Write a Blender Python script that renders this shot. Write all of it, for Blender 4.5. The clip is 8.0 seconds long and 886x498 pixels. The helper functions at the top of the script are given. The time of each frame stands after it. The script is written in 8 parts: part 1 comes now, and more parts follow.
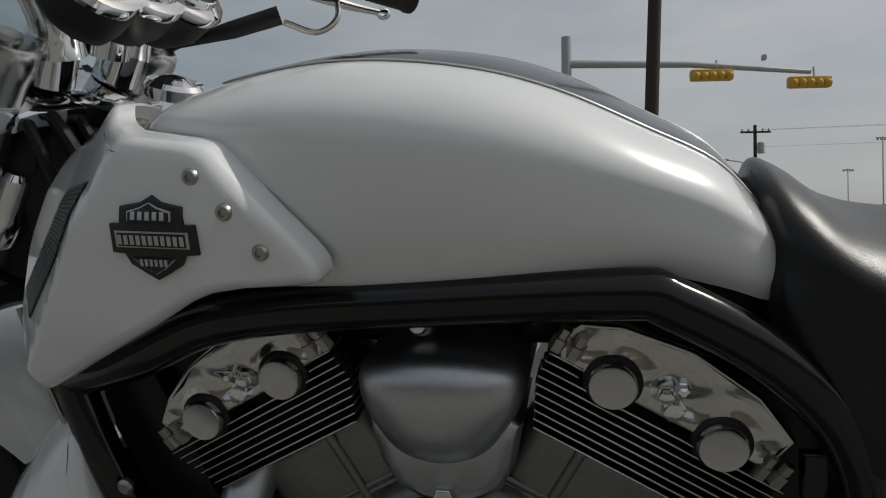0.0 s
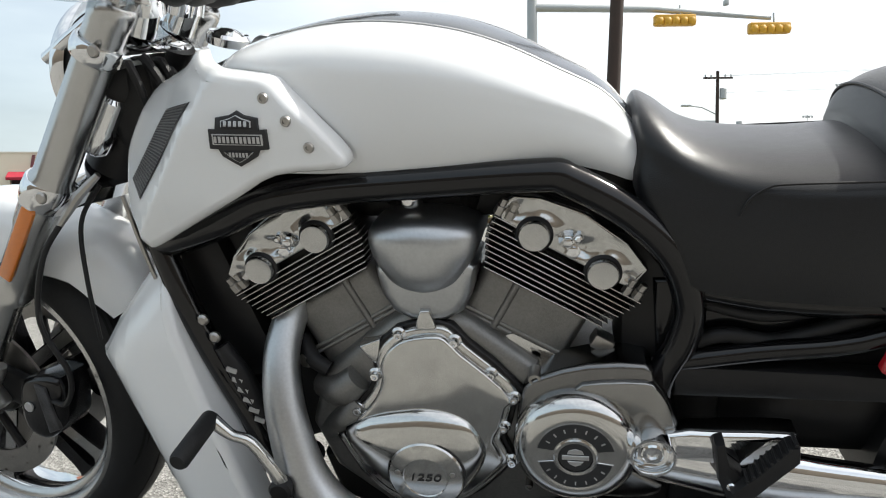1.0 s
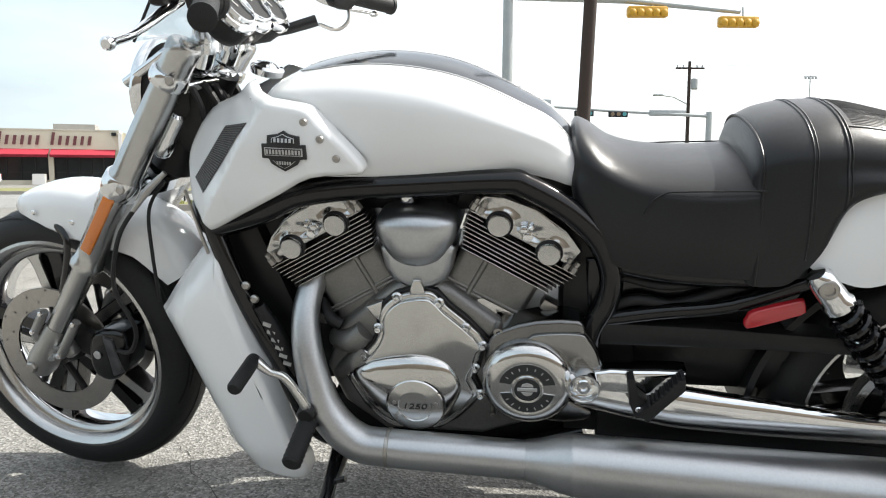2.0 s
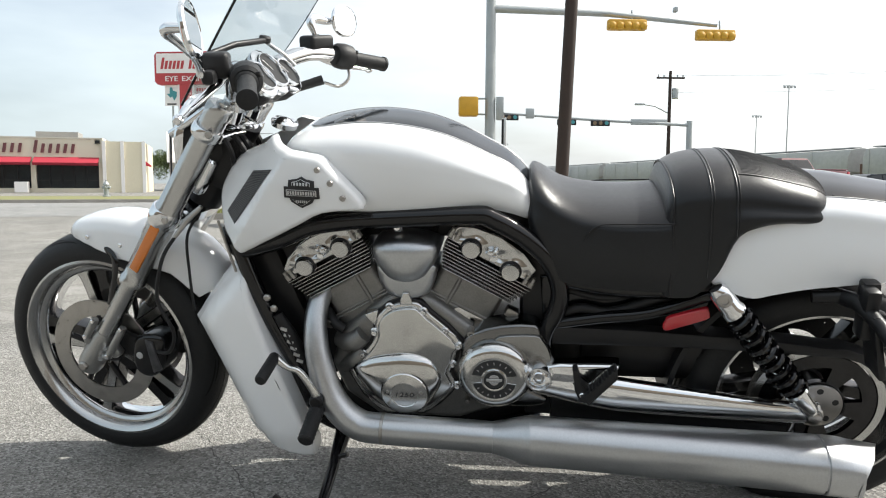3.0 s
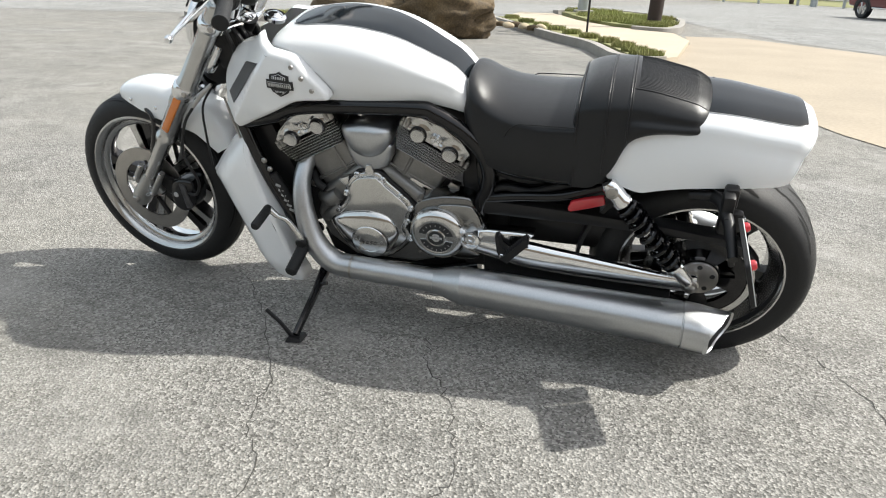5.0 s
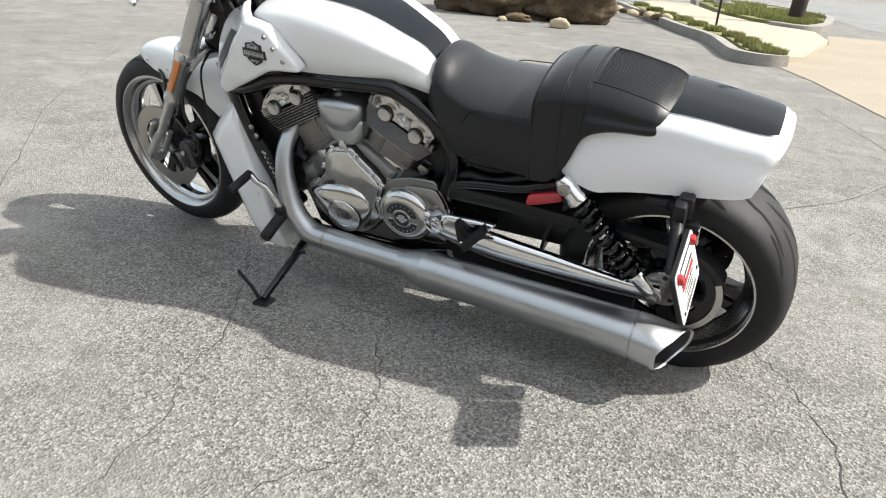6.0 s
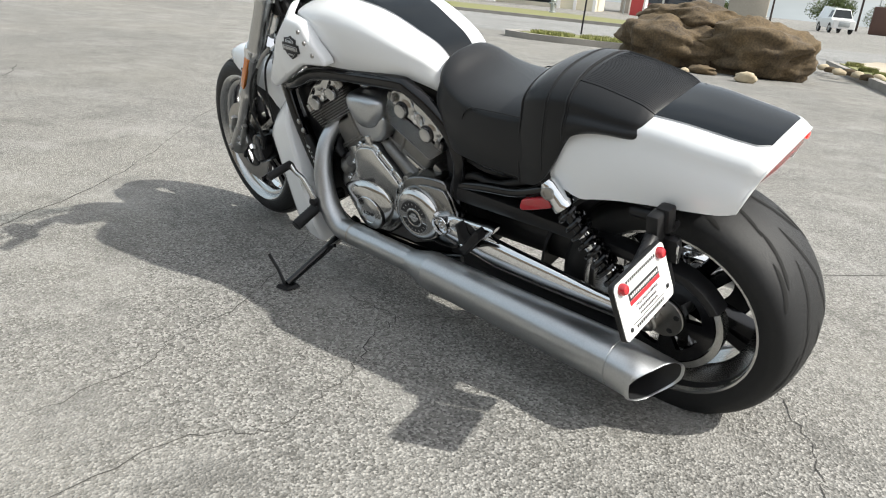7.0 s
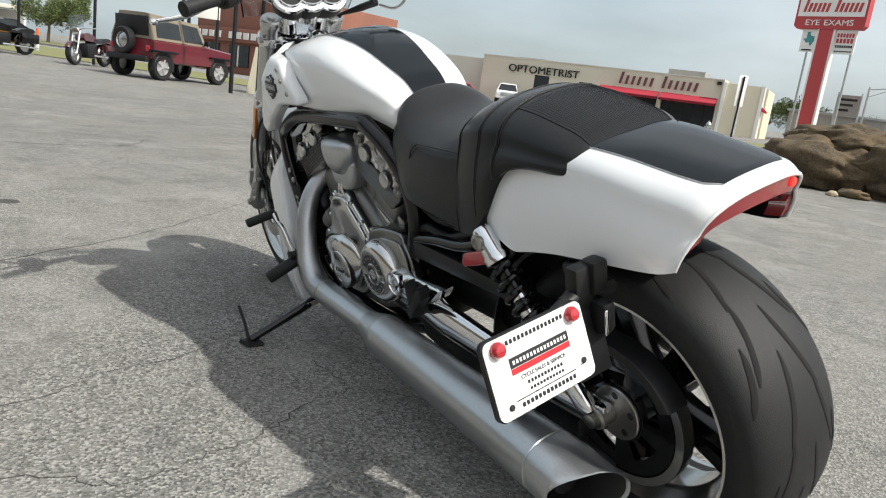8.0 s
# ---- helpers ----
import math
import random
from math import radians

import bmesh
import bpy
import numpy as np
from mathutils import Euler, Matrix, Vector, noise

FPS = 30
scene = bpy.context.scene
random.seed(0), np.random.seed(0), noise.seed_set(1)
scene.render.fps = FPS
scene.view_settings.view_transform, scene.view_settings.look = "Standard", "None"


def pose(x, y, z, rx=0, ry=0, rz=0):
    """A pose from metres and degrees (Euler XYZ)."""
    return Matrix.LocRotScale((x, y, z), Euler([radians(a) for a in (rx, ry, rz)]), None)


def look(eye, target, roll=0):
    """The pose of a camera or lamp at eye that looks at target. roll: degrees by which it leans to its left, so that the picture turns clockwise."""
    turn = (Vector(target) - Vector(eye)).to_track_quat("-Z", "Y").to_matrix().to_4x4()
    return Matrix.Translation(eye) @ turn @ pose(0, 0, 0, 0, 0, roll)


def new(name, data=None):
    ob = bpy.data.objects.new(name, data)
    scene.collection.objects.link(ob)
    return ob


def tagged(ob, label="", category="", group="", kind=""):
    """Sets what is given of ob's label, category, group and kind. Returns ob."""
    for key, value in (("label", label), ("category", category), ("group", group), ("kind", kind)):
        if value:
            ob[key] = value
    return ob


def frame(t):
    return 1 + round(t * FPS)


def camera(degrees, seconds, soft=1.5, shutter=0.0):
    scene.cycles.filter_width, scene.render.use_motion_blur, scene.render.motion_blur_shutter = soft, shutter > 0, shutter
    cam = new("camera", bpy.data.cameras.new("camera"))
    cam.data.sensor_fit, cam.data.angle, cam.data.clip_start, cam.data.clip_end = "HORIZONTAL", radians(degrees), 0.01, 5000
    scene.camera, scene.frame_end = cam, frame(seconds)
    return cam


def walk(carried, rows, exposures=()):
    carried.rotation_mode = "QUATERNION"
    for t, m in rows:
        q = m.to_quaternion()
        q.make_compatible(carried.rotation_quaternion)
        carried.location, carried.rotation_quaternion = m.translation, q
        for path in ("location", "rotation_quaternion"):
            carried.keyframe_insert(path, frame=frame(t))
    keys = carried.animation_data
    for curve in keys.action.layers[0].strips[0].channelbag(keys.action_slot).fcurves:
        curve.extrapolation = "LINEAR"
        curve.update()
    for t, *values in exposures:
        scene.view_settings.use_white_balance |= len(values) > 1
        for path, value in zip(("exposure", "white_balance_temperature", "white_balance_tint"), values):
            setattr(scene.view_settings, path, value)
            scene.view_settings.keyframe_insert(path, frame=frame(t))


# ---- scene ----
cam = camera(62.9, 8.0, soft=1.1)
PATH = [
    (0, (0.162, 0.152, 0.734), (0.061, 2.15, 0.729), -0.7),
    (0.5, (0.152, -0.004, 0.682), (0.156, 1.993, 0.578), -0.9),
    (1, (0.157, -0.175, 0.675), (0.148, 1.819, 0.521), -0.8),
    (1.5, (0.146, -0.337, 0.684), (0.161, 1.653, 0.485), -0.3),
    (2.8, (0.118, -0.773, 0.747), (0.237, 1.215, 0.564), 0.4),
    (3, (0.122, -0.833, 0.762), (0.23, 1.156, 0.584), 0.2),
    (3.5, (0.119, -0.969, 0.814), (0.201, 1.018, 0.608), 0.3),
    (4, (0.137, -1.113, 0.873), (0.217, 0.852, 0.51), 0.6),
    (4.5, (0.263, -1.193, 0.932), (0.315, 0.717, 0.342), 0.7),
    (4.7, (0.344, -1.19, 0.989), (0.338, 0.698, 0.328), 1.3),
    (5.8, (0.848, -1.132, 1.048), (0.439, 0.676, 0.299), 3.9),
    (6, (0.915, -1.092, 1.046), (0.475, 0.702, 0.279), 4.7),
    (6.5, (1.177, -1.013, 1.018), (0.474, 0.705, 0.275), 4.9),
    (7, (1.391, -0.909, 0.954), (0.463, 0.726, 0.271), 5.7),
    (7.5, (1.554, -0.687, 0.887), (0.433, 0.867, 0.312), 8.3),
    (8, (1.654, -0.436, 0.806), (0.343, 1.011, 0.372), 7.7),
]
EXPOSURES = [(0.0, -0.72), (0.5, 0.2), (1.0, 0.85), (1.5, 1.12), (3.0, 0.86), (3.5, 0.72), (4.5, 0.88), (6.0, 0.95), (7.0, 0.82), (7.5, 0.84), (8.0, 0.50)]
walk(cam, [(t, look(eye, target, roll)) for t, eye, target, roll in PATH], EXPOSURES)

# ---- light: hazy midday sun behind and to the side of the machine, bright thin cloud ----
SUN_DIR = Vector((0.88, 0.2, 1.0)).normalized()
world = bpy.data.worlds.new("sky")
scene.world = world
world.use_nodes = True
wn, wl = world.node_tree.nodes, world.node_tree.links
sky = wn.new("ShaderNodeTexSky")
sky.sky_type, sky.sun_disc = "NISHITA", False
sky.sun_elevation = math.asin(SUN_DIR.z)
sky.sun_rotation = math.atan2(SUN_DIR.x, SUN_DIR.y)
sky.air_density, sky.dust_density, sky.ozone_density = 1.0, 4.0, 1.0
# thin, uneven cloud veil over the blue
wtc = wn.new("ShaderNodeTexCoord")
wmap = wn.new("ShaderNodeMapping")
wmap.inputs["Scale"].default_value = (1.0, 1.0, 3.5)
wl.new(wtc.outputs["Generated"], wmap.inputs["Vector"])
wno = wn.new("ShaderNodeTexNoise")
wno.inputs["Scale"].default_value, wno.inputs["Detail"].default_value, wno.inputs["Roughness"].default_value = 2.2, 5.0, 0.55
wl.new(wmap.outputs["Vector"], wno.inputs["Vector"])
wra = wn.new("ShaderNodeMapRange")
wra.inputs["From Min"].default_value, wra.inputs["From Max"].default_value = 0.3, 0.7
wra.inputs["To Min"].default_value, wra.inputs["To Max"].default_value = 0.40, 0.85
wl.new(wno.outputs["Fac"], wra.inputs["Value"])
wmix = wn.new("ShaderNodeMix")
wmix.data_type = "RGBA"
wl.new(wra.outputs["Result"], wmix.inputs["Factor"])
wl.new(sky.outputs["Color"], wmix.inputs[6])
wdot = wn.new("ShaderNodeVectorMath")
wdot.operation = "DOT_PRODUCT"
wl.new(wtc.outputs["Generated"], wdot.inputs[0])
wdot.inputs[1].default_value = SUN_DIR
whz = wn.new("ShaderNodeMapRange")
whz.inputs["From Min"].default_value, whz.inputs["From Max"].default_value = -0.15, 0.75
wl.new(wdot.outputs["Value"], whz.inputs["Value"])
wveil = wn.new("ShaderNodeMix")
wveil.data_type = "RGBA"
wl.new(whz.outputs["Result"], wveil.inputs["Factor"])
wveil.inputs[6].default_value = (4.95, 5.75, 6.05, 1)
wveil.inputs[7].default_value = (9.0, 9.1, 9.1, 1)
wl.new(wveil.outputs[2], wmix.inputs[7])
wl.new(wmix.outputs[2], wn["Background"].inputs["Color"])
wn["Background"].inputs["Strength"].default_value = 0.1
sun_data = bpy.data.lights.new("sun", "SUN")
sun_data.energy, sun_data.angle, sun_data.color = 3.5, radians(0.9), (0.985, 0.965, 0.89)
sun = new("sun", sun_data)
sun.matrix_world = look(SUN_DIR * 50, (0, 0, 0))

# ---- materials ----
def mat(name, color, rough=0.5, metal=0.0, vary=0.12, scale=6.0, fine=60.0, bump=0.0, bump_scale=200.0, coat=0.0, dark=None, spec=0.5, rvary=0.12, emit=0.0, local=True):
    """A surface with colour variation at two scales, uneven gloss and fine relief."""
    m = bpy.data.materials.new(name)
    m.use_nodes = True
    n, l = m.node_tree.nodes, m.node_tree.links
    p = n["Principled BSDF"]
    tc = n.new("ShaderNodeTexCoord")
    co = tc.outputs["Object"]
    big, small = n.new("ShaderNodeTexNoise"), n.new("ShaderNodeTexNoise")
    big.inputs["Scale"].default_value, big.inputs["Detail"].default_value = scale, 4
    small.inputs["Scale"].default_value, small.inputs["Detail"].default_value = fine, 3
    for t in (big, small):
        l.new(co, t.inputs["Vector"])
    avg = n.new("ShaderNodeMath")
    avg.operation = "MULTIPLY_ADD"
    l.new(small.outputs["Fac"], avg.inputs[0])
    avg.inputs[1].default_value = 0.5
    half = n.new("ShaderNodeMath")
    half.operation = "MULTIPLY"
    half.inputs[1].default_value = 0.5
    l.new(big.outputs["Fac"], half.inputs[0])
    l.new(half.outputs[0], avg.inputs[2])
    mix = n.new("ShaderNodeMix")
    mix.data_type = "RGBA"
    rng = n.new("ShaderNodeMapRange")
    rng.inputs["From Min"].default_value, rng.inputs["From Max"].default_value = 0.3, 0.7
    l.new(avg.outputs[0], rng.inputs["Value"])
    l.new(rng.outputs["Result"], mix.inputs["Factor"])
    lo = dark or tuple(c * (1 - vary) for c in color)
    mix.inputs[6].default_value = (*lo, 1)
    mix.inputs[7].default_value = (*(min(1, c * (1 + vary * 0.6)) for c in color), 1)
    l.new(mix.outputs[2], p.inputs["Base Color"])
    rr = n.new("ShaderNodeMapRange")
    rr.inputs["To Min"].default_value, rr.inputs["To Max"].default_value = max(0.0, rough * (1 - rvary)), min(1, rough * (1 + rvary))
    l.new(big.outputs["Fac"], rr.inputs["Value"])
    l.new(rr.outputs["Result"], p.inputs["Roughness"])
    p.inputs["Metallic"].default_value = metal
    p.inputs["Specular IOR Level"].default_value = spec
    p.inputs["Coat Weight"].default_value = coat
    p.inputs["Coat Roughness"].default_value = 0.03
    if bump:
        bt = n.new("ShaderNodeTexNoise")
        bt.inputs["Scale"].default_value, bt.inputs["Detail"].default_value = bump_scale, 3
        l.new(co, bt.inputs["Vector"])
        bn = n.new("ShaderNodeBump")
        bn.inputs["Strength"].default_value, bn.inputs["Distance"].default_value = bump, 0.002
        l.new(bt.outputs["Fac"], bn.inputs["Height"])
        l.new(bn.outputs["Normal"], p.inputs["Normal"])
    if emit:
        p.inputs["Emission Color"].default_value = (*color, 1)
        p.inputs["Emission Strength"].default_value = emit
    return m


WHITE = mat("pearl_white_paint", (0.78, 0.795, 0.805), 0.26, coat=1.0, vary=0.03, scale=3, fine=900, rvary=0.1)
GRAPH = mat("graphite_stripe_paint", (0.006, 0.009, 0.012), 0.12, spec=0.22, vary=0.25, scale=4, fine=700)
BLACK = mat("gloss_black_paint", (0.005, 0.005, 0.006), 0.14, coat=0.12, spec=0.4, vary=0.3, scale=8, fine=200)
SATIN = mat("satin_black_metal", (0.011, 0.011, 0.012), 0.40, spec=0.32, vary=0.3, bump=0.15, bump_scale=500)
PLAST = mat("black_plastic", (0.012, 0.012, 0.013), 0.5, spec=0.35, vary=0.25, bump=0.25, bump_scale=900)
RUBBER = mat("tyre_rubber", (0.0155, 0.016, 0.017), 0.55, spec=0.3, vary=0.3, scale=9, fine=180, bump=0.35, bump_scale=700)
# near-black copy of the rubber: the shade inside the tread grooves, as colour
GROOVE_SHADE = mat("tread_groove_shade", (0.003, 0.003, 0.003), 0.9, vary=0.2)
CHROME = mat("chrome", (0.80, 0.81, 0.82), 0.07, 1.0, vary=0.06, scale=5, fine=300, rvary=0.5)
POLISH = mat("polished_aluminium", (0.62, 0.62, 0.61), 0.13, 1.0, vary=0.10, scale=14, fine=260, bump=0.05, bump_scale=22, rvary=0.3)
HEADP = mat("polished_head_cover", (0.56, 0.56, 0.55), 0.15, 1.0, vary=0.15, scale=14, fine=260, bump=0.12, bump_scale=30, rvary=0.5)
BRUSH = mat("satin_silver_exhaust", (0.50, 0.515, 0.53), 0.36, 1.0, vary=0.12, scale=7, fine=220, bump=0.1, bump_scale=500, rvary=0.3)
CAST = mat("cast_grey_aluminium", (0.25, 0.247, 0.24), 0.42, 0.8, vary=0.2, scale=20, fine=300, bump=0.3, bump_scale=600)
FORKC = mat("cast_fork_silver", (0.40, 0.40, 0.39), 0.38, 0.9, vary=0.15, scale=20, fine=300, bump=0.2, bump_scale=500)
PEWTER = mat("dark_pewter", (0.20, 0.20, 0.20), 0.22, 1.0, vary=0.15, scale=10, fine=260, bump=0.08, bump_scale=60)
SHIELD = mat("grey_satin_shield", (0.32, 0.32, 0.315), 0.24, 1.0, vary=0.12, scale=10, fine=260)
PEWTD = mat("dark_recess_paint", (0.045, 0.047, 0.05), 0.4, 0.5, vary=0.2, fine=400)
RIMM = mat("machined_rim", (0.53, 0.53, 0.525), 0.24, 1.0, vary=0.1, scale=10, fine=240)
STEEL = mat("brushed_steel_disc", (0.42, 0.405, 0.385), 0.35, 1.0, vary=0.15, scale=25, fine=300)
LEATHER = mat("black_vinyl", (0.0125, 0.0132, 0.0145), 0.33, spec=0.32, vary=0.2, scale=6, fine=250, bump=0.16, bump_scale=750, rvary=0.25)
leather_shader = LEATHER.node_tree.nodes["Principled BSDF"]
leather_shader.inputs["Sheen Weight"].default_value, leather_shader.inputs["Sheen Roughness"].default_value = 0.12, 0.35
AMBER = mat("amber_reflector", (0.62, 0.17, 0.015), 0.2, coat=1.0, vary=0.15, fine=400)
REDL = mat("red_reflector", (0.42, 0.012, 0.02), 0.18, coat=1.0, vary=0.15, fine=400)
LENS = mat("red_tail_lens", (0.26, 0.02, 0.026), 0.2, coat=0.8, vary=0.2, fine=300)
MESHG = mat("grille_mesh", (0.10, 0.10, 0.105), 0.4, 0.7, vary=0.8, scale=40, fine=900, bump=1.0, bump_scale=900)
WHITEP = mat("white_plastic", (0.78, 0.78, 0.77), 0.4, vary=0.04)
BLACKP = mat("black_print", (0.015, 0.015, 0.016), 0.5, vary=0.1)
REDP = mat("red_print", (0.55, 0.02, 0.03), 0.45, vary=0.1)
SILVERP = mat("silver_print", (0.52, 0.52, 0.52), 0.35, 0.6, vary=0.1)
DIAL = mat("dial_face", (0.018, 0.019, 0.021), 0.6, vary=0.25, spec=0.2)
MIRROR = mat("mirror_glass", (0.85, 0.86, 0.87), 0.02, 1.0, vary=0.02)


def glass(name, tint, refl=0.10, rough=0.02):
    m = bpy.data.materials.new(name)
    m.use_nodes = True
    n, l = m.node_tree.nodes, m.node_tree.links
    n.remove(n["Principled BSDF"])
    tr, gl, mx, fr = n.new("ShaderNodeBsdfTransparent"), n.new("ShaderNodeBsdfGlossy"), n.new("ShaderNodeMixShader"), n.new("ShaderNodeFresnel")
    tr.inputs["Color"].default_value = (*tint, 1)
    gl.inputs["Roughness"].default_value = rough
    n.remove(fr)
    mx.inputs["Fac"].default_value = refl
    l.new(tr.outputs[0], mx.inputs[1])
    l.new(gl.outputs[0], mx.inputs[2])
    l.new(mx.outputs[0], n["Material Output"].inputs["Surface"])
    return m


SCREEN = glass("windscreen_acrylic", (0.86, 0.88, 0.88))
CARGLASS = mat("dark_window_glass", (0.02, 0.024, 0.027), 0.10, spec=0.4, vary=0.4, scale=1.5, fine=8)

# ---- mesh helpers ----
def V(*a):
    return Vector(a)


def host(parent):
    """The deepest allowed parent: a thing or one of its parts."""
    while parent is not None and parent.parent is not None and parent.parent.parent is not None:
        parent = parent.parent
    return parent


def part(name, bm, material, parent=None, label="", m=None, sharp=38, kind="", group="", category=""):
    """Links a bmesh as one mesh object, under a thing or part where one is given."""
    if m is not None:
        bmesh.ops.transform(bm, matrix=m, verts=bm.verts)
    bmesh.ops.recalc_face_normals(bm, faces=bm.faces)
    lim = radians(sharp)
    for f in bm.faces:
        f.smooth = True
    for e in bm.edges:
        e.smooth = len(e.link_faces) != 2 or e.calc_face_angle(0.0) < lim
    me = bpy.data.meshes.new(name)
    bm.to_mesh(me)
    bm.free()
    me.materials.append(material)
    ob = new(name, me)
    if parent is not None:
        ob.parent = host(parent)
    return tagged(ob, label, category, group, kind)


def thing(name, label, category, m=None, group="", kind=""):
    ob = new(name)
    ob.empty_display_size = 0.1
    ob.matrix_world = m if m is not None else Matrix.Identity(4)
    return tagged(ob, label, category, group, kind)


def B():
    return bmesh.new()


def loft(bm, rings, closed=True, caps=True):
    vs = [[bm.verts.new(p) for p in r] for r in rings]
    n = len(vs[0])
    for a, b in zip(vs, vs[1:]):
        for i in range(n if closed else n - 1):
            j = (i + 1) % n
            bm.faces.new((a[i], a[j], b[j], b[i]))
    if caps:
        bm.faces.new(vs[0][::-1])
        bm.faces.new(vs[-1])
    return bm


def cr(pts, n=6, closed=False):
    """A smooth curve through points of any dimension."""
    P = [Vector(p) for p in pts]
    out, N = [], len(pts)
    for i in range(N if closed else N - 1):
        if closed:
            a, b, c, d = P[i - 1], P[i], P[(i + 1) % N], P[(i + 2) % N]
        else:
            b, c = P[i], P[i + 1]
            a = P[i - 1] if i else b * 2 - c
            d = P[i + 2] if i + 2 < N else c * 2 - b
        for k in range(n):
            t = k / n
            out.append(0.5 * (2 * b + (c - a) * t + (2 * a - 5 * b + 4 * c - d) * t * t + (3 * b - a - 3 * c + d) * t ** 3))
    if not closed:
        out.append(P[-1].copy())
    return out


def lerp_table(table, x):
    """Smooth interpolation of rows (x, a, b, ...)."""
    if x <= table[0][0]:
        return table[0][1:]
    for r, s in zip(table, table[1:]):
        if x <= s[0]:
            t = (x - r[0]) / (s[0] - r[0])
            return tuple(a + (b - a) * t for a, b in zip(r[1:], s[1:]))
    return table[-1][1:]


def tube(bm, pts, r, n=14, caps=True, smooth=0, flat=1.0):
    P = cr(pts, smooth) if smooth else [Vector(p) for p in pts]
    N = len(P)
    if isinstance(r, (list, tuple)):
        k = (len(r) - 1) / max(1, N - 1)
        R = []
        for i in range(N):
            a = min(int(i * k), len(r) - 2)
            f = i * k - a
            R.append(r[a] * (1 - f) + r[a + 1] * f)
    else:
        R = [r] * N
    rings, u = [], None
    for i in range(N):
        d = (P[min(i + 1, N - 1)] - P[max(i - 1, 0)]).normalized()
        if u is None:
            u = d.cross(V(0, 1, 0))
            if u.length < 0.1:
                u = d.cross(V(0, 0, 1))
        u = (u - d * u.dot(d)).normalized()
        w = d.cross(u)
        rings.append([P[i] + R[i] * (math.cos(a) * u + flat * math.sin(a) * w) for a in (2 * math.pi * k / n for k in range(n))])
    return loft(bm, rings, True, caps)


def lathe(bm, origin, axis, prof, n=40, a0=0.0, a1=360.0, close=False):
    """Turns a profile of (radius, distance along the axis) round the axis."""
    o, ax = Vector(origin), Vector(axis).normalized()
    u = ax.cross(V(0, 0, 1))
    if u.length < 0.1:
        u = ax.cross(V(1, 0, 0))
    u.normalize()
    w = ax.cross(u)
    full = abs(a1 - a0) >= 359.9
    steps = n if full else n + 1
    rings = []
    for k in range(steps):
        a = radians(a0 + (a1 - a0) * k / n)
        d = math.cos(a) * u + math.sin(a) * w
        rings.append([o + ax * h + d * r for r, h in prof])
    vs = [[bm.verts.new(p) for p in r] for r in rings]
    m = len(prof)
    for k in range(n):
        a, b = vs[k], vs[(k + 1) % steps]
        for i in range(m if close else m - 1):
            j = (i + 1) % m
            f = [a[i], a[j], b[j], b[i]]
            bm.faces.new(f)
    if not full and close:
        bm.faces.new(vs[0][::-1])
        bm.faces.new(vs[-1])
    bmesh.ops.remove_doubles(bm, verts=[v for r in vs for v in r], dist=1e-5)
    return bm


def disc(bm, origin, axis, r, h, bev=0.002, n=32, r2=None):
    """A short solid cylinder with softened rims, from the origin along the axis."""
    r2 = r if r2 is None else r2
    return lathe(bm, origin, axis, [(0, 0), (r - bev, 0), (r, bev), (r2, h - bev), (r2 - bev, h), (0, h)], n)


def box(bm, c, s, bev=0.0, m=None, seg=2):
    vs = bmesh.ops.create_cube(bm, size=1.0)["verts"]
    bmesh.ops.scale(bm, vec=Vector(s), verts=vs)
    if bev:
        es = list({e for v in vs for e in v.link_edges})
        r = bmesh.ops.bevel(bm, geom=es, offset=bev, segments=seg, affect="EDGES", profile=0.5)
        vs = list({v for f in r["faces"] for v in f.verts} | {v for v in vs if v.is_valid})
    if m is not None:
        bmesh.ops.transform(bm, matrix=m, verts=vs)
    bmesh.ops.translate(bm, vec=Vector(c), verts=vs)
    return bm


def area2(p):
    return sum(a[0] * b[1] - b[0] * a[1] for a, b in zip(p, p[1:] + p[:1])) / 2


def inset(p, d):
    """The closed outline p moved inwards by d."""
    n, s, out = len(p), (1 if area2(p) > 0 else -1), []
    for i in range(n):
        a, b, c = Vector(p[i - 1]), Vector(p[i]), Vector(p[(i + 1) % n])
        e, f = (b - a), (c - b)
        e = e.normalized() if e.length > 1e-9 else Vector((1, 0))
        f = f.normalized() if f.length > 1e-9 else e
        nn = Vector((-e.y - f.y, e.x + f.x))
        nn = nn.normalized() if nn.length > 1e-6 else Vector((-e.y, e.x))
        k = max(0.5, nn.dot(Vector((-e.y, e.x))))
        out.append(b + nn * (s * d / k))
    return out


def dome(bm, poly, y, depth, r=0.01, steps=4, smooth=0, full=0.0, side=-1):
    """A panel on the side of the machine: outline in x, z; outer face at y(x, z), rounded by r at its rim, bulging by full."""
    p = [Vector(q) for q in poly]
    if smooth:
        p = cr(p, smooth, True)
    yf = y if callable(y) else (lambda x, z: y)
    rings = [[V(q.x, yf(q.x, q.y) - side * depth, q.y) for q in p]]
    for k in range(steps + 1):
        a = math.pi / 2 * k / steps
        q2 = inset(p, r * (1 - math.cos(a)) if k else 0.0)
        rings.append([V(q.x, yf(q.x, q.y) - side * r * (1 - math.sin(a)), q.y) for q in q2])
    if full:
        c = sum(p, Vector((0, 0))) / len(p)
        base = inset(p, r)
        for f in (0.75, 0.5, 0.25, 0.08):
            q2 = [c + (q - c) * f for q in base]
            rings.append([V(q.x, yf(q.x, q.y) + side * full * (1 - f * f), q.y) for q in q2])
    return loft(bm, rings)


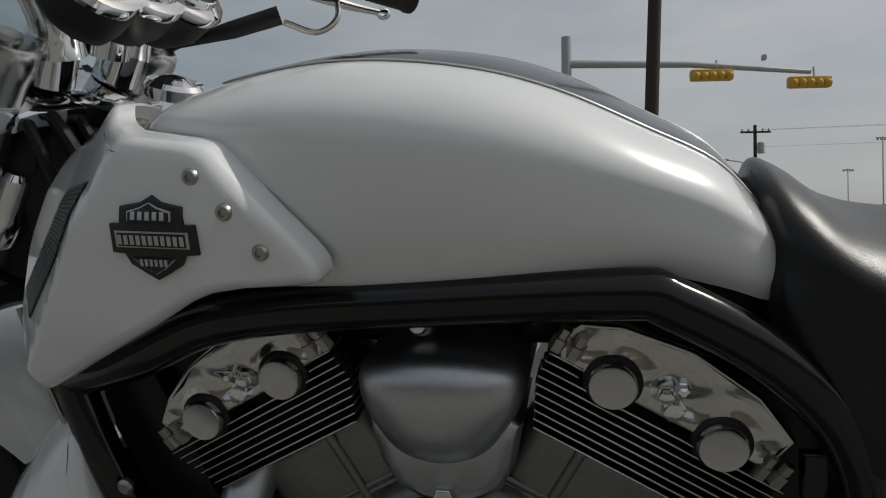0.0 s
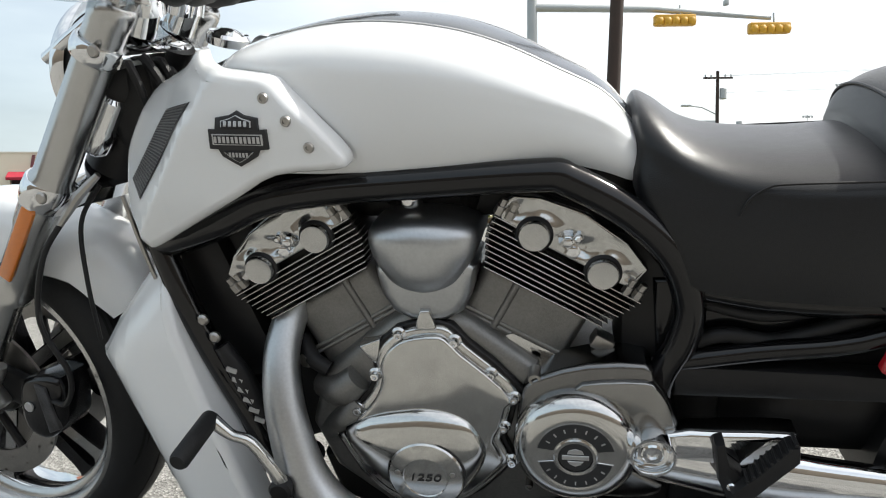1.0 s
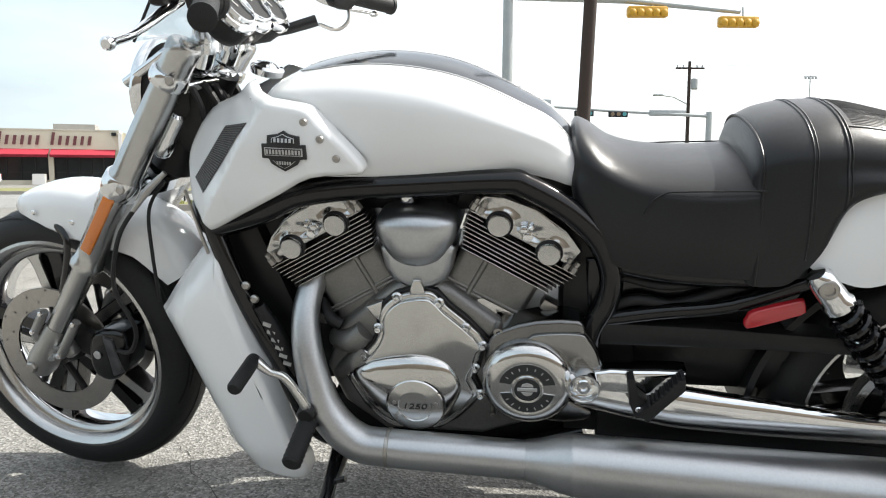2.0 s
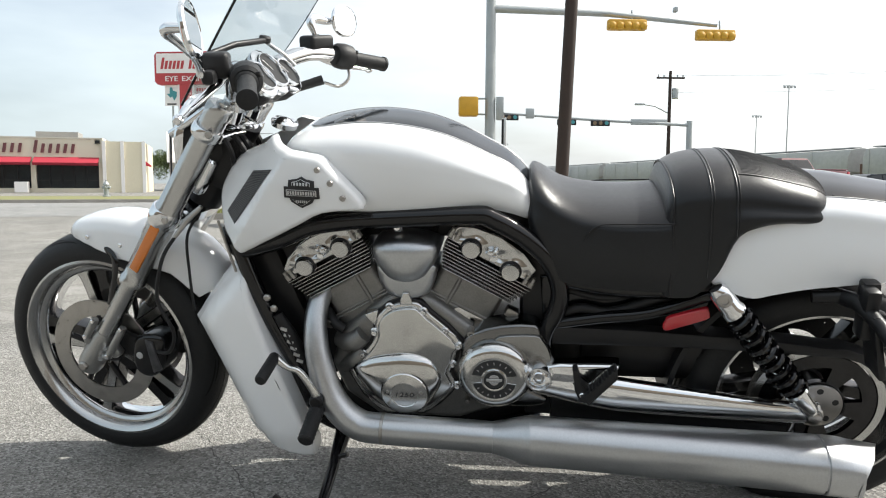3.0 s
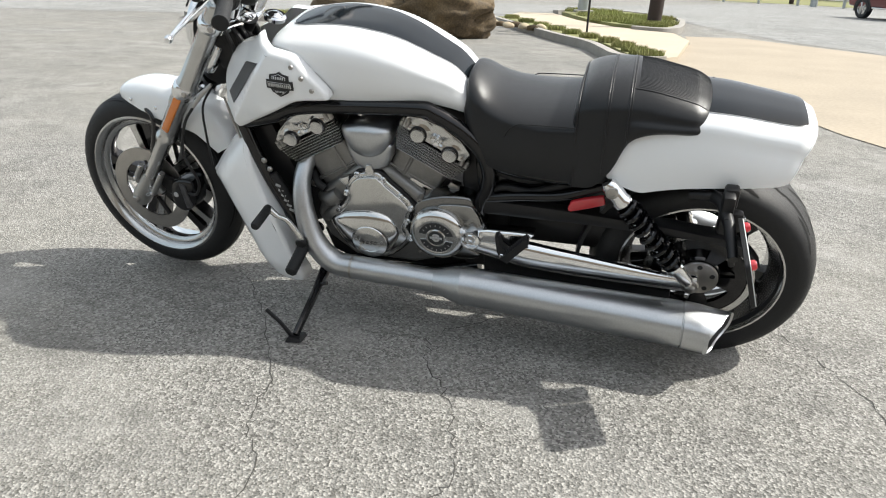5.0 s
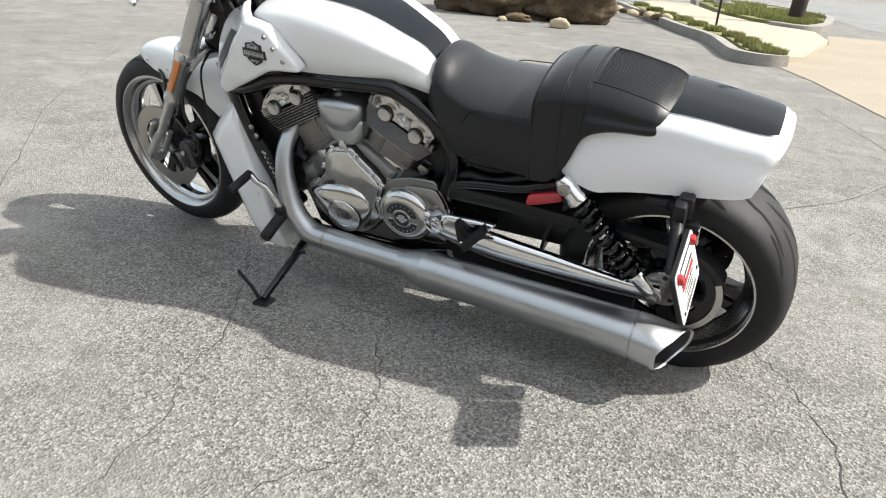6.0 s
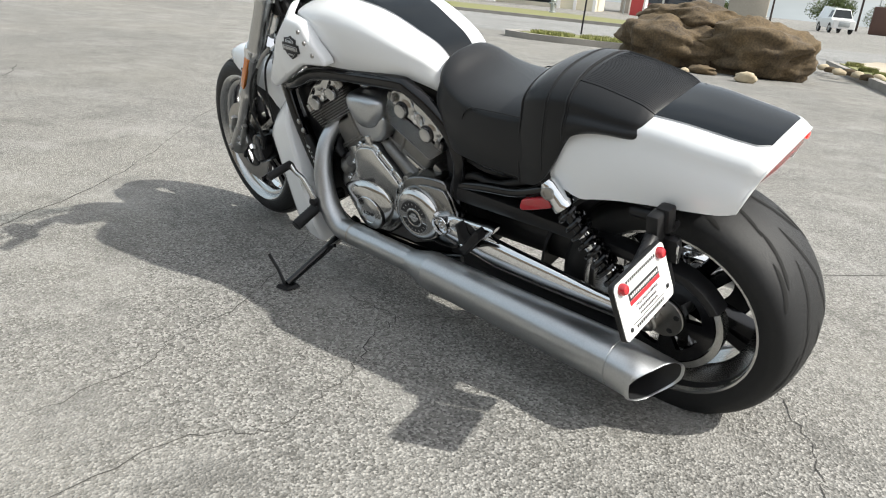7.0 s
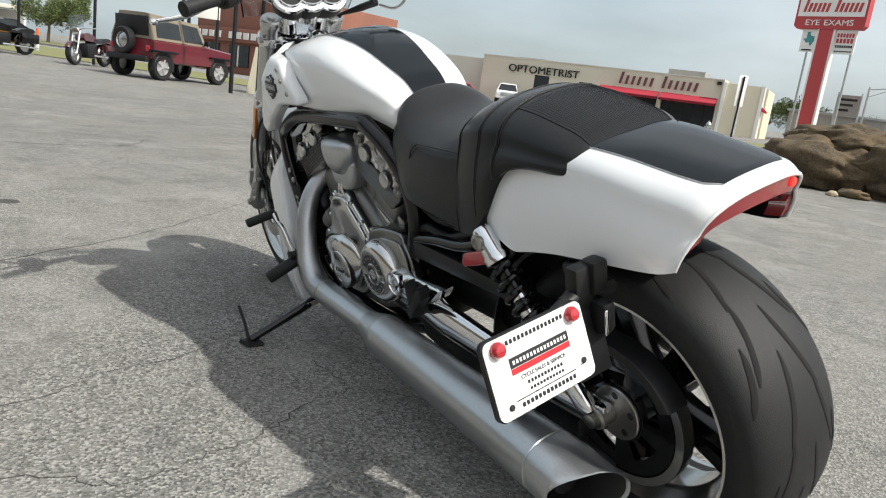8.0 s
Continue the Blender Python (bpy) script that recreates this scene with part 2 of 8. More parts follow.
def shell(poly, yf, depth, r=0.01, steps=4, smooth=3, cell=0.02, cuts=()):
    """A panel like dome(), whose outer face follows y(x, z) closely on a fine grid."""
    p = cr([Vector(q) for q in poly], smooth, True) if smooth else [Vector(q) for q in poly]
    bm = B()
    rings = [[V(q.x, yf(q.x, q.y) + depth, q.y) for q in p]]
    for k in range(steps + 1):
        a = math.pi / 2 * k / steps
        q2 = inset(p, r * (1 - math.cos(a)) if k else 0.0)
        rings.append([V(q.x, yf(q.x, q.y) + r * (1 - math.sin(a)), q.y) for q in q2])
    loft(bm, rings, caps=False)
    cap = B()
    rim = [cap.verts.new((q.x, 0, q.z)) for q in rings[-1]]
    face = cap.faces.new(rim)
    bmesh.ops.triangulate(cap, faces=[face], quad_method="BEAUTY", ngon_method="EAR_CLIP")
    xs, zs = [v.co.x for v in rim], [v.co.z for v in rim]
    planes = [(V(x, 0, 0), V(1, 0, 0)) for x in np.arange(min(xs), max(xs), cell)[1:]] + [(V(0, 0, z), V(0, 0, 1)) for z in np.arange(min(zs), max(zs), cell)[1:]] + list(cuts)
    for co, no in planes:
        bmesh.ops.bisect_plane(cap, geom=list(cap.verts) + list(cap.edges) + list(cap.faces), plane_co=co, plane_no=no, dist=1e-6)
    vm = {v: bm.verts.new((v.co.x, yf(v.co.x, v.co.z), v.co.z)) for v in cap.verts}
    for f in cap.faces:
        bm.faces.new([vm[v] for v in f.verts])
    cap.free()
    bmesh.ops.remove_doubles(bm, verts=bm.verts, dist=0.00005)
    return bm


def pillow(poly, y, depth, bulge, p=2.6, smooth=4):
    """A rounded cushion over an outline in x, z."""
    q = cr([Vector(v) for v in poly], smooth, True)
    c = sum(q, Vector((0, 0))) / len(q)
    rings = [[V(v.x, y + depth, v.y) for v in q]]
    for s in (1.0, 0.992, 0.97, 0.93, 0.87, 0.79, 0.69, 0.57, 0.43, 0.28, 0.12):
        rings.append([V(c.x + (v.x - c.x) * s, y - bulge * (1 - s ** p) ** (1 / p), c.y + (v.y - c.y) * s) for v in q])
    return loft(B(), rings)


def mirrored(bm):
    for v in bm.verts:
        v.co.y = -v.co.y
    bmesh.ops.reverse_faces(bm, faces=bm.faces)
    return bm


def lettering(name, text, size, material, parent, m, depth=0.002, label="", width=1.0):
    """Raised letters in the built-in font, as a mesh in the x, y plane of m."""
    cu = bpy.data.curves.new("letters", "FONT")
    cu.body, cu.size, cu.extrude, cu.align_x, cu.align_y = text, size, depth, "CENTER", "CENTER"
    ob = new("letters", cu)
    bpy.context.view_layer.update()
    me = bpy.data.meshes.new_from_object(ob.evaluated_get(bpy.context.evaluated_depsgraph_get()))
    bpy.data.objects.remove(ob)
    me.transform(m @ Matrix.Diagonal((width, 1, 1, 1)))
    me.name = name
    me.materials.clear()
    me.materials.append(material)
    o = new(name, me)
    o.parent = host(parent)
    return tagged(o, label)


def sub(name, parent, label=""):
    """A part that only groups its own pieces."""
    ob = new(name)
    ob.empty_display_size = 0.05
    ob.parent = host(parent)
    return tagged(ob, label)

# ---- ground ----
def ground_mat(name, base, tan, speck, patch=0.5):
    """Worn paving: pale and dark stones in a grey binder, broad stains, fine relief."""
    m = bpy.data.materials.new(name)
    m.use_nodes = True
    n, l = m.node_tree.nodes, m.node_tree.links
    p = n["Principled BSDF"]
    tc = n.new("ShaderNodeTexCoord")
    co = tc.outputs["Object"]

    def noise_tex(scale, detail=4.0, rough=0.55):
        t = n.new("ShaderNodeTexNoise")
        t.inputs["Scale"].default_value, t.inputs["Detail"].default_value, t.inputs["Roughness"].default_value = scale, detail, rough
        l.new(co, t.inputs["Vector"])
        return t.outputs["Fac"]

    def ramp(src, lo, hi, a=0.0, b=1.0):
        r = n.new("ShaderNodeMapRange")
        r.inputs["From Min"].default_value, r.inputs["From Max"].default_value = lo, hi
        r.inputs["To Min"].default_value, r.inputs["To Max"].default_value = a, b
        l.new(src, r.inputs["Value"])
        return r.outputs["Result"]

    def mixc(fac, a, b):
        x = n.new("ShaderNodeMix")
        x.data_type = "RGBA"
        if isinstance(fac, float):
            x.inputs["Factor"].default_value = fac
        else:
            l.new(fac, x.inputs["Factor"])
        for i, c in ((6, a), (7, b)):
            if isinstance(c, tuple):
                x.inputs[i].default_value = (*c, 1)
            else:
                l.new(c, x.inputs[i])
        return x.outputs[2]

    vor = n.new("ShaderNodeTexVoronoi")
    vor.inputs["Scale"].default_value = speck
    l.new(co, vor.inputs["Vector"])
    sep = n.new("ShaderNodeSeparateColor")
    l.new(vor.outputs["Color"], sep.inputs["Color"])
    light = tuple(min(1, c * 1.8) for c in base)
    deep = tuple(c * 0.46 for c in base)
    c1 = mixc(ramp(sep.outputs[0], 0.55, 0.75), base, light)
    c2 = mixc(ramp(sep.outputs[1], 0.68, 0.85), c1, deep)
    c3 = mixc(ramp(noise_tex(0.55, 5, 0.6), 0.35, 0.7, 0, patch), c2, tan)
    c3 = mixc(ramp(noise_tex(1.9, 6, 0.68), 0.50, 0.66, 0, 0.45), c3, light)
    c3 = mixc(ramp(noise_tex(3.1, 6, 0.7), 0.52, 0.66, 0, 0.40), c3, deep)
    c4 = mixc(ramp(noise_tex(0.16, 4, 0.6), 0.48, 0.72, 0, 0.35), c3, deep)
    c5 = mixc(ramp(noise_tex(7.0, 4, 0.65), 0.5, 0.75, 0, 0.3), c4, deep)
    l.new(c5, p.inputs["Base Color"])
    p.inputs["Roughness"].default_value = 0.85
    p.inputs["Specular IOR Level"].default_value = 0.25
    bn = n.new("ShaderNodeBump")
    bn.inputs["Strength"].default_value, bn.inputs["Distance"].default_value = 0.7, 0.006
    l.new(vor.outputs["Distance"], bn.inputs["Height"])
    l.new(bn.outputs["Normal"], p.inputs["Normal"])
    return m


ASPHALT = ground_mat("worn_lot_asphalt", (0.184, 0.179, 0.168), (0.250, 0.237, 0.206), 165.0)
ROADM = ground_mat("pale_road_concrete", (0.205, 0.205, 0.20), (0.25, 0.245, 0.23), 60.0)
CONCR = mat("kerb_concrete", (0.27, 0.255, 0.23), 0.85, vary=0.3, scale=2.5, fine=40, bump=0.5, bump_scale=120)
APRONM = mat("worn_tan_concrete", (0.31, 0.262, 0.20), 0.9, vary=0.22, scale=1.0, fine=30, bump=0.4, bump_scale=90)
WALKM = mat("sand_coloured_walk", (0.42, 0.36, 0.275), 0.85, vary=0.18, scale=1.2, fine=30, bump=0.4, bump_scale=90)
GRASSM = mat("dry_grass_soil", (0.14, 0.16, 0.05), 0.95, vary=0.4, scale=1.5, fine=30, dark=(0.17, 0.145, 0.07), bump=1.0, bump_scale=60)
CRACKM = mat("crack_shadow", (0.055, 0.052, 0.047), 0.95, vary=0.3)

bm = B()
S = 3000
bmesh.ops.create_grid(bm, x_segments=8, y_segments=8, size=S)
ground = part("ground", bm, ASPHALT, None, "grey worn asphalt parking lot with pale stones and cracks", kind="structure", category="ground")

# ---- the white motorcycle: x runs to its rear, y to its right side, z up; it leans on its side stand ----
ROOT = pose(0.215, 1.11, 0, 17, 0, -10.5)
INV = ROOT.inverted()
bike = thing("motorcycle", "white muscle cruiser motorcycle with graphite stripe on its side stand", "motorcycle", ROOT)
RAKE = V(-0.569, 0, -0.822)
AX0 = V(-0.435, 0, 0.94)
STEER = Matrix.Translation(AX0) @ Matrix.Rotation(radians(-8), 4, -RAKE) @ Matrix.Translation(-AX0)
YL = V(0, -1, 0)
FA = V(-0.874, 0.012, 0.339)
RA = V(0.908, 0.0, 0.305)


# -- wheels --
def tyre(o, r, hw, rim, m=None, crown=0.5):
    prof, N = [], 40
    for k in range(N + 1):
        a = math.pi * k / N - math.pi / 2
        y = hw * math.sin(a)
        side = (r - rim) * (abs(math.cos(a)) ** crown)
        prof.append((rim + side, y))
    prof = [(rim - 0.012, -hw * 0.75), (rim - 0.004, -hw * 0.9)] + prof[1:-1] + [(rim - 0.004, hw * 0.9), (rim - 0.012, hw * 0.75)]
    return lathe(B(), o, V(0, 1, 0), prof, 120, close=True)


def wheel(name, o, r, hw, rim, label, m, spokes, crown, hubw, bare=True):
    t = sub(name, bike, label)
    part("tyre", tyre(o, r, hw, rim, crown=crown), RUBBER, t, "black rubber tyre", m)
    w = hw * 0.86
    for sd in (-1, 1):
        bm = lathe(B(), o, V(0, 1, 0), [(rim + 0.004, sd * w), (rim + 0.006, sd * (w + 0.004)), (rim - 0.003, sd * (w + 0.007)), (rim - 0.010, sd * (w + 0.002)), (rim - 0.016, sd * (w - 0.006)), (rim - 0.020, sd * (w - 0.016)), (rim - 0.030, sd * (w - 0.020)), (rim - 0.034, sd * (w - 0.026))], 72)
        if not bare:
            bm = lathe(B(), o, V(0, 1, 0), [(rim + 0.004, sd * w), (rim + 0.005, sd * (w + 0.005)), (rim - 0.007, sd * (w + 0.006)), (rim - 0.009, sd * (w + 0.002)), (rim - 0.012, sd * (w - 0.03)), (rim - 0.034, sd * (w - 0.065))], 96)
        part("rim_lip", bm, RIMM, t, "polished rim lip", m)
    bm = lathe(B(), o, V(0, 1, 0), [(rim - 0.034, -w + (0.026 if bare else 0.065)), (rim - 0.040, -w * 0.3), (rim - 0.040, w * 0.3), (rim - 0.034, w - (0.026 if bare else 0.065))], 72)
    part("rim_barrel", bm, CHROME if bare else RIMM, t, "machined rim barrel", m)
    bm = B()
    lathe(bm, o, V(0, 1, 0), [(0.0, -hubw), (0.034, -hubw), (0.04, -hubw + 0.006), (0.04, -0.03), (0.052, -0.02), (0.052, 0.02), (0.04, 0.03), (0.04, hubw - 0.006), (0.034, hubw), (0.0, hubw)], 32)
    part("hub", bm, SATIN, t, "", m)
    for k in range(5):
        a = 2 * math.pi * k / 5 + spokes
        for s in (-1, 1):
            b0, b1 = a + s * 0.30, a + s * 0.13
            p0 = V(math.cos(b0) * 0.04, 0, math.sin(b0) * 0.04)
            p1 = V(math.cos(b1) * (rim - 0.03), 0, math.sin(b1) * (rim - 0.03))
            d = (p1 - p0).normalized()
            sd = V(-d.z, 0, d.x)
            rings, faces = [], []
            for f, wd, th in ((0, 0.017, 0.030), (0.3, 0.0145, 0.024), (0.8, 0.014, 0.022), (0.93, 0.016, 0.022), (1.0, 0.032, 0.024)):
                c = o + p0.lerp(p1, f)
                th *= 1.0 if bare else 0.85
                rings.append([c + sd * wd + V(0, -th, 0), c + sd * wd * 1.15 + V(0, 0, 0), c + sd * wd + V(0, th, 0), c - sd * wd + V(0, th, 0), c - sd * wd * 1.15, c - sd * wd + V(0, -th, 0)])
                faces.append([c + sd * wd * 0.8 + V(0, -th - 0.0015, 0), c - sd * wd * 0.8 + V(0, -th - 0.0015, 0)])
            sp = part("spoke", loft(B(), rings), BLACK, t, "", m)
            if s > 0 and bare:
                part("machined_face", loft(B(), faces, closed=False, caps=False), RIMM, sp, "bare machined spoke face", m)
    return t


front_wheel = wheel("front_wheel", FA, 0.320, 0.062, 0.250, "front wheel with black split spokes and machined rim", STEER, 0.5, 0.62, 0.05)
rear_wheel = wheel("rear_wheel", RA, 0.310, 0.120, 0.229, "wide rear wheel with black spokes and machined rim", None, 0.9, 0.44, 0.085, False)


def tread(o, r, hw, rim, crown, n, parent, wide, m):
    """Long curved grooves that sweep back over the crown and shoulder, as raised strips coloured like their shade."""
    def at(y, ang, lift):
        s = max(-0.999, min(0.999, y / hw))
        rr = rim + (r - rim) * (math.cos(math.asin(s)) ** crown) + lift
        return o + V(math.cos(ang) * rr, y, math.sin(ang) * rr)
    for k in range(n):
        base = 2 * math.pi * k / n
        for side in (-1, 1):
            for y0, y1, span, off in ((0.10, 0.40, 0.50, 0.0), (0.34, 0.62, 0.46, 0.34), (0.62, 0.84, 0.36, 0.10)):
                rings = []
                for i in range(13):
                    f = i / 12
                    y = side * hw * (y0 + (y1 - y0) * f ** 1.5)
                    a = base + off + side * 0.12 - span * f
                    w = wide * min(1.0, 0.25 + 3.2 * f, 0.35 + 4.0 * (1 - f))
                    rings.append([at(y + w * c, a, 0.0013 - 0.0004 * abs(c)) for c in (-1, -0.5, 0, 0.5, 1)])
                part("tread_groove", loft(B(), rings, closed=False, caps=False), GROOVE_SHADE, parent, "", m)


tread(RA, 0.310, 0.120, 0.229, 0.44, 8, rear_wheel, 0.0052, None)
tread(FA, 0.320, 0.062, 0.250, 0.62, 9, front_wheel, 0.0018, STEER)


def brake_disc(o, y, r0, r1, parent, m, n=30, mt=STEEL):
    """A flat ring with small drilled holes in five staggered rows."""
    bm = B()
    cuts = [r0]
    for k in range(5):
        c = r0 + (r1 - r0) * (k + 0.5) / 5
        cuts += [c - 0.0021, c + 0.0021]
    cuts.append(r1)
    angs = []
    for k in range(n):
        c = 2 * math.pi * (k + 0.5) / n
        angs += [c - 0.019, c + 0.019]
    for yy in (y - 0.0025, y + 0.0025):
        grid = [[bm.verts.new(o + V(math.cos(a) * r, yy, math.sin(a) * r)) for r in cuts] for a in angs]
        for k in range(2 * n):
            a, b = grid[k], grid[(k + 1) % (2 * n)]
            for i in range(len(cuts) - 1):
                if k % 2 == 0 and i % 2 == 1 and ((i // 2) * 2 + k // 2) % 5 == 0:
                    continue
                bm.faces.new((a[i], a[i + 1], b[i + 1], b[i]))
    lathe(bm, o, V(0, 1, 0), [(r1, y - 0.0025), (r1, y + 0.0025)], 2 * n)
    return part("brake_disc", bm, mt, parent, "drilled brake disc", m, sharp=60)


for sgn in (-1, 1):
    d = brake_disc(FA, sgn * 0.072, 0.104, 0.150, front_wheel, STEER)
    bm = B()
    for k in range(5):
        a = 2 * math.pi * k / 5
        tube(bm, [FA + V(math.cos(a) * 0.035, sgn * 0.066, math.sin(a) * 0.035), FA + V(math.cos(a + 0.25) * 0.094, sgn * 0.07, math.sin(a + 0.25) * 0.108)], 0.008, 8)
    part("disc_carrier", bm, SATIN, d, "black disc carrier", STEER)
brake_disc(RA, 0.10, 0.085, 0.145, rear_wheel, None, mt=SATIN)

# rear pulley, belt and axle
bm = B()
NP = 60
prof_y = (-0.112, -0.098)
for yy in prof_y:
    ring = [[bm.verts.new(RA + V(math.cos(a) * r, yy, math.sin(a) * r)) for r in (0.043, 0.060, 0.098, 0.116, 0.124)] for a in (2 * math.pi * k / NP for k in range(NP))]
    for k in range(NP):
        a, b = ring[k], ring[(k + 1) % NP]
        for i in range(4):
            if i == 1 and k % 12 in (1, 2, 3, 4, 5, 6, 7):
                continue
            bm.faces.new((a[i], a[i + 1], b[i + 1], b[i]))
for k in range(5):
    for rr, k0, k1 in ((0.060, 1, 8), (0.098, 1, 8)):
        pts = [2 * math.pi * (12 * k + j) / NP for j in range(k0, k1 + 1)]
        loft(bm, [[RA + V(math.cos(a) * rr, y, math.sin(a) * rr) for y in prof_y] for a in pts], closed=False, caps=False)
lathe(bm, RA, V(0, 1, 0), [(0.124, -0.112), (0.129, -0.112), (0.129, -0.082), (0.124, -0.082)], NP)
part("pulley", bm, BLACK, rear_wheel, "black rear belt pulley")
bm = lathe(B(), RA, V(0, 1, 0), [(0.131, -0.109), (0.132, -0.113), (0.149, -0.113), (0.150, -0.109), (0.149, -0.085), (0.131, -0.085)], 64, close=True)
part("pulley_ring", bm, RIMM, rear_wheel, "bare metal ring beside the pulley")
bm = B()
disc(bm, RA + V(0, -0.112, 0), YL, 0.055, 0.008, 0.002, 40)
cap = part("hub_cap", bm, STEEL, rear_wheel, "polished hub cap")
# the cap is solid: black discs paint the shade of its five holes
for k in range(5):
    a = 2 * math.pi * k / 5 + 0.3
    part("cap_hole", disc(B(), RA + V(math.cos(a) * 0.039, -0.119, math.sin(a) * 0.039), YL, 0.0075, 0.0015, 0.0003, 12), BLACKP, cap)

# -- front fender --
FEN = ((101, 0.326, 0.340, 0.044), (98, 0.318, 0.358, 0.056), (92, 0.306, 0.368, 0.066), (84, 0.294, 0.382, 0.073), (72, 0.286, 0.400, 0.076), (58, 0.300, 0.416, 0.076), (45, 0.338, 0.436, 0.074), (36, 0.346, 0.436, 0.070), (30, 0.352, 0.424, 0.062))


def fender_ring(row):
    a, rl, rt, w = row
    d = V(math.cos(radians(a)), 0, math.sin(radians(a)))
    out = []
    for k in range(13):
        s = math.pi * k / 12
        y = -w * math.cos(s)
        hgt = abs(math.sin(s)) ** 0.55
        out.append(V(0, y, 0) + d * (rl + (rt - rl) * hgt))
    inn = [V(0, p.y * 0.955, 0) + d * ((p.dot(d)) - 0.004) for p in out]
    return [FA + p for p in out + inn[::-1]]


rows = [lerp_table([(i, *r) for i, r in enumerate(FEN)], i / 3) for i in range(3 * (len(FEN) - 1) + 1)]
ff = part("front_fender", loft(B(), [fender_ring(r) for r in rows]), WHITE, bike, "white painted front fender", STEER)
for a in (88, 71):
    p = FA + V(math.cos(radians(a)) * 0.322, -0.074, math.sin(radians(a)) * 0.322)
    part("fender_bolt", disc(B(), p + V(0, 0.004, 0), YL, 0.006, 0.007, 0.002, 12), CHROME, ff, "chrome bolt", STEER)
for sgn in (-1, 1):
    bm = tube(B(), [FA + V(0.050, sgn * 0.066, 0.300), FA + V(0.085, sgn * 0.080, 0.275), FA + V(0.09, sgn * 0.088, 0.24), FA + V(0.065, sgn * 0.095, 0.15)], 0.010, 10, smooth=5, flat=0.5)
    part("fender_bracket", bm, BLACK, ff, "black fender bracket", STEER)

# -- fork --
fork = sub("fork", bike, "chrome inverted front fork")


def along(top, s):
    return top + RAKE * s


for sgn in (-1, 1):
    T0 = V(-0.438, sgn * 0.098, 0.972)
    leg = sub("fork_leg", fork, "polished fork leg")
    bm = lathe(B(), T0, RAKE, [(0, -0.040), (0.012, -0.040), (0.013, -0.034), (0.026, -0.034), (0.0305, -0.028), (0.0315, -0.018), (0.0305, -0.004), (0.0295, 0.0), (0.0295, 0.255), (0.033, 0.262), (0.034, 0.30), (0.0335, 0.345), (0.030, 0.362), (0.0285, 0.45), (0.0290, 0.478), (0.032, 0.482), (0.032, 0.496), (0.0235, 0.503), (0.0235, 0.70), (0.0, 0.70)], 36)
    part("fork_tube", bm, RIMM, leg, "polished fork tube", STEER)
    q = along(T0, 0.70)
    bm = lathe(B(), q, RAKE, [(0.024, -0.03), (0.028, -0.012), (0.029, 0.03), (0.032, 0.06), (0.032, 0.085), (0.026, 0.102), (0, 0.104)], 30)
    box(bm, q + RAKE * 0.02 + V(0.028, sgn * -0.002, 0.01), (0.03, 0.026, 0.09), 0.008, Matrix.Rotation(radians(-34.7), 4, "Y"))
    low = part("axle_holder", bm, FORKC, leg, "cast grey axle holder", STEER)
    part("axle_nut", disc(B(), q + RAKE * 0.078 + V(0, sgn * 0.028, 0), V(0, sgn, 0), 0.013, 0.012, 0.003, 6), STEEL, low, "steel axle nut", STEER)
    for dx, top, bot in ((-0.034, -0.055, 0.020), (0.040, -0.085, 0.030)):
        base = V(dx * 0.822, sgn * 0.018, -dx * 0.569)
        part("mount_lug", tube(B(), [q + base + RAKE * top, q + base + RAKE * (top + 0.012), q + base + RAKE * (bot - 0.012), q + base * 0.7 + RAKE * bot], (0.0085, 0.010, 0.010, 0.012), 12), FORKC, low, "cast lug for the brake", STEER)
        for f in (top + 0.004, bot - 0.016):
            part("lug_bolt", disc(B(), q + base + RAKE * f + V(0, sgn * 0.007, 0), V(0, sgn, 0), 0.0062, 0.006, 0.0015, 6), CHROME, low, "chrome bolt", STEER)
    for dz in (0.03, 0.065):
        part("pinch_bolt", tube(B(), [q + RAKE * dz + V(0.033, sgn * 0.012, 0.018), q + RAKE * dz + V(0.045, sgn * 0.03, 0.012)], 0.0065, 10), CHROME, low, "chrome bolt", STEER)
    bm = B()
    c = along(T0, 0.372) + V(0.002, sgn * 0.0325, -0.004)
    box(bm, c, (0.024, 0.008, 0.135), 0.003, Matrix.Rotation(radians(34.7), 4, "Y"))
    part("side_reflector", bm, AMBER, leg, "amber side reflector", STEER)
# clamps
for s, w, th, nm in ((0.040, 0.0355, 0.028, "top_clamp"), (0.285, 0.036, 0.045, "lower_clamp")):
    bm = B()
    for sgn in (-1, 1):
        p = V(-0.440, sgn * 0.098, 0.972) + RAKE * s
        lathe(bm, p, RAKE, [(0.0295, -th / 2), (w - 0.002, -th / 2), (w, -th / 2 + 0.003), (w + 0.0015, 0), (w, th / 2 - 0.003), (w - 0.002, th / 2), (0.0295, th / 2)], 32)
    rings = []
    for k in range(15):
        f = k / 14 * 2 - 1
        c = V(-0.440, f * 0.094, 0.972) + RAKE * (s - 0.022 * math.cos(f * math.pi / 2) ** 0.7)
        fore = V(0.822, 0, -0.569)
        d = 0.028 + 0.020 * math.cos(f * math.pi / 2)
        rings.append([c + fore * (d * a + 0.010) + RAKE * (th * 0.42 * b) for a, b in ((-1, -0.7), (-0.85, -1), (0.85, -1), (1, -0.7), (1, 0.7), (0.85, 1), (-0.85, 1), (-1, 0.7))])
    loft(bm, rings)
    cl = part(nm, bm, CHROME, fork, "chrome fork clamp", STEER)
    part("clamp_bolt", disc(B(), V(-0.440, -0.098, 0.972) + RAKE * s + V(0.022, -0.030, -0.002), YL, 0.009, 0.007, 0.002, 16), STEEL, cl, "", STEER)
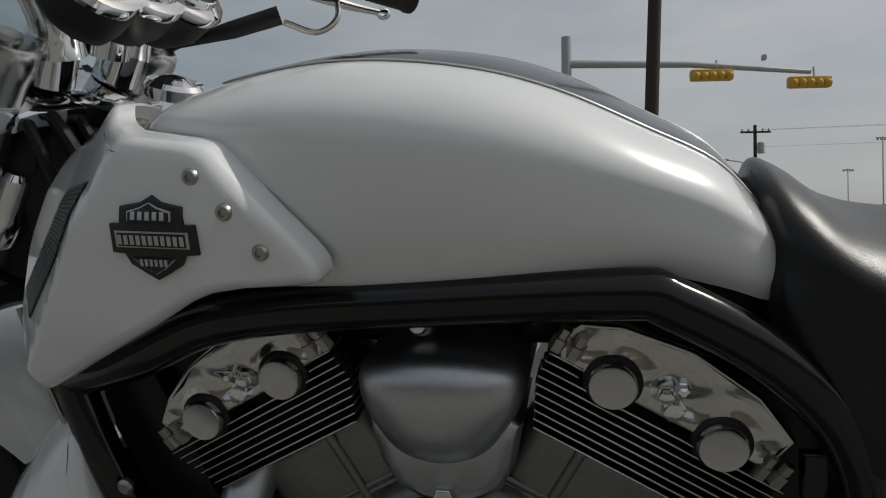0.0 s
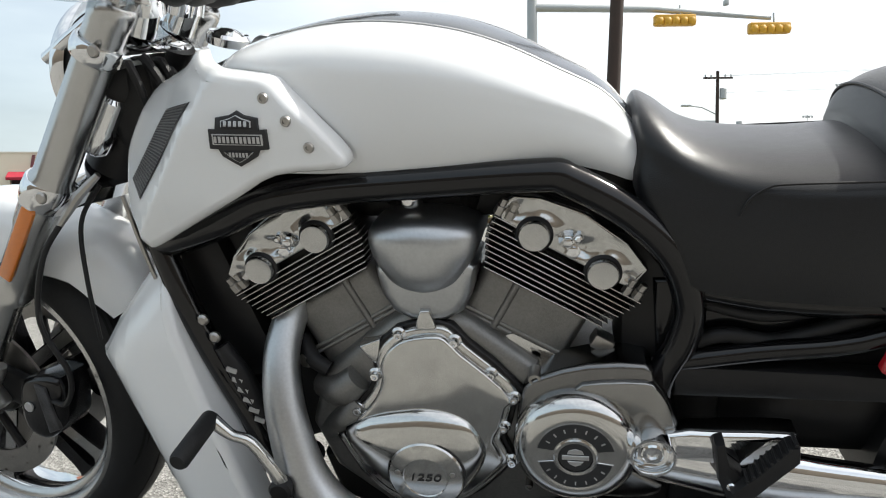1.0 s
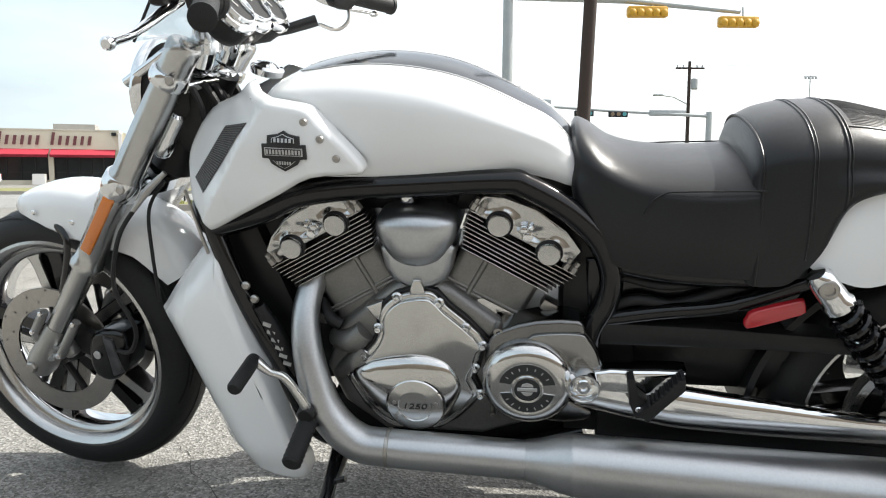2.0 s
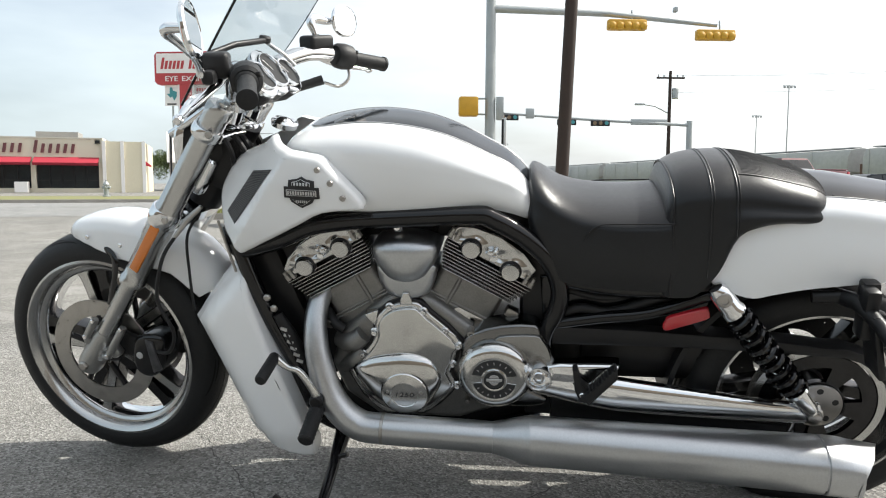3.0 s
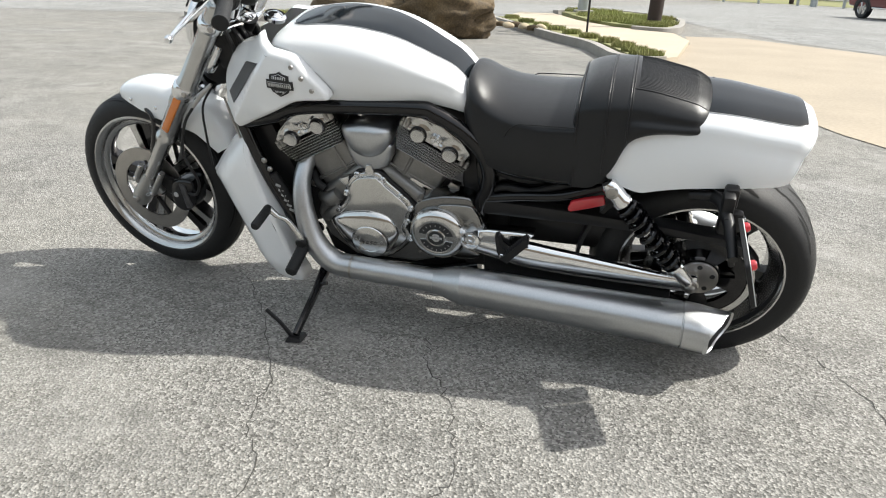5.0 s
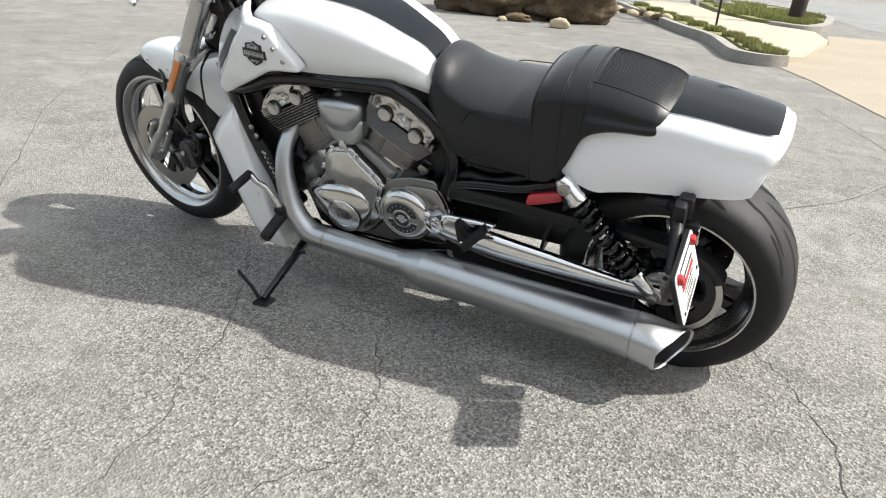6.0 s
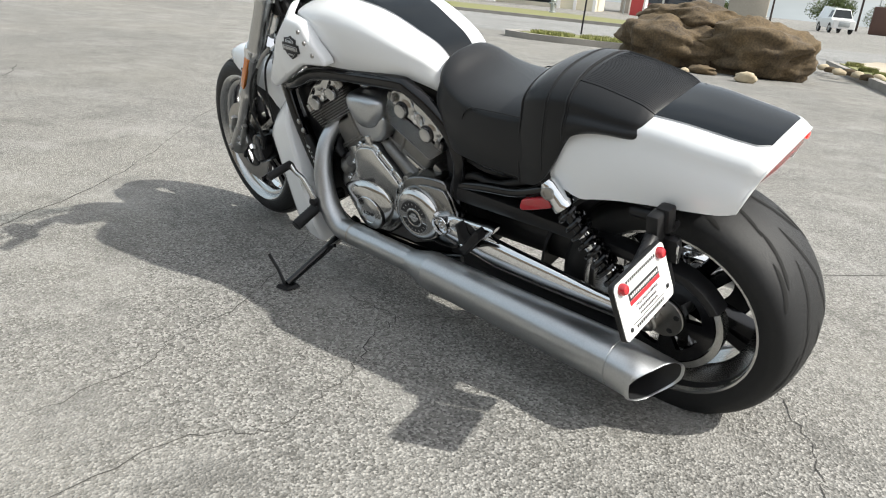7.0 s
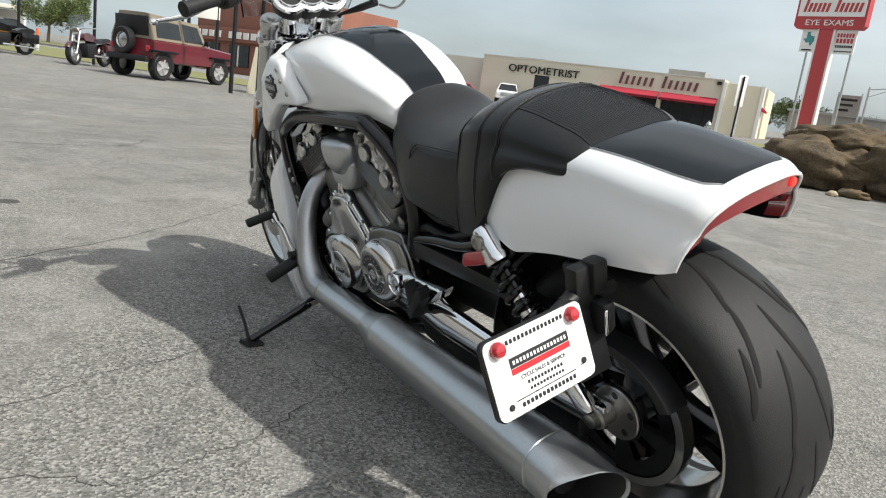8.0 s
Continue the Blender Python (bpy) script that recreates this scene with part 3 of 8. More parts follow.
# steering head with cables behind the clamps
bm = tube(B(), [V(-0.425, 0, 0.95), V(-0.555, 0, 0.76)], 0.045, 20)
part("steering_head", bm, SATIN, bike, "black steering head")
rng = random.Random(4)
wires = sub("cable_bundle", bike, "black cables behind the headlamp")
for k in range(9):
    y = -0.07 + 0.016 * k
    pts = [V(-0.47 + 0.02 * rng.random(), y, 0.97), V(-0.43 + 0.03 * rng.random(), y - 0.02, 0.90), V(-0.45 + 0.04 * rng.random(), y + 0.01, 0.84), V(-0.40, y * 0.7, 0.79 + 0.03 * rng.random())]
    part("cable", tube(B(), pts, 0.006 + 0.004 * rng.random(), 8, smooth=5), PLAST, wires)
part("wire_cover", box(B(), V(-0.46, 0, 0.86), (0.09, 0.12, 0.13), 0.02), SATIN, wires)
for k, pts in enumerate(([V(-0.565, -0.115, 0.70), V(-0.60, -0.135, 0.64), V(-0.625, -0.14, 0.54), V(-0.60, -0.13, 0.45), V(-0.63, -0.12, 0.39), V(-0.69, -0.10, 0.38)],
                         [V(-0.52, -0.08, 0.745), V(-0.548, -0.10, 0.69), V(-0.548, -0.11, 0.60), V(-0.555, -0.10, 0.50)],
                         [V(-0.47, -0.12, 0.745), V(-0.452, -0.13, 0.68), V(-0.44, -0.13, 0.62)])):
    part("brake_hose", tube(B(), pts, (0.0046, 0.0036, 0.0034)[k], 8, smooth=6), (PLAST, RUBBER, STEEL)[k], fork, "thin hose beside the fork", STEER if k < 2 else None)
part("hose_fitting", tube(B(), [V(-0.50, -0.10, 0.765), V(-0.535, -0.108, 0.735), V(-0.572, -0.118, 0.69)], (0.005, 0.008, 0.005), 8), STEEL, fork, "", STEER)
part("clamp_cylinder", lathe(B(), V(-0.480, -0.06, 0.872), RAKE, [(0, 0), (0.014, 0.0), (0.019, 0.006), (0.019, 0.05), (0.022, 0.055), (0.022, 0.088), (0.017, 0.096), (0, 0.098)], 22), CHROME, fork, "bright cylinder behind the fork leg", STEER)
# calipers
for sgn in (-1, 1):
    c = FA + V(0.172, sgn * 0.082, 0.028)
    bm = B()
    dome(bm, [(c.x - 0.046, c.z + 0.018), (c.x - 0.022, c.z + 0.052), (c.x + 0.044, c.z + 0.054), (c.x + 0.046, c.z + 0.0), (c.x + 0.034, c.z - 0.036), (c.x - 0.006, c.z - 0.064), (c.x - 0.046, c.z - 0.044)], -0.108, 0.065, 0.014, 4, 3)
    if sgn > 0:
        mirrored(bm)
    cal = part("brake_caliper", bm, BLACK, fork, "black brake caliper", STEER)
    bm = B()
    dome(bm, [(c.x + 0.0, c.z + 0.045), (c.x + 0.022, c.z + 0.04), (c.x + 0.036, c.z - 0.035), (c.x + 0.012, c.z - 0.045)], -0.113, 0.008, 0.003, 2)
    if sgn > 0:
        mirrored(bm)
    part("caliper_plate", bm, MESHG, cal, "grey caliper insert", STEER)
    part("caliper_badge", disc(B(), V(c.x - 0.022, sgn * 0.108, c.z + 0.0), V(0, sgn, 0), 0.009, 0.004, 0.001, 20), SILVERP, cal, "", STEER)
    part("caliper_mount", box(B(), FA + V(0.092, sgn * 0.088, 0.045), (0.080, 0.020, 0.060), 0.008, Matrix.Rotation(radians(20), 4, "Y")), SATIN, cal, "", STEER)

# -- headlamp and windscreen --
lamp = sub("headlamp", bike, "oval headlamp with chrome rim")
bm = lathe(B(), V(-0.475, 0, 0.895), V(-1, 0, 0.12), [(0.0, -0.03), (0.060, -0.02), (0.084, 0.02), (0.0945, 0.066)], 36)
for v in bm.verts:
    v.co.z = 0.91 + (v.co.z - 0.91) * 1.02
part("shell", bm, SATIN, lamp, "black headlamp shell", STEER)
bm = lathe(B(), V(-0.541, 0, 0.911), V(-1, 0, 0.12), [(0.095, -0.010), (0.1005, -0.002), (0.1005, 0.008), (0.097, 0.013), (0.090, 0.008)], 48, close=True)
for v in bm.verts:
    v.co.z = 0.91 + (v.co.z - 0.91) * 1.02
part("rim", bm, CHROME, lamp, "chrome rim", STEER)
bm = lathe(B(), V(-0.554, 0, 0.912), V(-1, 0, 0.12), [(0.092, 0.0), (0.070, 0.004), (0.04, 0.007), (0.0, 0.008)], 36)
for v in bm.verts:
    v.co.z = 0.91 + (v.co.z - 0.91) * 1.02
part("lens", bm, SCREEN, lamp, "clear lens", STEER)
part("lamp_bracket", tube(B(), [V(-0.475, -0.075, 0.985), V(-0.52, -0.085, 0.955), V(-0.565, -0.085, 0.93)], 0.010, 10, smooth=4), CHROME, lamp, "", STEER)

screen = sub("windscreen", bike, "clear acrylic windscreen on black brackets")


def screen_at(u, v):
    """u across, -1 to 1; v up, 0 to 1."""
    w = 0.150 + 0.045 * math.sin(math.pi * min(1, v * 0.75 + 0.1)) - 0.03 * max(0, v - 0.8) * 5
    y = u * w
    return V(-0.530 + 0.300 * v + 0.055 * u * u + 0.012 * math.sin(v * 3), y, 1.005 + 0.43 * v - 0.03 * v * u * u)


rows = []
for k in range(17):
    v = k / 16
    top = [screen_at(u / 8 - 1, v) for u in range(17)]
    rows.append(top + [p + V(-0.003, 0, 0.002) for p in top[::-1]])
pane = part("pane", loft(B(), rows), SCREEN, screen, "clear curved acrylic pane", STEER, sharp=60)
pane.visible_shadow = True
bm = tube(B(), [screen_at(-1, k / 16) + V(0, -0.001, 0) for k in range(17)], 0.0028, 6)
part("edge_trim", bm, BLACK, screen, "dark edge of the pane", STEER)
bm = tube(B(), [screen_at(1, k / 16) + V(0, 0.001, 0) for k in range(17)], 0.0012, 6)
part("edge_trim", bm, SATIN, screen, "", STEER)
bm = tube(B(), [V(-0.425, -0.135, 1.105), V(-0.40, -0.05, 1.125), V(-0.385, 0.06, 1.13), V(-0.385, 0.075, 1.13)], 0.007, 10)
part("cross_bar", bm, SATIN, screen, "grey windscreen bracket", STEER)
part("bracket_knob", disc(B(), V(-0.39, 0.07, 1.125), V(0.3, 0, 1), 0.014, 0.016, 0.003, 16), PLAST, screen, "", STEER)
part("bracket_rod", tube(B(), [V(-0.388, 0.072, 1.128), V(-0.35, 0.09, 1.095), V(-0.33, 0.10, 1.07)], 0.0055, 10), CHROME, screen, "", STEER)

# -- handlebar, grips, levers, mirrors, instruments --
bar = sub("handlebar", bike, "polished handlebar with black grips")
for sgn in (-1, 1):
    up = 0.016 if sgn > 0 else 0.0
    pts = [V(-0.415, sgn * 0.045, 0.985), V(-0.405, sgn * 0.055, 1.02), V(-0.385, sgn * 0.095, 1.06 + up * 0.5), V(-0.335, sgn * 0.17, 1.078 + up), V(-0.285, sgn * 0.235, 1.072 + up), V(-0.255, sgn * 0.285, 1.06 + up)]
    part("bar_tube", tube(B(), pts, (0.026, 0.024, 0.022, 0.019, 0.017, 0.013), 18, smooth=6), CHROME, bar, "chrome bar", STEER)
    g0, g1 = V(-0.255, sgn * 0.278, 1.062 + up), V(-0.200, sgn * 0.382, 1.040 + up)
    d = (g1 - g0).normalized()
    L = (g1 - g0).length
    bm = lathe(B(), g0, d, [(0.0, 0), (0.021, 0.0), (0.0225, 0.004)] + [(0.0175 + 0.0006 * (i % 2), 0.008 + (L - 0.018) * i / 24) for i in range(25)] + [(0.0195, L - 0.008), (0.0195, L - 0.001), (0.017, L), (0, L)], 26)
    part("grip", bm, RUBBER, bar, "black rubber grip", STEER)
    bm = B()
    lathe(bm, g0 - d * 0.055, d, [(0, 0), (0.024, 0.0), (0.031, 0.008), (0.033, 0.028), (0.031, 0.048), (0.024, 0.054), (0, 0.054)], 22)
    sw = part("switch_housing", bm, PLAST, bar, "black switch housing", STEER)
    for k in range(3):
        part("switch", box(B(), g0 - d * (0.014 + 0.014 * k) + V(0.026, 0, 0.012 - 0.006 * k), (0.012, 0.009, 0.010), 0.002), SILVERP if k == 1 else BLACKP, sw, "", STEER)
    m0 = g0 - d * 0.075
    bm = box(B(), m0 + V(-0.03, 0, 0.028) if sgn > 0 else V(-0.337, -0.242, 1.092), (0.055, 0.075, 0.036 if sgn > 0 else 0.050), 0.010, Matrix.Rotation(radians(-25 * sgn), 4, "Z"), 3)
    part("reservoir", bm, PLAST, bar, "black fluid reservoir", STEER)
    if sgn < 0:
        part("lever_perch", box(B(), V(-0.328, -0.285, 1.072), (0.026, 0.050, 0.028), 0.009, Matrix.Rotation(radians(20), 4, "Z")), PLAST, bar, "black lever perch", STEER)
    lv = [g0 - d * 0.06 + V(-0.035, 0, -0.005), g0 + d * 0.0 + V(-0.062, 0, -0.008), g0 + d * 0.07 + V(-0.058, 0, -0.012), g0 + d * 0.12 + V(-0.045, 0, -0.014)]
    if sgn < 0:
        lv = [V(-0.330, -0.235, 1.066), V(-0.324, -0.270, 1.056), V(-0.332, -0.350, 1.022), V(-0.302, -0.442, 1.012)]
    lever = part("lever", tube(B(), lv, (0.013, 0.012, 0.0095, 0.0065), 12, smooth=5, flat=0.7), CHROME, bar, "polished hand lever", STEER)
    tip = lv[-1]
    part("lever_ball", lathe(B(), tip, (lv[-1] - lv[-2]).normalized(), [(0, -0.010), (0.006, -0.009), (0.0095, -0.003), (0.0095, 0.003), (0.006, 0.009), (0, 0.010)], 14), CHROME, lever, "rounded lever tip", STEER)
    # mirror
    mp = V(-0.295, 0.345, 1.172) if sgn > 0 else V(-0.287, -0.395, 1.163)
    mir = sub("mirror", bike, "chrome mirror on a curved stalk")
    way = [V(-0.333, -0.304, 1.076), V(-0.331, -0.310, 1.088), V(-0.326, -0.330, 1.110), V(-0.334, -0.360, 1.136), V(-0.342, -0.384, 1.157), V(-0.330, -0.392, 1.163), V(-0.300, -0.394, 1.163)] if sgn < 0 else [m0 + V(-0.03, 0, 0.045), m0 + V(-0.045, sgn * 0.01, 0.085), mp + V(-0.03, -sgn * 0.045, 0.0), mp + V(-0.016, -sgn * 0.005, 0.0)]
    part("stalk", tube(B(), way, (0.009, 0.008, 0.008, 0.0085, 0.0115, 0.0105, 0.008) if sgn < 0 else (0.008, 0.013, 0.011, 0.007), 12, smooth=5), CHROME, mir, "", STEER)
    nrm = (V(1, 0.36, 0.14) if sgn < 0 else V(1, -0.35, 0.05)).normalized()
    uu = nrm.cross(V(0, 0, 1)).normalized()
    vv = uu.cross(nrm) * -1
    shape = [(-0.052, -0.01), (-0.045, 0.028), (-0.01, 0.047), (0.035, 0.042), (0.055, 0.015), (0.048, -0.022), (0.015, -0.043), (-0.03, -0.04)]
    shape = [(x * (1.0 if sgn < 0 else -0.84), z * (1.05 if sgn < 0 else 0.84)) for x, z in shape]
    sm = cr(shape, 4, True)
    rings = []
    for f, o in ((0.50, -0.012), (0.88, -0.008), (1.05, -0.002), (1.06, 0.003), (0.97, 0.006), (0.93, 0.002)):
        rings.append([mp + uu * (q.x * f) + vv * (q.y * f) + nrm * o for q in sm])
    part("housing", loft(B(), rings), CHROME, mir, "chrome housing", STEER)
    bm = B()
    bm.faces.new([bm.verts.new(mp + uu * (q.x * 0.95) + vv * (q.y * 0.95) + nrm * 0.0045) for q in sm])
    part("mirror_glass", bm, MIRROR, mir, "mirror glass", STEER)
part("clutch_cable", tube(B(), [V(-0.30, 0.19, 1.03), V(-0.35, 0.16, 1.015), V(-0.40, 0.12, 1.0), V(-0.43, 0.10, 0.985)], (0.012, 0.011, 0.005, 0.005), 10), PLAST, bar, "black cable sleeve", STEER)
part("throttle_cable", tube(B(), [V(-0.262, 0.272, 1.060), V(-0.258, 0.262, 1.028), V(-0.275, 0.235, 1.010), V(-0.30, 0.20, 1.022)], 0.004, 8, smooth=5), STEEL, bar, "", STEER)
for sgn in (-1, 1):
    part("riser", tube(B(), [V(-0.435, sgn * 0.045, 0.960), V(-0.422, sgn * 0.047, 0.985), V(-0.412, sgn * 0.05, 1.005)], (0.025, 0.025, 0.026), 20), CHROME, bar, "chrome riser", STEER)
gau = sub("instrument_cluster", bike, "three round gauges in a chrome housing")
GN = V(0.80, 0, 0.60).normalized()
GU, GV = V(0, 1, 0), V(-0.60, 0, 0.80)
GC = V(-0.345, 0.0, 1.055)
lobes = ((-0.062, -0.006, 0.036), (0.0, 0.006, 0.046), (0.062, -0.006, 0.036))
outline = []
for k in range(64):
    a = 2 * math.pi * k / 64
    dv = Vector((math.cos(a), math.sin(a)))
    best = 0
    for x, y, r in lobes:
        b = dv.x * x + dv.y * y
        disc_ = b * b - (x * x + y * y - (r + 0.012) ** 2)
        if disc_ > 0:
            best = max(best, b + math.sqrt(disc_))
    outline.append(dv * best)
rings = [[GC + GU * (q.x * f) + GV * (q.y * f) + GN * o for q in outline] for f, o in ((0.75, -0.055), (0.95, -0.035), (1.0, -0.004))]
part("cup", loft(B(), rings), PLAST, gau, "black gauge cup", STEER)
rings = [[GC + GU * (q.x * f) + GV * (q.y * f) + GN * o for q in outline] for f, o in ((1.0, -0.006), (1.03, 0.0), (1.0, 0.007), (0.9, 0.009))]
part("bezel", loft(B(), rings), CHROME, gau, "chrome bezel", STEER)
for x, y, r in lobes:
    c = GC + GU * x + GV * y + GN * 0.009
    part("dial", disc(B(), c, GN, r * 0.90, 0.002, 0.0006, 32), DIAL, gau, "grey dial", STEER)
    part("dial_ring", lathe(B(), c, GN, [(r * 0.87, 0.0), (r * 0.91, 0.008), (r * 0.97, 0.008), (r, 0.003), (r, -0.002)], 36), CHROME, gau, "chrome ring", STEER)
    part("needle", tube(B(), [c + GN * 0.004, c + GN * 0.004 + GV * r * 0.6 - GU * r * 0.3], 0.0009, 6), SILVERP, gau, "", STEER)
part("cluster_base", tube(B(), [V(-0.40, 0, 0.985), V(-0.385, 0, 1.02), V(-0.365, 0, 1.04)], 0.024, 16), CHROME, gau, "", STEER)
part("tank_cap_button", lathe(B(), V(-0.325, 0, 0.948), V(0.3, 0, 1), [(0.03, -0.012), (0.032, 0.0), (0.028, 0.005), (0.022, 0.004), (0.012, 0.010), (0.0, 0.012)], 30), CHROME, bike, "chrome ignition lock behind the clamps")

# -- tank and covers --
# x, top height, shoulder height, bottom height, shoulder half-width, bottom half-width
TANK = ((-0.305, 0.911, 0.885, 0.8, 0.085, 0.1), (-0.285, 0.931, 0.905, 0.79, 0.125, 0.135), (-0.25, 0.946, 0.915, 0.785, 0.15, 0.15), (-0.17, 0.962, 0.902, 0.782, 0.168, 0.155), (-0.09, 0.966, 0.892, 0.782, 0.172, 0.155), (0.0, 0.954, 0.88, 0.784, 0.168, 0.152), (0.075, 0.929, 0.866, 0.786, 0.158, 0.146), (0.15, 0.89, 0.846, 0.784, 0.142, 0.134), (0.205, 0.859, 0.823, 0.768, 0.124, 0.12), (0.24, 0.821, 0.8, 0.752, 0.106, 0.106), (0.252, 0.798, 0.785, 0.752, 0.094, 0.096))


def smooth_table(tab, n):
    return [tuple(p) for p in cr_nd(tab, n)]


def cr_nd(tab, n):
    out = []
    N = len(tab)
    for i in range(N - 1):
        b, c = np.array(tab[i]), np.array(tab[i + 1])
        a = np.array(tab[i - 1]) if i else 2 * b - c
        d = np.array(tab[i + 2]) if i + 2 < N else 2 * c - b
        for k in range(n):
            t = k / n
            out.append(0.5 * (2 * b + (c - a) * t + (2 * a - 5 * b + 4 * c - d) * t * t + (3 * b - a - 3 * c + d) * t ** 3))
    out.append(np.array(tab[-1]))
    return out


def tank_half(row, lift=0.0, n=12):
    """Points from the bottom edge of one side up to the crown."""
    x, zt, zs, zb, ws, wb = row
    pts = []
    for k in range(6):
        f = k / 6
        y = wb + (ws - wb) * f + 0.006 * math.sin(math.pi * f)
        pts.append((y + lift, zb + (zs - zb) * f))
    for k in range(n + 1):
        a = math.pi / 2 * k / n
        pts.append((ws * math.cos(a) ** 0.70 + lift * math.cos(a), zs + (zt - zs) * math.sin(a) ** 0.88 + lift * math.sin(a)))
    return pts


rows = smooth_table(TANK, 5)
rings = []
for r in rows:
    h = tank_half(r)
    rings.append([V(r[0], -y, z) for y, z in h] + [V(r[0], y, z) for y, z in h[-2::-1]])
tank = part("tank", loft(B(), rings), WHITE, bike, "pearl white tank cover", sharp=50)


def at_width(r, w, lift):
    """The point of the crown at a given half-width."""
    h = tank_half(r, lift, 40)[6:]
    for (y0, z0), (y1, z1) in zip(h, h[1:]):
        if y1 <= w <= y0:
            f = (y0 - w) / max(1e-6, y0 - y1)
            return z0 + (z1 - z0) * f
    return h[-1][1]


STR = ((-0.255, 0.0), (-0.250, 0.030), (-0.235, 0.060), (-0.20, 0.078), (-0.1, 0.084), (0.0, 0.080), (0.1, 0.068), (0.19, 0.055), (0.245, 0.048))
rings, lines = [], {-1: [], 1: []}
for r in rows:
    if r[0] < -0.254 or r[0] > 0.246:
        continue
    w = lerp_table(STR, r[0])[0]
    pts = []
    for k in range(-6, 7):
        y = w * k / 6
        pts.append(V(r[0], y, at_width(r, abs(y), 0.0012)))
    rings.append(pts)
    lines[-1].append(pts[0])
    lines[1].append(pts[-1])
part("stripe", loft(B(), rings, closed=False, caps=False), GRAPH, tank, "graphite painted stripe over the crown", sharp=60)
for s in (-1, 1):
    part("pinstripe", tube(B(), lines[s], 0.0012, 5), SILVERP, tank, "thin grey pinstripe")
part("rear_trim", tube(B(), [V(0.247, y / 40, 0.800 - 0.9 * (y / 40) ** 2 + 0.004) for y in range(-3, 4)], 0.004, 8), CHROME, tank, "bright trim behind the tank")

# side covers with the grille
CO = [(-0.315, 0.941), (-0.292, 0.927), (-0.260, 0.921), (-0.225, 0.916), (-0.189, 0.910), (-0.170, 0.893), (-0.134, 0.855), (-0.108, 0.823), (-0.102, 0.807), (-0.113, 0.798), (-0.191, 0.794), (-0.249, 0.765), (-0.328, 0.723), (-0.386, 0.692), (-0.402, 0.691), (-0.418, 0.712), (-0.444, 0.733), (-0.458, 0.767), (-0.466, 0.808), (-0.445, 0.850), (-0.412, 0.890), (-0.370, 0.908), (-0.338, 0.923)]


def ridge_x(z):
    return -0.268 + (z - 0.909) * 0.70


def cover_y(x, z):
    """The side face, and ahead of its ridge the front face that turns inwards."""
    base = lerp_table(((-0.36, 0.200), (-0.30, 0.210), (-0.20, 0.216), (-0.10, 0.205)), x)[0]
    return -(base - max(0, z - 0.86) * 0.35 - max(0, 0.76 - z) * 0.15 - 0.85 * max(0, ridge_x(z) - x))


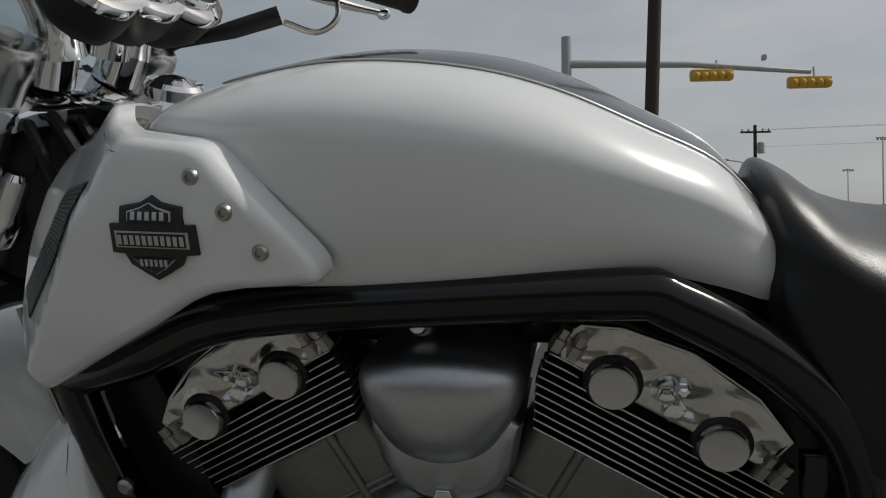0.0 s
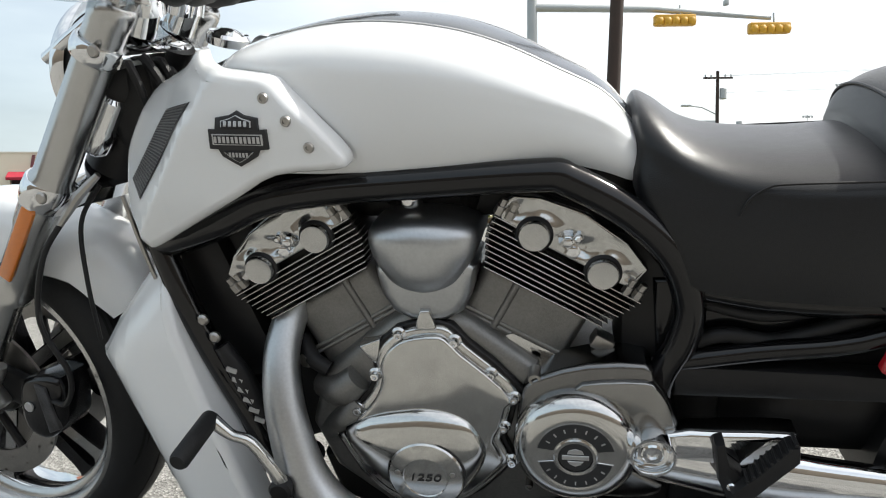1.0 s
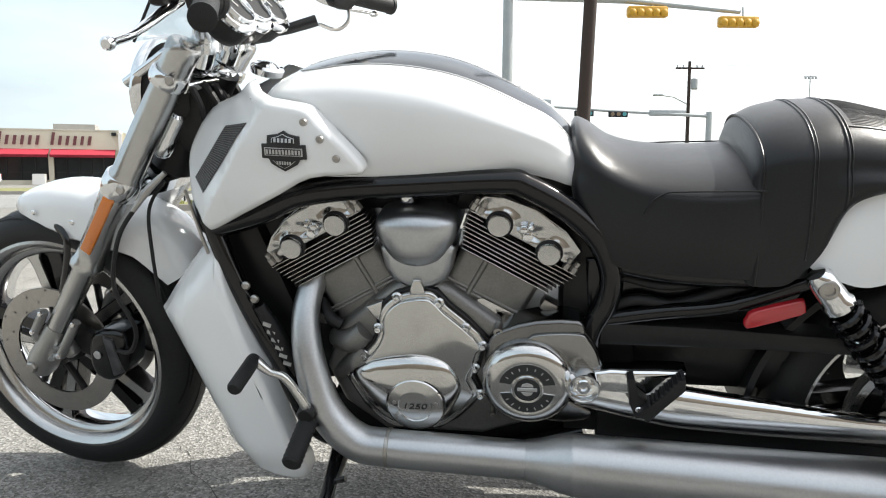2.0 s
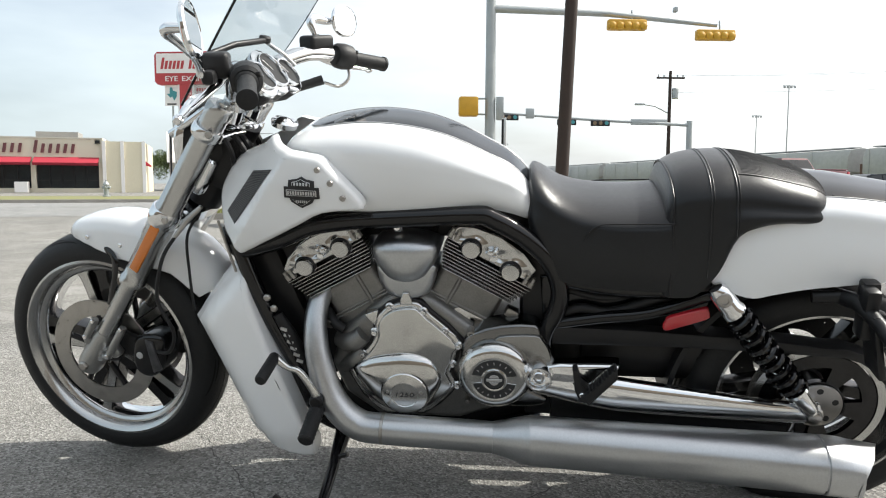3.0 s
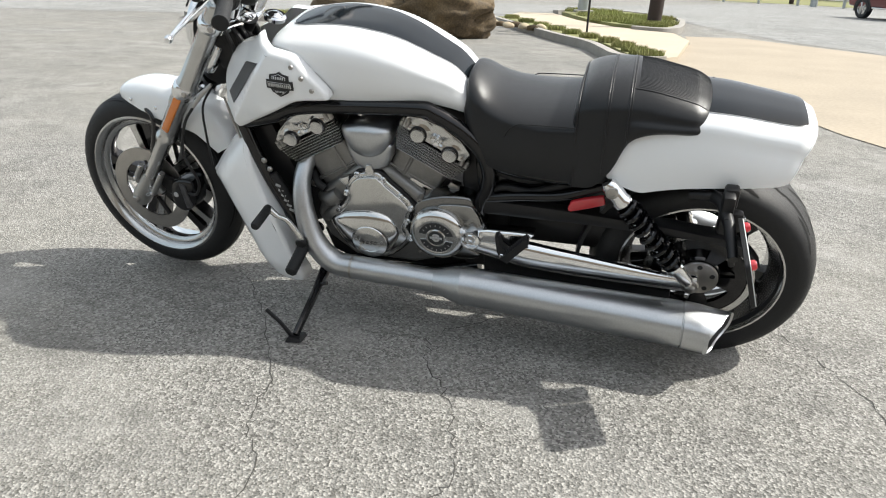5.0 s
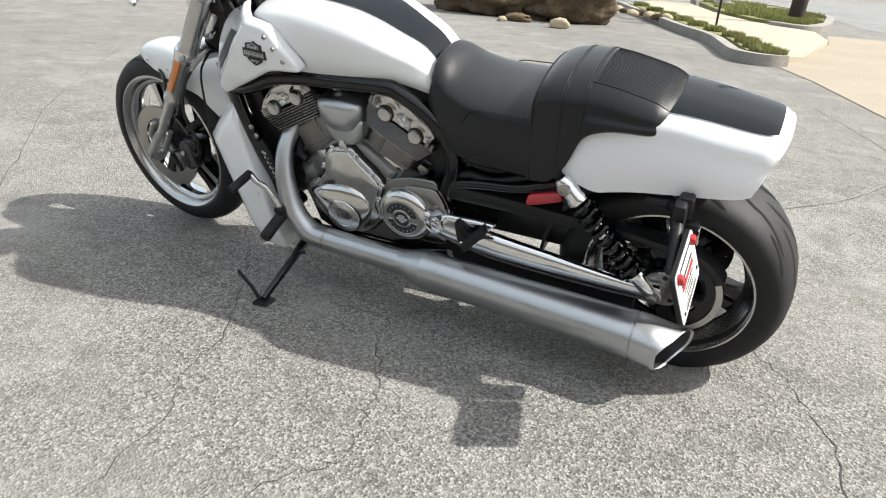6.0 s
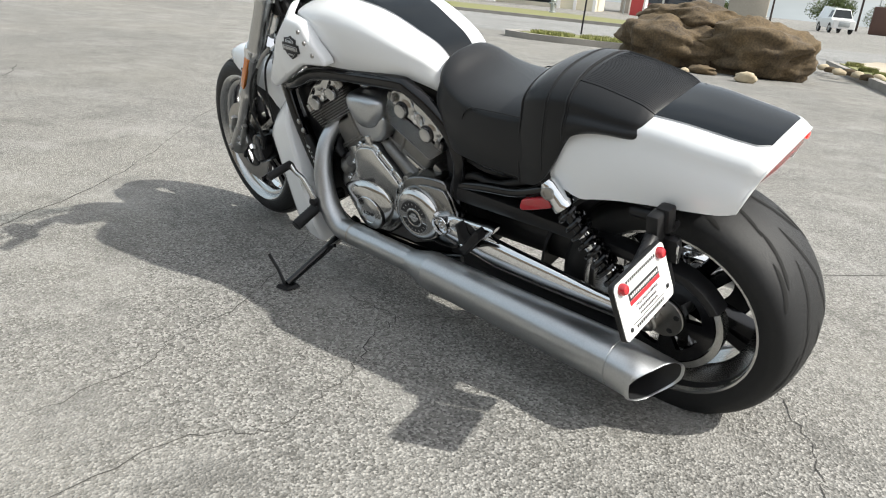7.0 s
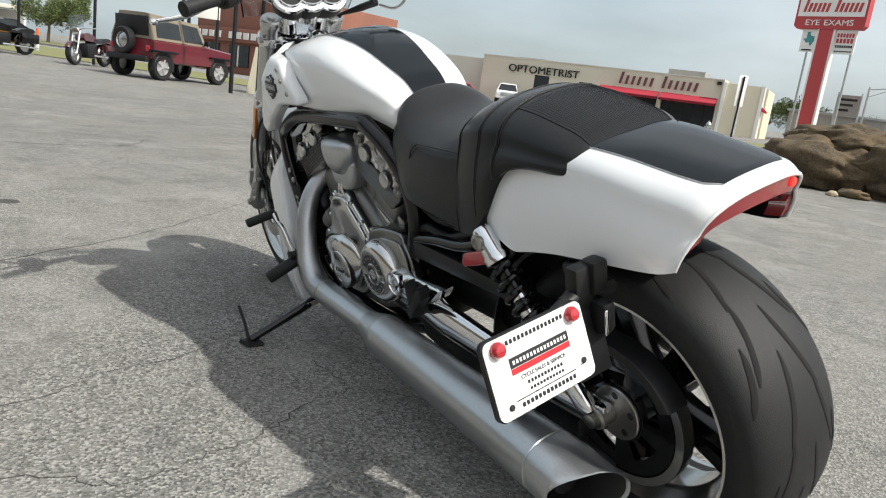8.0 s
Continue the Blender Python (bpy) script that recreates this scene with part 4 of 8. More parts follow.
for sgn in (-1, 1):
    bm = shell(CO, cover_y, 0.035, 0.012, 5, 3, 0.02, [(V(-0.268, 0, 0.909), V(1, 0, -0.70)), (V(-0.261, 0, 0.909), V(1, 0, -0.70))])
    if sgn > 0:
        mirrored(bm)
    cov = part("airbox_cover", bm, WHITE, bike, "white side cover with shield badge", sharp=50)
    gr = [(-0.358, 0.871), (-0.298, 0.886), (-0.406, 0.757), (-0.434, 0.776)]
    bm = shell(gr, lambda x, z: cover_y(x, z) - 0.0028, 0.004, 0.0008, 1, 0, 0.01)
    if sgn > 0:
        mirrored(bm)
    grl = part("grille", bm, MESHG, cov, "dark grey ribbed grille")
    ga, gb, gc, gd = (Vector(q) for q in gr)
    for k in range(30):
        f = (k + 0.7) / 30.4
        q0, q1 = ga.lerp(gd, f), gb.lerp(gc, f)
        q0, q1 = q0.lerp(q1, 0.03), q1.lerp(q0, 0.03)
        part("slat", tube(B(), [V(q.x, sgn * -cover_y(q.x, q.y) + sgn * 0.0032, q.y) for q in (q0, q0.lerp(q1, 0.25), q0.lerp(q1, 0.5), q0.lerp(q1, 0.75), q1)], 0.0009, 5), CAST, grl)
    for x, z in ((-0.194, 0.889), (-0.167, 0.862), (-0.143, 0.829)):
        y = cover_y(x, z)
        bt = part("bolt", lathe(B(), V(x, sgn * -y * 1.0 if sgn > 0 else y, z), V(0, sgn, 0), [(0.0068, -0.002), (0.0068, 0.001), (0.0055, 0.003), (0.003, 0.0035), (0.0026, 0.0015), (0, 0.0015)], 20), STEEL, cov, "round steel bolt")
    # shield badge as plain shapes
    bx, bz = -0.229, 0.843
    sh = [(0, 0.045), (0.012, 0.038), (0.034, 0.034), (0.035, 0.016), (0.046, 0.016), (0.047, -0.016), (0.033, -0.017), (0.028, -0.028), (0.012, -0.038), (0, -0.045)]
    sh = sh + [(-x, z) for x, z in sh[-2:0:-1]]
    tilt = Matrix.Rotation(radians(-2), 2)
    def bpoly(pts):
        return [(bx + (tilt @ Vector(p)).x * 0.83, bz + (tilt @ Vector(p)).y * 0.75) for p in pts]
    bm = dome(B(), bpoly(sh), lambda x, z: cover_y(x, z) - 0.004, 0.006, 0.0015, 2)
    if sgn > 0:
        mirrored(bm)
    bad = part("badge", bm, BLACKP, cov, "black shield badge with silver bars")
    bars = ([(-0.040, -0.009), (0.040, -0.009), (0.040, 0.009), (-0.040, 0.009)], [(-0.024, 0.020), (0.024, 0.020), (0.024, 0.030), (0.010, 0.034), (0, 0.039), (-0.010, 0.034), (-0.024, 0.030)], [(-0.024, -0.020), (0.024, -0.020), (0.012, -0.031), (0, -0.038), (-0.012, -0.031)])
    for q in bars:
        bm = dome(B(), bpoly(q), lambda x, z: cover_y(x, z) - 0.0052, 0.002, 0.0005, 1)
        if sgn > 0:
            mirrored(bm)
        part("badge_bar", bm, SILVERP, bad, "silver bar")
        q2 = [(x * 0.93, z * (0.80 if abs(sum(p[1] for p in q)) < 1e-6 else 0.97)) for x, z in q]
        bm = dome(B(), bpoly(q2), lambda x, z: cover_y(x, z) - 0.0060, 0.002, 0.0004, 1)
        if sgn > 0:
            mirrored(bm)
        part("badge_field", bm, BLACKP, bad)
    for n, cx0, step, cz, hw, hh in ((11, -0.034, 0.0068, 0.0, 0.0022, 0.0052), (5, -0.016, 0.008, 0.026, 0.0024, 0.0042), (6, -0.0135, 0.0054, -0.0245, 0.0017, 0.0038)):
        for k in range(n):
            cx = cx0 + step * k
            bm = dome(B(), bpoly([(cx - hw, cz - hh), (cx + hw, cz - hh), (cx + hw, cz + hh), (cx - hw, cz + hh)]), lambda x, z: cover_y(x, z) - 0.0066, 0.0015, 0.0003, 1)
            if sgn > 0:
                mirrored(bm)
            part("badge_mark", bm, SILVERP, bad)
    # radiator shroud
    SH = [(-0.418, 0.655), (-0.468, 0.622), (-0.552, 0.512), (-0.556, 0.492), (-0.508, 0.400), (-0.462, 0.292), (-0.432, 0.214), (-0.405, 0.188), (-0.363, 0.180), (-0.262, 0.180), (-0.292, 0.283), (-0.330, 0.375), (-0.372, 0.482), (-0.405, 0.585)]
    def shroud_y(x, z):
        edge = lerp_table(((0.18, -0.40), (0.30, -0.46), (0.40, -0.508), (0.50, -0.556), (0.62, -0.468), (0.66, -0.42)), z)[0]
        near = max(0.0, 1 - max(0.0, x - edge) / 0.075)
        return -(0.196 + 0.16 * (0.45 - z) + 0.08 * (x + 0.42) - max(0, 0.24 - z) * 0.30 - max(0, z - 0.55) * 0.25 - 0.045 * near * near)
    bm = shell(SH, shroud_y, 0.06, 0.014, 5, 3, 0.02)
    if sgn > 0:
        mirrored(bm)
    part("radiator_shroud", bm, WHITE, bike, "white lower radiator shroud", sharp=50)
bm = box(B(), V(-0.43, 0, 0.37), (0.05, 0.26, 0.32), 0.01, Matrix.Rotation(radians(-20), 4, "Y"))
part("radiator", bm, PLAST, bike, "black radiator between the shrouds")
# airbox core between the covers, under the tank
bm = B()
box(bm, V(-0.215, 0, 0.80), (0.24, 0.24, 0.15), 0.03)
part("airbox", bm, SATIN, bike, "black airbox")

# -- frame --
frame_part = sub("frame", bike, "gloss black tubular frame")
for sgn in (-1, 1):
    pts = [V(-0.47, sgn * 0.06, 0.70), V(-0.43, sgn * 0.115, 0.672), V(-0.32, sgn * 0.150, 0.708), V(-0.245, sgn * 0.152, 0.742), V(-0.16, sgn * 0.150, 0.757), V(-0.03, sgn * 0.148, 0.765), V(0.13, sgn * 0.146, 0.772), V(0.165, sgn * 0.146, 0.764), V(0.235, sgn * 0.143, 0.722), V(0.29, sgn * 0.140, 0.665), V(0.315, sgn * 0.138, 0.60), V(0.31, sgn * 0.135, 0.54), V(0.285, sgn * 0.13, 0.47), V(0.28, sgn * 0.13, 0.36)]
    part("upper_rail", tube(B(), pts, 0.0215, 16, smooth=5), BLACK, frame_part)
    pts = [V(-0.43, sgn * 0.12, 0.69), V(-0.40, sgn * 0.135, 0.60), V(-0.365, sgn * 0.14, 0.50), V(-0.305, sgn * 0.145, 0.36), V(-0.285, sgn * 0.14, 0.27), V(-0.25, sgn * 0.13, 0.215), V(-0.18, sgn * 0.12, 0.20), V(0.10, sgn * 0.12, 0.20), V(0.28, sgn * 0.12, 0.25)]
    part("down_tube", tube(B(), pts, 0.019, 14, smooth=5), BLACK, frame_part)
    pts = [V(0.30, sgn * 0.13, 0.62), V(0.45, sgn * 0.13, 0.595), V(0.62, sgn * 0.135, 0.60), V(0.70, sgn * 0.14, 0.63)]
    part("seat_rail", tube(B(), pts, 0.018, 12, smooth=4), BLACK, frame_part)
    pts = [V(0.29, sgn * 0.135, 0.505), V(0.40, sgn * 0.14, 0.528), V(0.52, sgn * 0.145, 0.548), V(0.64, sgn * 0.15, 0.60)]
    part("lower_rail", tube(B(), pts, 0.015, 12, smooth=4), BLACK, frame_part)
    bm = B()
    dome(bm, [(0.27, 0.62), (0.36, 0.625), (0.62, 0.61), (0.68, 0.60), (0.64, 0.54), (0.56, 0.49), (0.28, 0.48)], -0.118, 0.05, 0.012, 3)
    if sgn > 0:
        mirrored(bm)
    sidep = part("side_panel", bm, BLACK, frame_part, "black panel below the seat")
    for k, pts in enumerate(([V(0.30, sgn * 0.125, 0.52), V(0.36, sgn * 0.132, 0.548), V(0.43, sgn * 0.13, 0.540), V(0.52, sgn * 0.13, 0.572), V(0.56, sgn * 0.125, 0.58)], [V(0.33, sgn * 0.125, 0.59), V(0.42, sgn * 0.13, 0.575), V(0.55, sgn * 0.128, 0.60)])):
        part("hose", tube(B(), pts, 0.011 - 0.003 * k, 10, smooth=5), PLAST, sidep, "black hose")
    # round steel bolts and wiring conduit beside the down tube
    for x, z in ((-0.362, 0.566), (-0.349, 0.538)):
        part("bolt", disc(B(), V(x, sgn * 0.150, z), V(0, sgn, 0), 0.0088, 0.010, 0.003, 18), STEEL, frame_part, "steel bolt")
    part("conduit", tube(B(), [V(-0.345, sgn * 0.148, 0.52), V(-0.32, sgn * 0.15, 0.47), V(-0.30, sgn * 0.15, 0.42), V(-0.285, sgn * 0.148, 0.37)], (0.012, 0.016, 0.015, 0.010), 12), PLAST, frame_part, "black ribbed conduit with grey marks")
    for k in range(6):
        c = V(-0.328 + 0.006 * k, sgn * 0.164, 0.488 - 0.017 * k)
        part("conduit_mark", box(B(), c, (0.016, 0.002, 0.008), 0.0, Matrix.Rotation(radians(20), 4, "Y")), SILVERP, frame_part)

# -- engine --
eng = sub("engine", bike, "polished and grey V-twin engine")
bm = B()
dome(bm, [(-0.20, 0.47), (-0.09, 0.56), (-0.035, 0.59), (0.03, 0.56), (0.13, 0.48), (0.285, 0.50), (0.30, 0.40), (0.28, 0.31), (0.08, 0.235), (-0.12, 0.235), (-0.20, 0.30), (-0.23, 0.38)], -0.135, 0.27, 0.02, 3)
part("crankcase", bm, CAST, eng, "dark cast crankcase")


def head(arc, fin_a, fin_b, caps, label):
    """One cylinder head: scalloped bright cover along the arc, black body, cooling fins along fin_a to fin_b."""
    hd = sub("cylinder_head", eng, label)
    a, b = Vector(fin_a), Vector(fin_b)
    d = (b - a).normalized()
    n = Vector((-d.y, d.x))
    if n.y < 0:
        n = -n
    body = [Vector(p) for p in arc]
    hull = body + ([b, a] if (body[-1] - b).length < (body[-1] - a).length else [a, b])
    bm = dome(B(), inset(hull, 0.006), -0.115, 0.23, 0.008, 2)
    part("head_body", bm, SATIN, hd, "black head casting")
    (x0, z0), (x1, z1) = caps
    C0, C1 = Vector((x0, z0)), Vector((x1, z1))
    level = ((C0 - a).dot(n) + (C1 - a).dot(n)) / 2

    def clip(off):
        """Where a line parallel to the fins leaves the outline."""
        p0 = a + n * off
        hits = []
        m = len(hull)
        for i in range(m):
            q, r = hull[i], hull[(i + 1) % m]
            den = d.x * (r.y - q.y) - d.y * (r.x - q.x)
            if abs(den) < 1e-9:
                continue
            t = ((q.x - p0.x) * (r.y - q.y) - (q.y - p0.y) * (r.x - q.x)) / den
            u = ((q.x - p0.x) * d.y - (q.y - p0.y) * d.x) / den
            if -0.001 <= u <= 1.001:
                hits.append(t)
        return (min(hits), max(hits)) if len(hits) > 1 else None
    ang = math.atan2(d.y, d.x)
    s1 = (C1 - a).dot(d)
    for k in range(10):
        off = 0.001 + 0.0078 * k
        c = clip(off)
        if not c:
            continue
        lo, hi = c
        if off > level - 0.009:
            lo = s1 + 0.026
        if hi - lo < 0.012:
            continue
        p, q = a + n * off + d * lo, a + n * off + d * hi
        mid = (p + q) / 2
        bm = box(B(), V(mid.x, -0.1250, mid.y), ((q - p).length, 0.032, 0.0019), 0.0005, Matrix.Rotation(-ang, 4, "Y"), 1)
        part("cooling_fin", bm, RIMM, hd)
    keep = [p for p in body if (p - a).dot(n) > level - 0.002]
    e0, e1 = keep[0], keep[-1]
    f1, f0 = (e1 - a).dot(d), (e0 - a).dot(d)
    low = [a + n * (level - 0.002) + d * (f1 - 0.010 * (1 if f1 > f0 else -1)), a + n * (level - 0.007) + d * ((f0 + f1) / 2 + 0.03 * (1 if f1 > f0 else -1)), a + n * (level - 0.007) + d * ((f0 + f1) / 2 - 0.03 * (1 if f1 > f0 else -1)), a + n * (level - 0.006) + d * (f0 + 0.006 * (1 if f1 > f0 else -1))]

    def face(x, z):
        """Crowned plate with fluted cups above the caps and a saddle between them."""
        p = Vector((x, z))
        y = -0.1395 + 4.0 * max(0.0, (p - a).dot(n) - level - 0.012) ** 2
        for c in (C0, C1):
            v = p - c
            r = v.length
            th = math.atan2(v.dot(d), v.dot(n))
            if 0.022 < r < 0.052 and abs(th) < 1.5:
                g = math.sin(math.pi * (r - 0.022) / 0.030) * min(1.0, (1.5 - abs(th)) * 4)
                y += g * 0.0075 * (0.30 + 0.70 * abs(math.cos(2.2 * th + 0.4)))
        w = p - (C0 + C1) / 2
        if abs(w.dot(d)) < 0.020 and -0.004 < w.dot(n) < 0.036:
            y += 0.006 * math.cos(math.pi * w.dot(d) / 0.040) * math.sin(math.pi * (w.dot(n) + 0.004) / 0.040)
        return y
    pl = shell([*keep, *low], face, 0.024, 0.004, 3, 1, 0.0042)
    pl = part("cover_plate", pl, HEADP, hd, "polished curved head cover with fluted cups", sharp=60)
    for x, z in caps:
        part("cap_seat", disc(B(), V(x, -0.128, z), YL, 0.0248, 0.0145, 0.003, 30), SATIN, hd, "black ring round the cap")
        part("cap", lathe(B(), V(x, -0.136, z), YL, [(0.0205, 0.0), (0.0205, 0.012), (0.0190, 0.0145), (0.0165, 0.0138), (0.0, 0.0142)], 32), RIMM, hd, "round machined cap")
    mid = (C0 + C1) / 2
    for fd, fn, rr in ((-0.004, 0.004, 0.0085), (0.008, 0.013, 0.0062), (-0.001, 0.024, 0.005)):
        c = mid + d * fd + n * fn
        part("cover_nut", lathe(B(), V(c.x, -0.130, c.y), YL, [(rr * 1.25, 0.0), (rr * 1.25, 0.006), (rr, 0.007), (rr, 0.013), (rr * 0.6, 0.0145), (0, 0.0145)], 6), CHROME, pl, "chrome nut")
    for c, sg in ((C0, -1), (C1, 1)):
        q = c + d * (sg * 0.047) + n * (-0.002 if sg < 0 else 0.012)
        for k in (-0.5, 0.5):
            o = q + d * (k * 0.015)
            p0, p1 = V(o.x - n.x * 0.010, -0.136, o.y - n.y * 0.010), V(o.x + n.x * 0.013, -0.139, o.y + n.y * 0.013)
            bt = part("cover_bolt", tube(B(), [p0, p0.lerp(p1, 0.55), p0.lerp(p1, 0.58), p1], (0.0072, 0.0072, 0.0052, 0.0052), 6), STEEL, pl, "steel hexagon bolt")
    return hd


head([(-0.322, 0.606), (-0.320, 0.631), (-0.309, 0.657), (-0.280, 0.691), (-0.238, 0.722), (-0.189, 0.744), (-0.152, 0.748), (-0.137, 0.733), (-0.124, 0.706), (-0.112, 0.687)], (-0.262, 0.561), (-0.111, 0.643), ((-0.266, 0.641), (-0.178, 0.688)), "front cylinder head with polished cover")
head([(0.262, 0.600), (0.263, 0.641), (0.237, 0.677), (0.186, 0.717), (0.128, 0.739), (0.094, 0.744), (0.075, 0.731), (0.055, 0.692)], (0.205, 0.559), (0.051, 0.645), ((0.206, 0.638), (0.119, 0.691)), "rear cylinder head with polished cover")
for nm, top0, top1, b1, b0 in (("front", (-0.118, 0.640), (-0.250, 0.566), (-0.196, 0.45), (-0.060, 0.53)), ("rear", (0.050, 0.640), (0.196, 0.562), (0.135, 0.45), (-0.010, 0.53))):
    bm = dome(B(), [top0, top1, b1, b0], -0.108, 0.22, 0.022, 4)
    cyl = part("cylinder", bm, CAST, eng, "grey cast cylinder")
    t0, t1, q1, q0 = (Vector(v) for v in (top0, top1, b1, b0))
    for f, w in ((0.60, 0.0035), (0.66, 0.0035), (0.90, 0.010)):
        p, q = t0.lerp(q0, f), t1.lerp(q1, f)
        part("cylinder_flange", tube(B(), [V(p.x, -0.107, p.y), V(q.x, -0.107, q.y)], w, 10), CAST, cyl)
    p, q = t0.lerp(t1, 0.32), q0.lerp(q1, 0.32)
    part("cylinder_rib", tube(B(), [V(p.x, -0.1065, p.y), V(q.x, -0.1065, q.y)], 0.006, 10), CAST, cyl)
    if nm == "rear":
        c = t0.lerp(q1, 0.72)
        ang = math.atan2((t1 - t0).y, (t1 - t0).x)
        bm = dome(B(), [(-0.045, 0.006), (-0.038, 0.013), (0.038, 0.013), (0.045, 0.006), (0.045, -0.006), (0.038, -0.013), (-0.038, -0.013), (-0.045, -0.006)], -0.004, 0.01, 0.003, 2)
        part("tensioner_cover", bm, POLISH, cyl, "small polished cover", Matrix.Translation(V(c.x, -0.109, c.y)) @ Matrix.Rotation(-ang, 4, "Y"))

# air intake can between the cylinders
AC = [(-0.104, 0.676), (-0.102, 0.700), (-0.080, 0.713), (-0.030, 0.718), (0.018, 0.713), (0.042, 0.701), (0.046, 0.676), (0.034, 0.650), (0.010, 0.620), (-0.030, 0.607), (-0.070, 0.618), (-0.094, 0.648)]
can = part("intake_cover", pillow(AC, -0.125, 0.09, 0.050), BRUSH, eng, "satin silver intake cover", sharp=55)
part("intake_skirt", dome(B(), [(-0.085, 0.655), (0.028, 0.655), (0.038, 0.63), (0.02, 0.578), (-0.03, 0.560), (-0.08, 0.578), (-0.098, 0.63)], -0.148, 0.1, 0.018, 4, 2), BRUSH, can, "satin silver skirt")
part("intake_neck", disc(B(), V(-0.048, -0.105, 0.722), V(0, -0.2, 1), 0.017, 0.02, 0.004, 20), CHROME, can, "chrome neck")
part("neck_knob", disc(B(), V(-0.048, -0.10, 0.735), V(0, -1, 0), 0.010, 0.03, 0.003, 16), CHROME, can, "")
part("fuel_rail", tube(B(), [V(-0.11, -0.06, 0.735), V(0.03, -0.06, 0.735)], 0.02, 12), SATIN, eng, "black rail below the tank")
for x, z, r in ((-0.085, 0.728, 0.010), (0.02, 0.728, 0.010), (0.028, 0.716, 0.008), (-0.12, 0.735, 0.008)):
    part("injector", tube(B(), [V(x, -0.07, z - 0.02), V(x + 0.008, -0.09, z + 0.015)], r, 10), PLAST, eng, "small black injector plug")

# polished alternator cover with its round 1250 cap
AL = [(-0.110, 0.481), (-0.110, 0.504), (-0.096, 0.531), (-0.074, 0.550), (-0.048, 0.559), (-0.018, 0.562), (0.001, 0.556), (0.023, 0.531), (0.056, 0.502), (0.095, 0.458), (0.083, 0.436), (0.075, 0.404), (0.065, 0.381), (0.079, 0.347), (0.059, 0.318), (0.031, 0.288), (-0.006, 0.262), (-0.079, 0.258), (-0.113, 0.268), (-0.150, 0.309), (-0.183, 0.376), (-0.179, 0.392), (-0.142, 0.428), (-0.120, 0.455)]
alt = part("alternator_cover", dome(B(), AL, -0.154, 0.05, 0.007, 3, 2), POLISH, eng, "polished alternator cover")
part("cover_gasket", dome(B(), inset([Vector(q) for q in AL], -0.006), -0.146, 0.03, 0.002, 1), SATIN, alt, "dark joint round the cover")
FC = inset([Vector(q) for q in AL], 0.0095)
part("cover_face", dome(B(), FC, lambda x, z: -0.166 + 0.006 * max(0.0, (0.44 - z) / 0.2), 0.012, 0.006, 4, 2), POLISH, alt, "smooth polished face", sharp=50)
OV = [(-0.168, 0.388), (-0.138, 0.414), (-0.105, 0.427), (-0.070, 0.434), (-0.043, 0.437), (-0.009, 0.433), (0.020, 0.419), (0.039, 0.391), (0.045, 0.365), (0.034, 0.333), (0.004, 0.292), (-0.044, 0.274), (-0.097, 0.284), (-0.136, 0.322)]
part("cover_bulge", pillow(OV, -0.160, 0.02, 0.032, 2.1, 3), POLISH, alt, "domed lower cover", sharp=60)
part("round_cap", lathe(B(), V(-0.041, -0.188, 0.340), YL, [(0.0555, -0.010), (0.0555, 0.003), (0.0535, 0.0055), (0.050, 0.0062), (0.033, 0.0085), (0.0315, 0.0072), (0.0, 0.0078)], 56), POLISH, alt, "round cap")
part("cap_joint", lathe(B(), V(-0.041, -0.188, 0.340), YL, [(0.0555, -0.010), (0.0572, -0.010), (0.0572, 0.0015), (0.0555, 0.0015)], 56), BLACKP, alt, "dark joint line round the cap")
lettering("cap_lettering", "1250", 0.0165, BLACKP, alt, Matrix.Translation(V(-0.041, -0.1964, 0.340)) @ pose(0, 0, 0, 90, 0, 0) @ Matrix(((1, 0.25, 0, 0), (0, 1, 0, 0), (0, 0, 1, 0), (0, 0, 0, 1))), 0.0006, "dark slanted model figures", 1.45)
for x in (-0.081, -0.001):
    part("cap_screw", disc(B(), V(x, -0.1945, 0.347), YL, 0.0042, 0.002, 0.0005, 12), STEEL, alt)
for x, z in ((-0.071, 0.549), (0.007, 0.540), (0.055, 0.490), (0.086, 0.453), (0.070, 0.404), (0.080, 0.346), (-0.111, 0.483), (-0.144, 0.423)):
    bs = part("bolt_boss", disc(B(), V(x, -0.146, z), YL, 0.0105, 0.010, 0.003, 18), POLISH, alt)
    part("cover_bolt", lathe(B(), V(x, -0.156, z), YL, [(0.0066, 0), (0.0066, 0.005), (0.0055, 0.007), (0.0033, 0.007), (0.003, 0.003), (0, 0.003)], 16), CHROME, bs, "chrome socket bolt")
part("lifting_tab", dome(B(), [(-0.047, 0.556), (-0.045, 0.568), (-0.038, 0.587), (-0.024, 0.587), (-0.018, 0.566), (-0.016, 0.556)], -0.157, 0.03, 0.004, 3), POLISH, alt, "polished cast tab")
part("lifting_tab", dome(B(), [(-0.134, 0.524), (-0.100, 0.538), (-0.108, 0.494), (-0.120, 0.502)], -0.148, 0.03, 0.004, 3), POLISH, alt, "polished cast tab")
for x, z, r in ((0.116, 0.487, 0.0095), (0.118, 0.465, 0.006), (0.104, 0.306, 0.006)):
    part("case_bolt", lathe(B(), V(x, -0.135, z), YL, [(r, 0), (r, 0.024), (r * 0.85, 0.027), (r * 0.5, 0.027), (r * 0.45, 0.023), (0, 0.023)], 16), STEEL, eng, "steel bolt")
part("coolant_pipe", tube(B(), [V(-0.205, -0.11, 0.44), V(-0.17, -0.135, 0.445), V(-0.14, -0.14, 0.47)], (0.024, 0.026, 0.022), 16, smooth=4), CAST, eng, "grey coolant elbow")
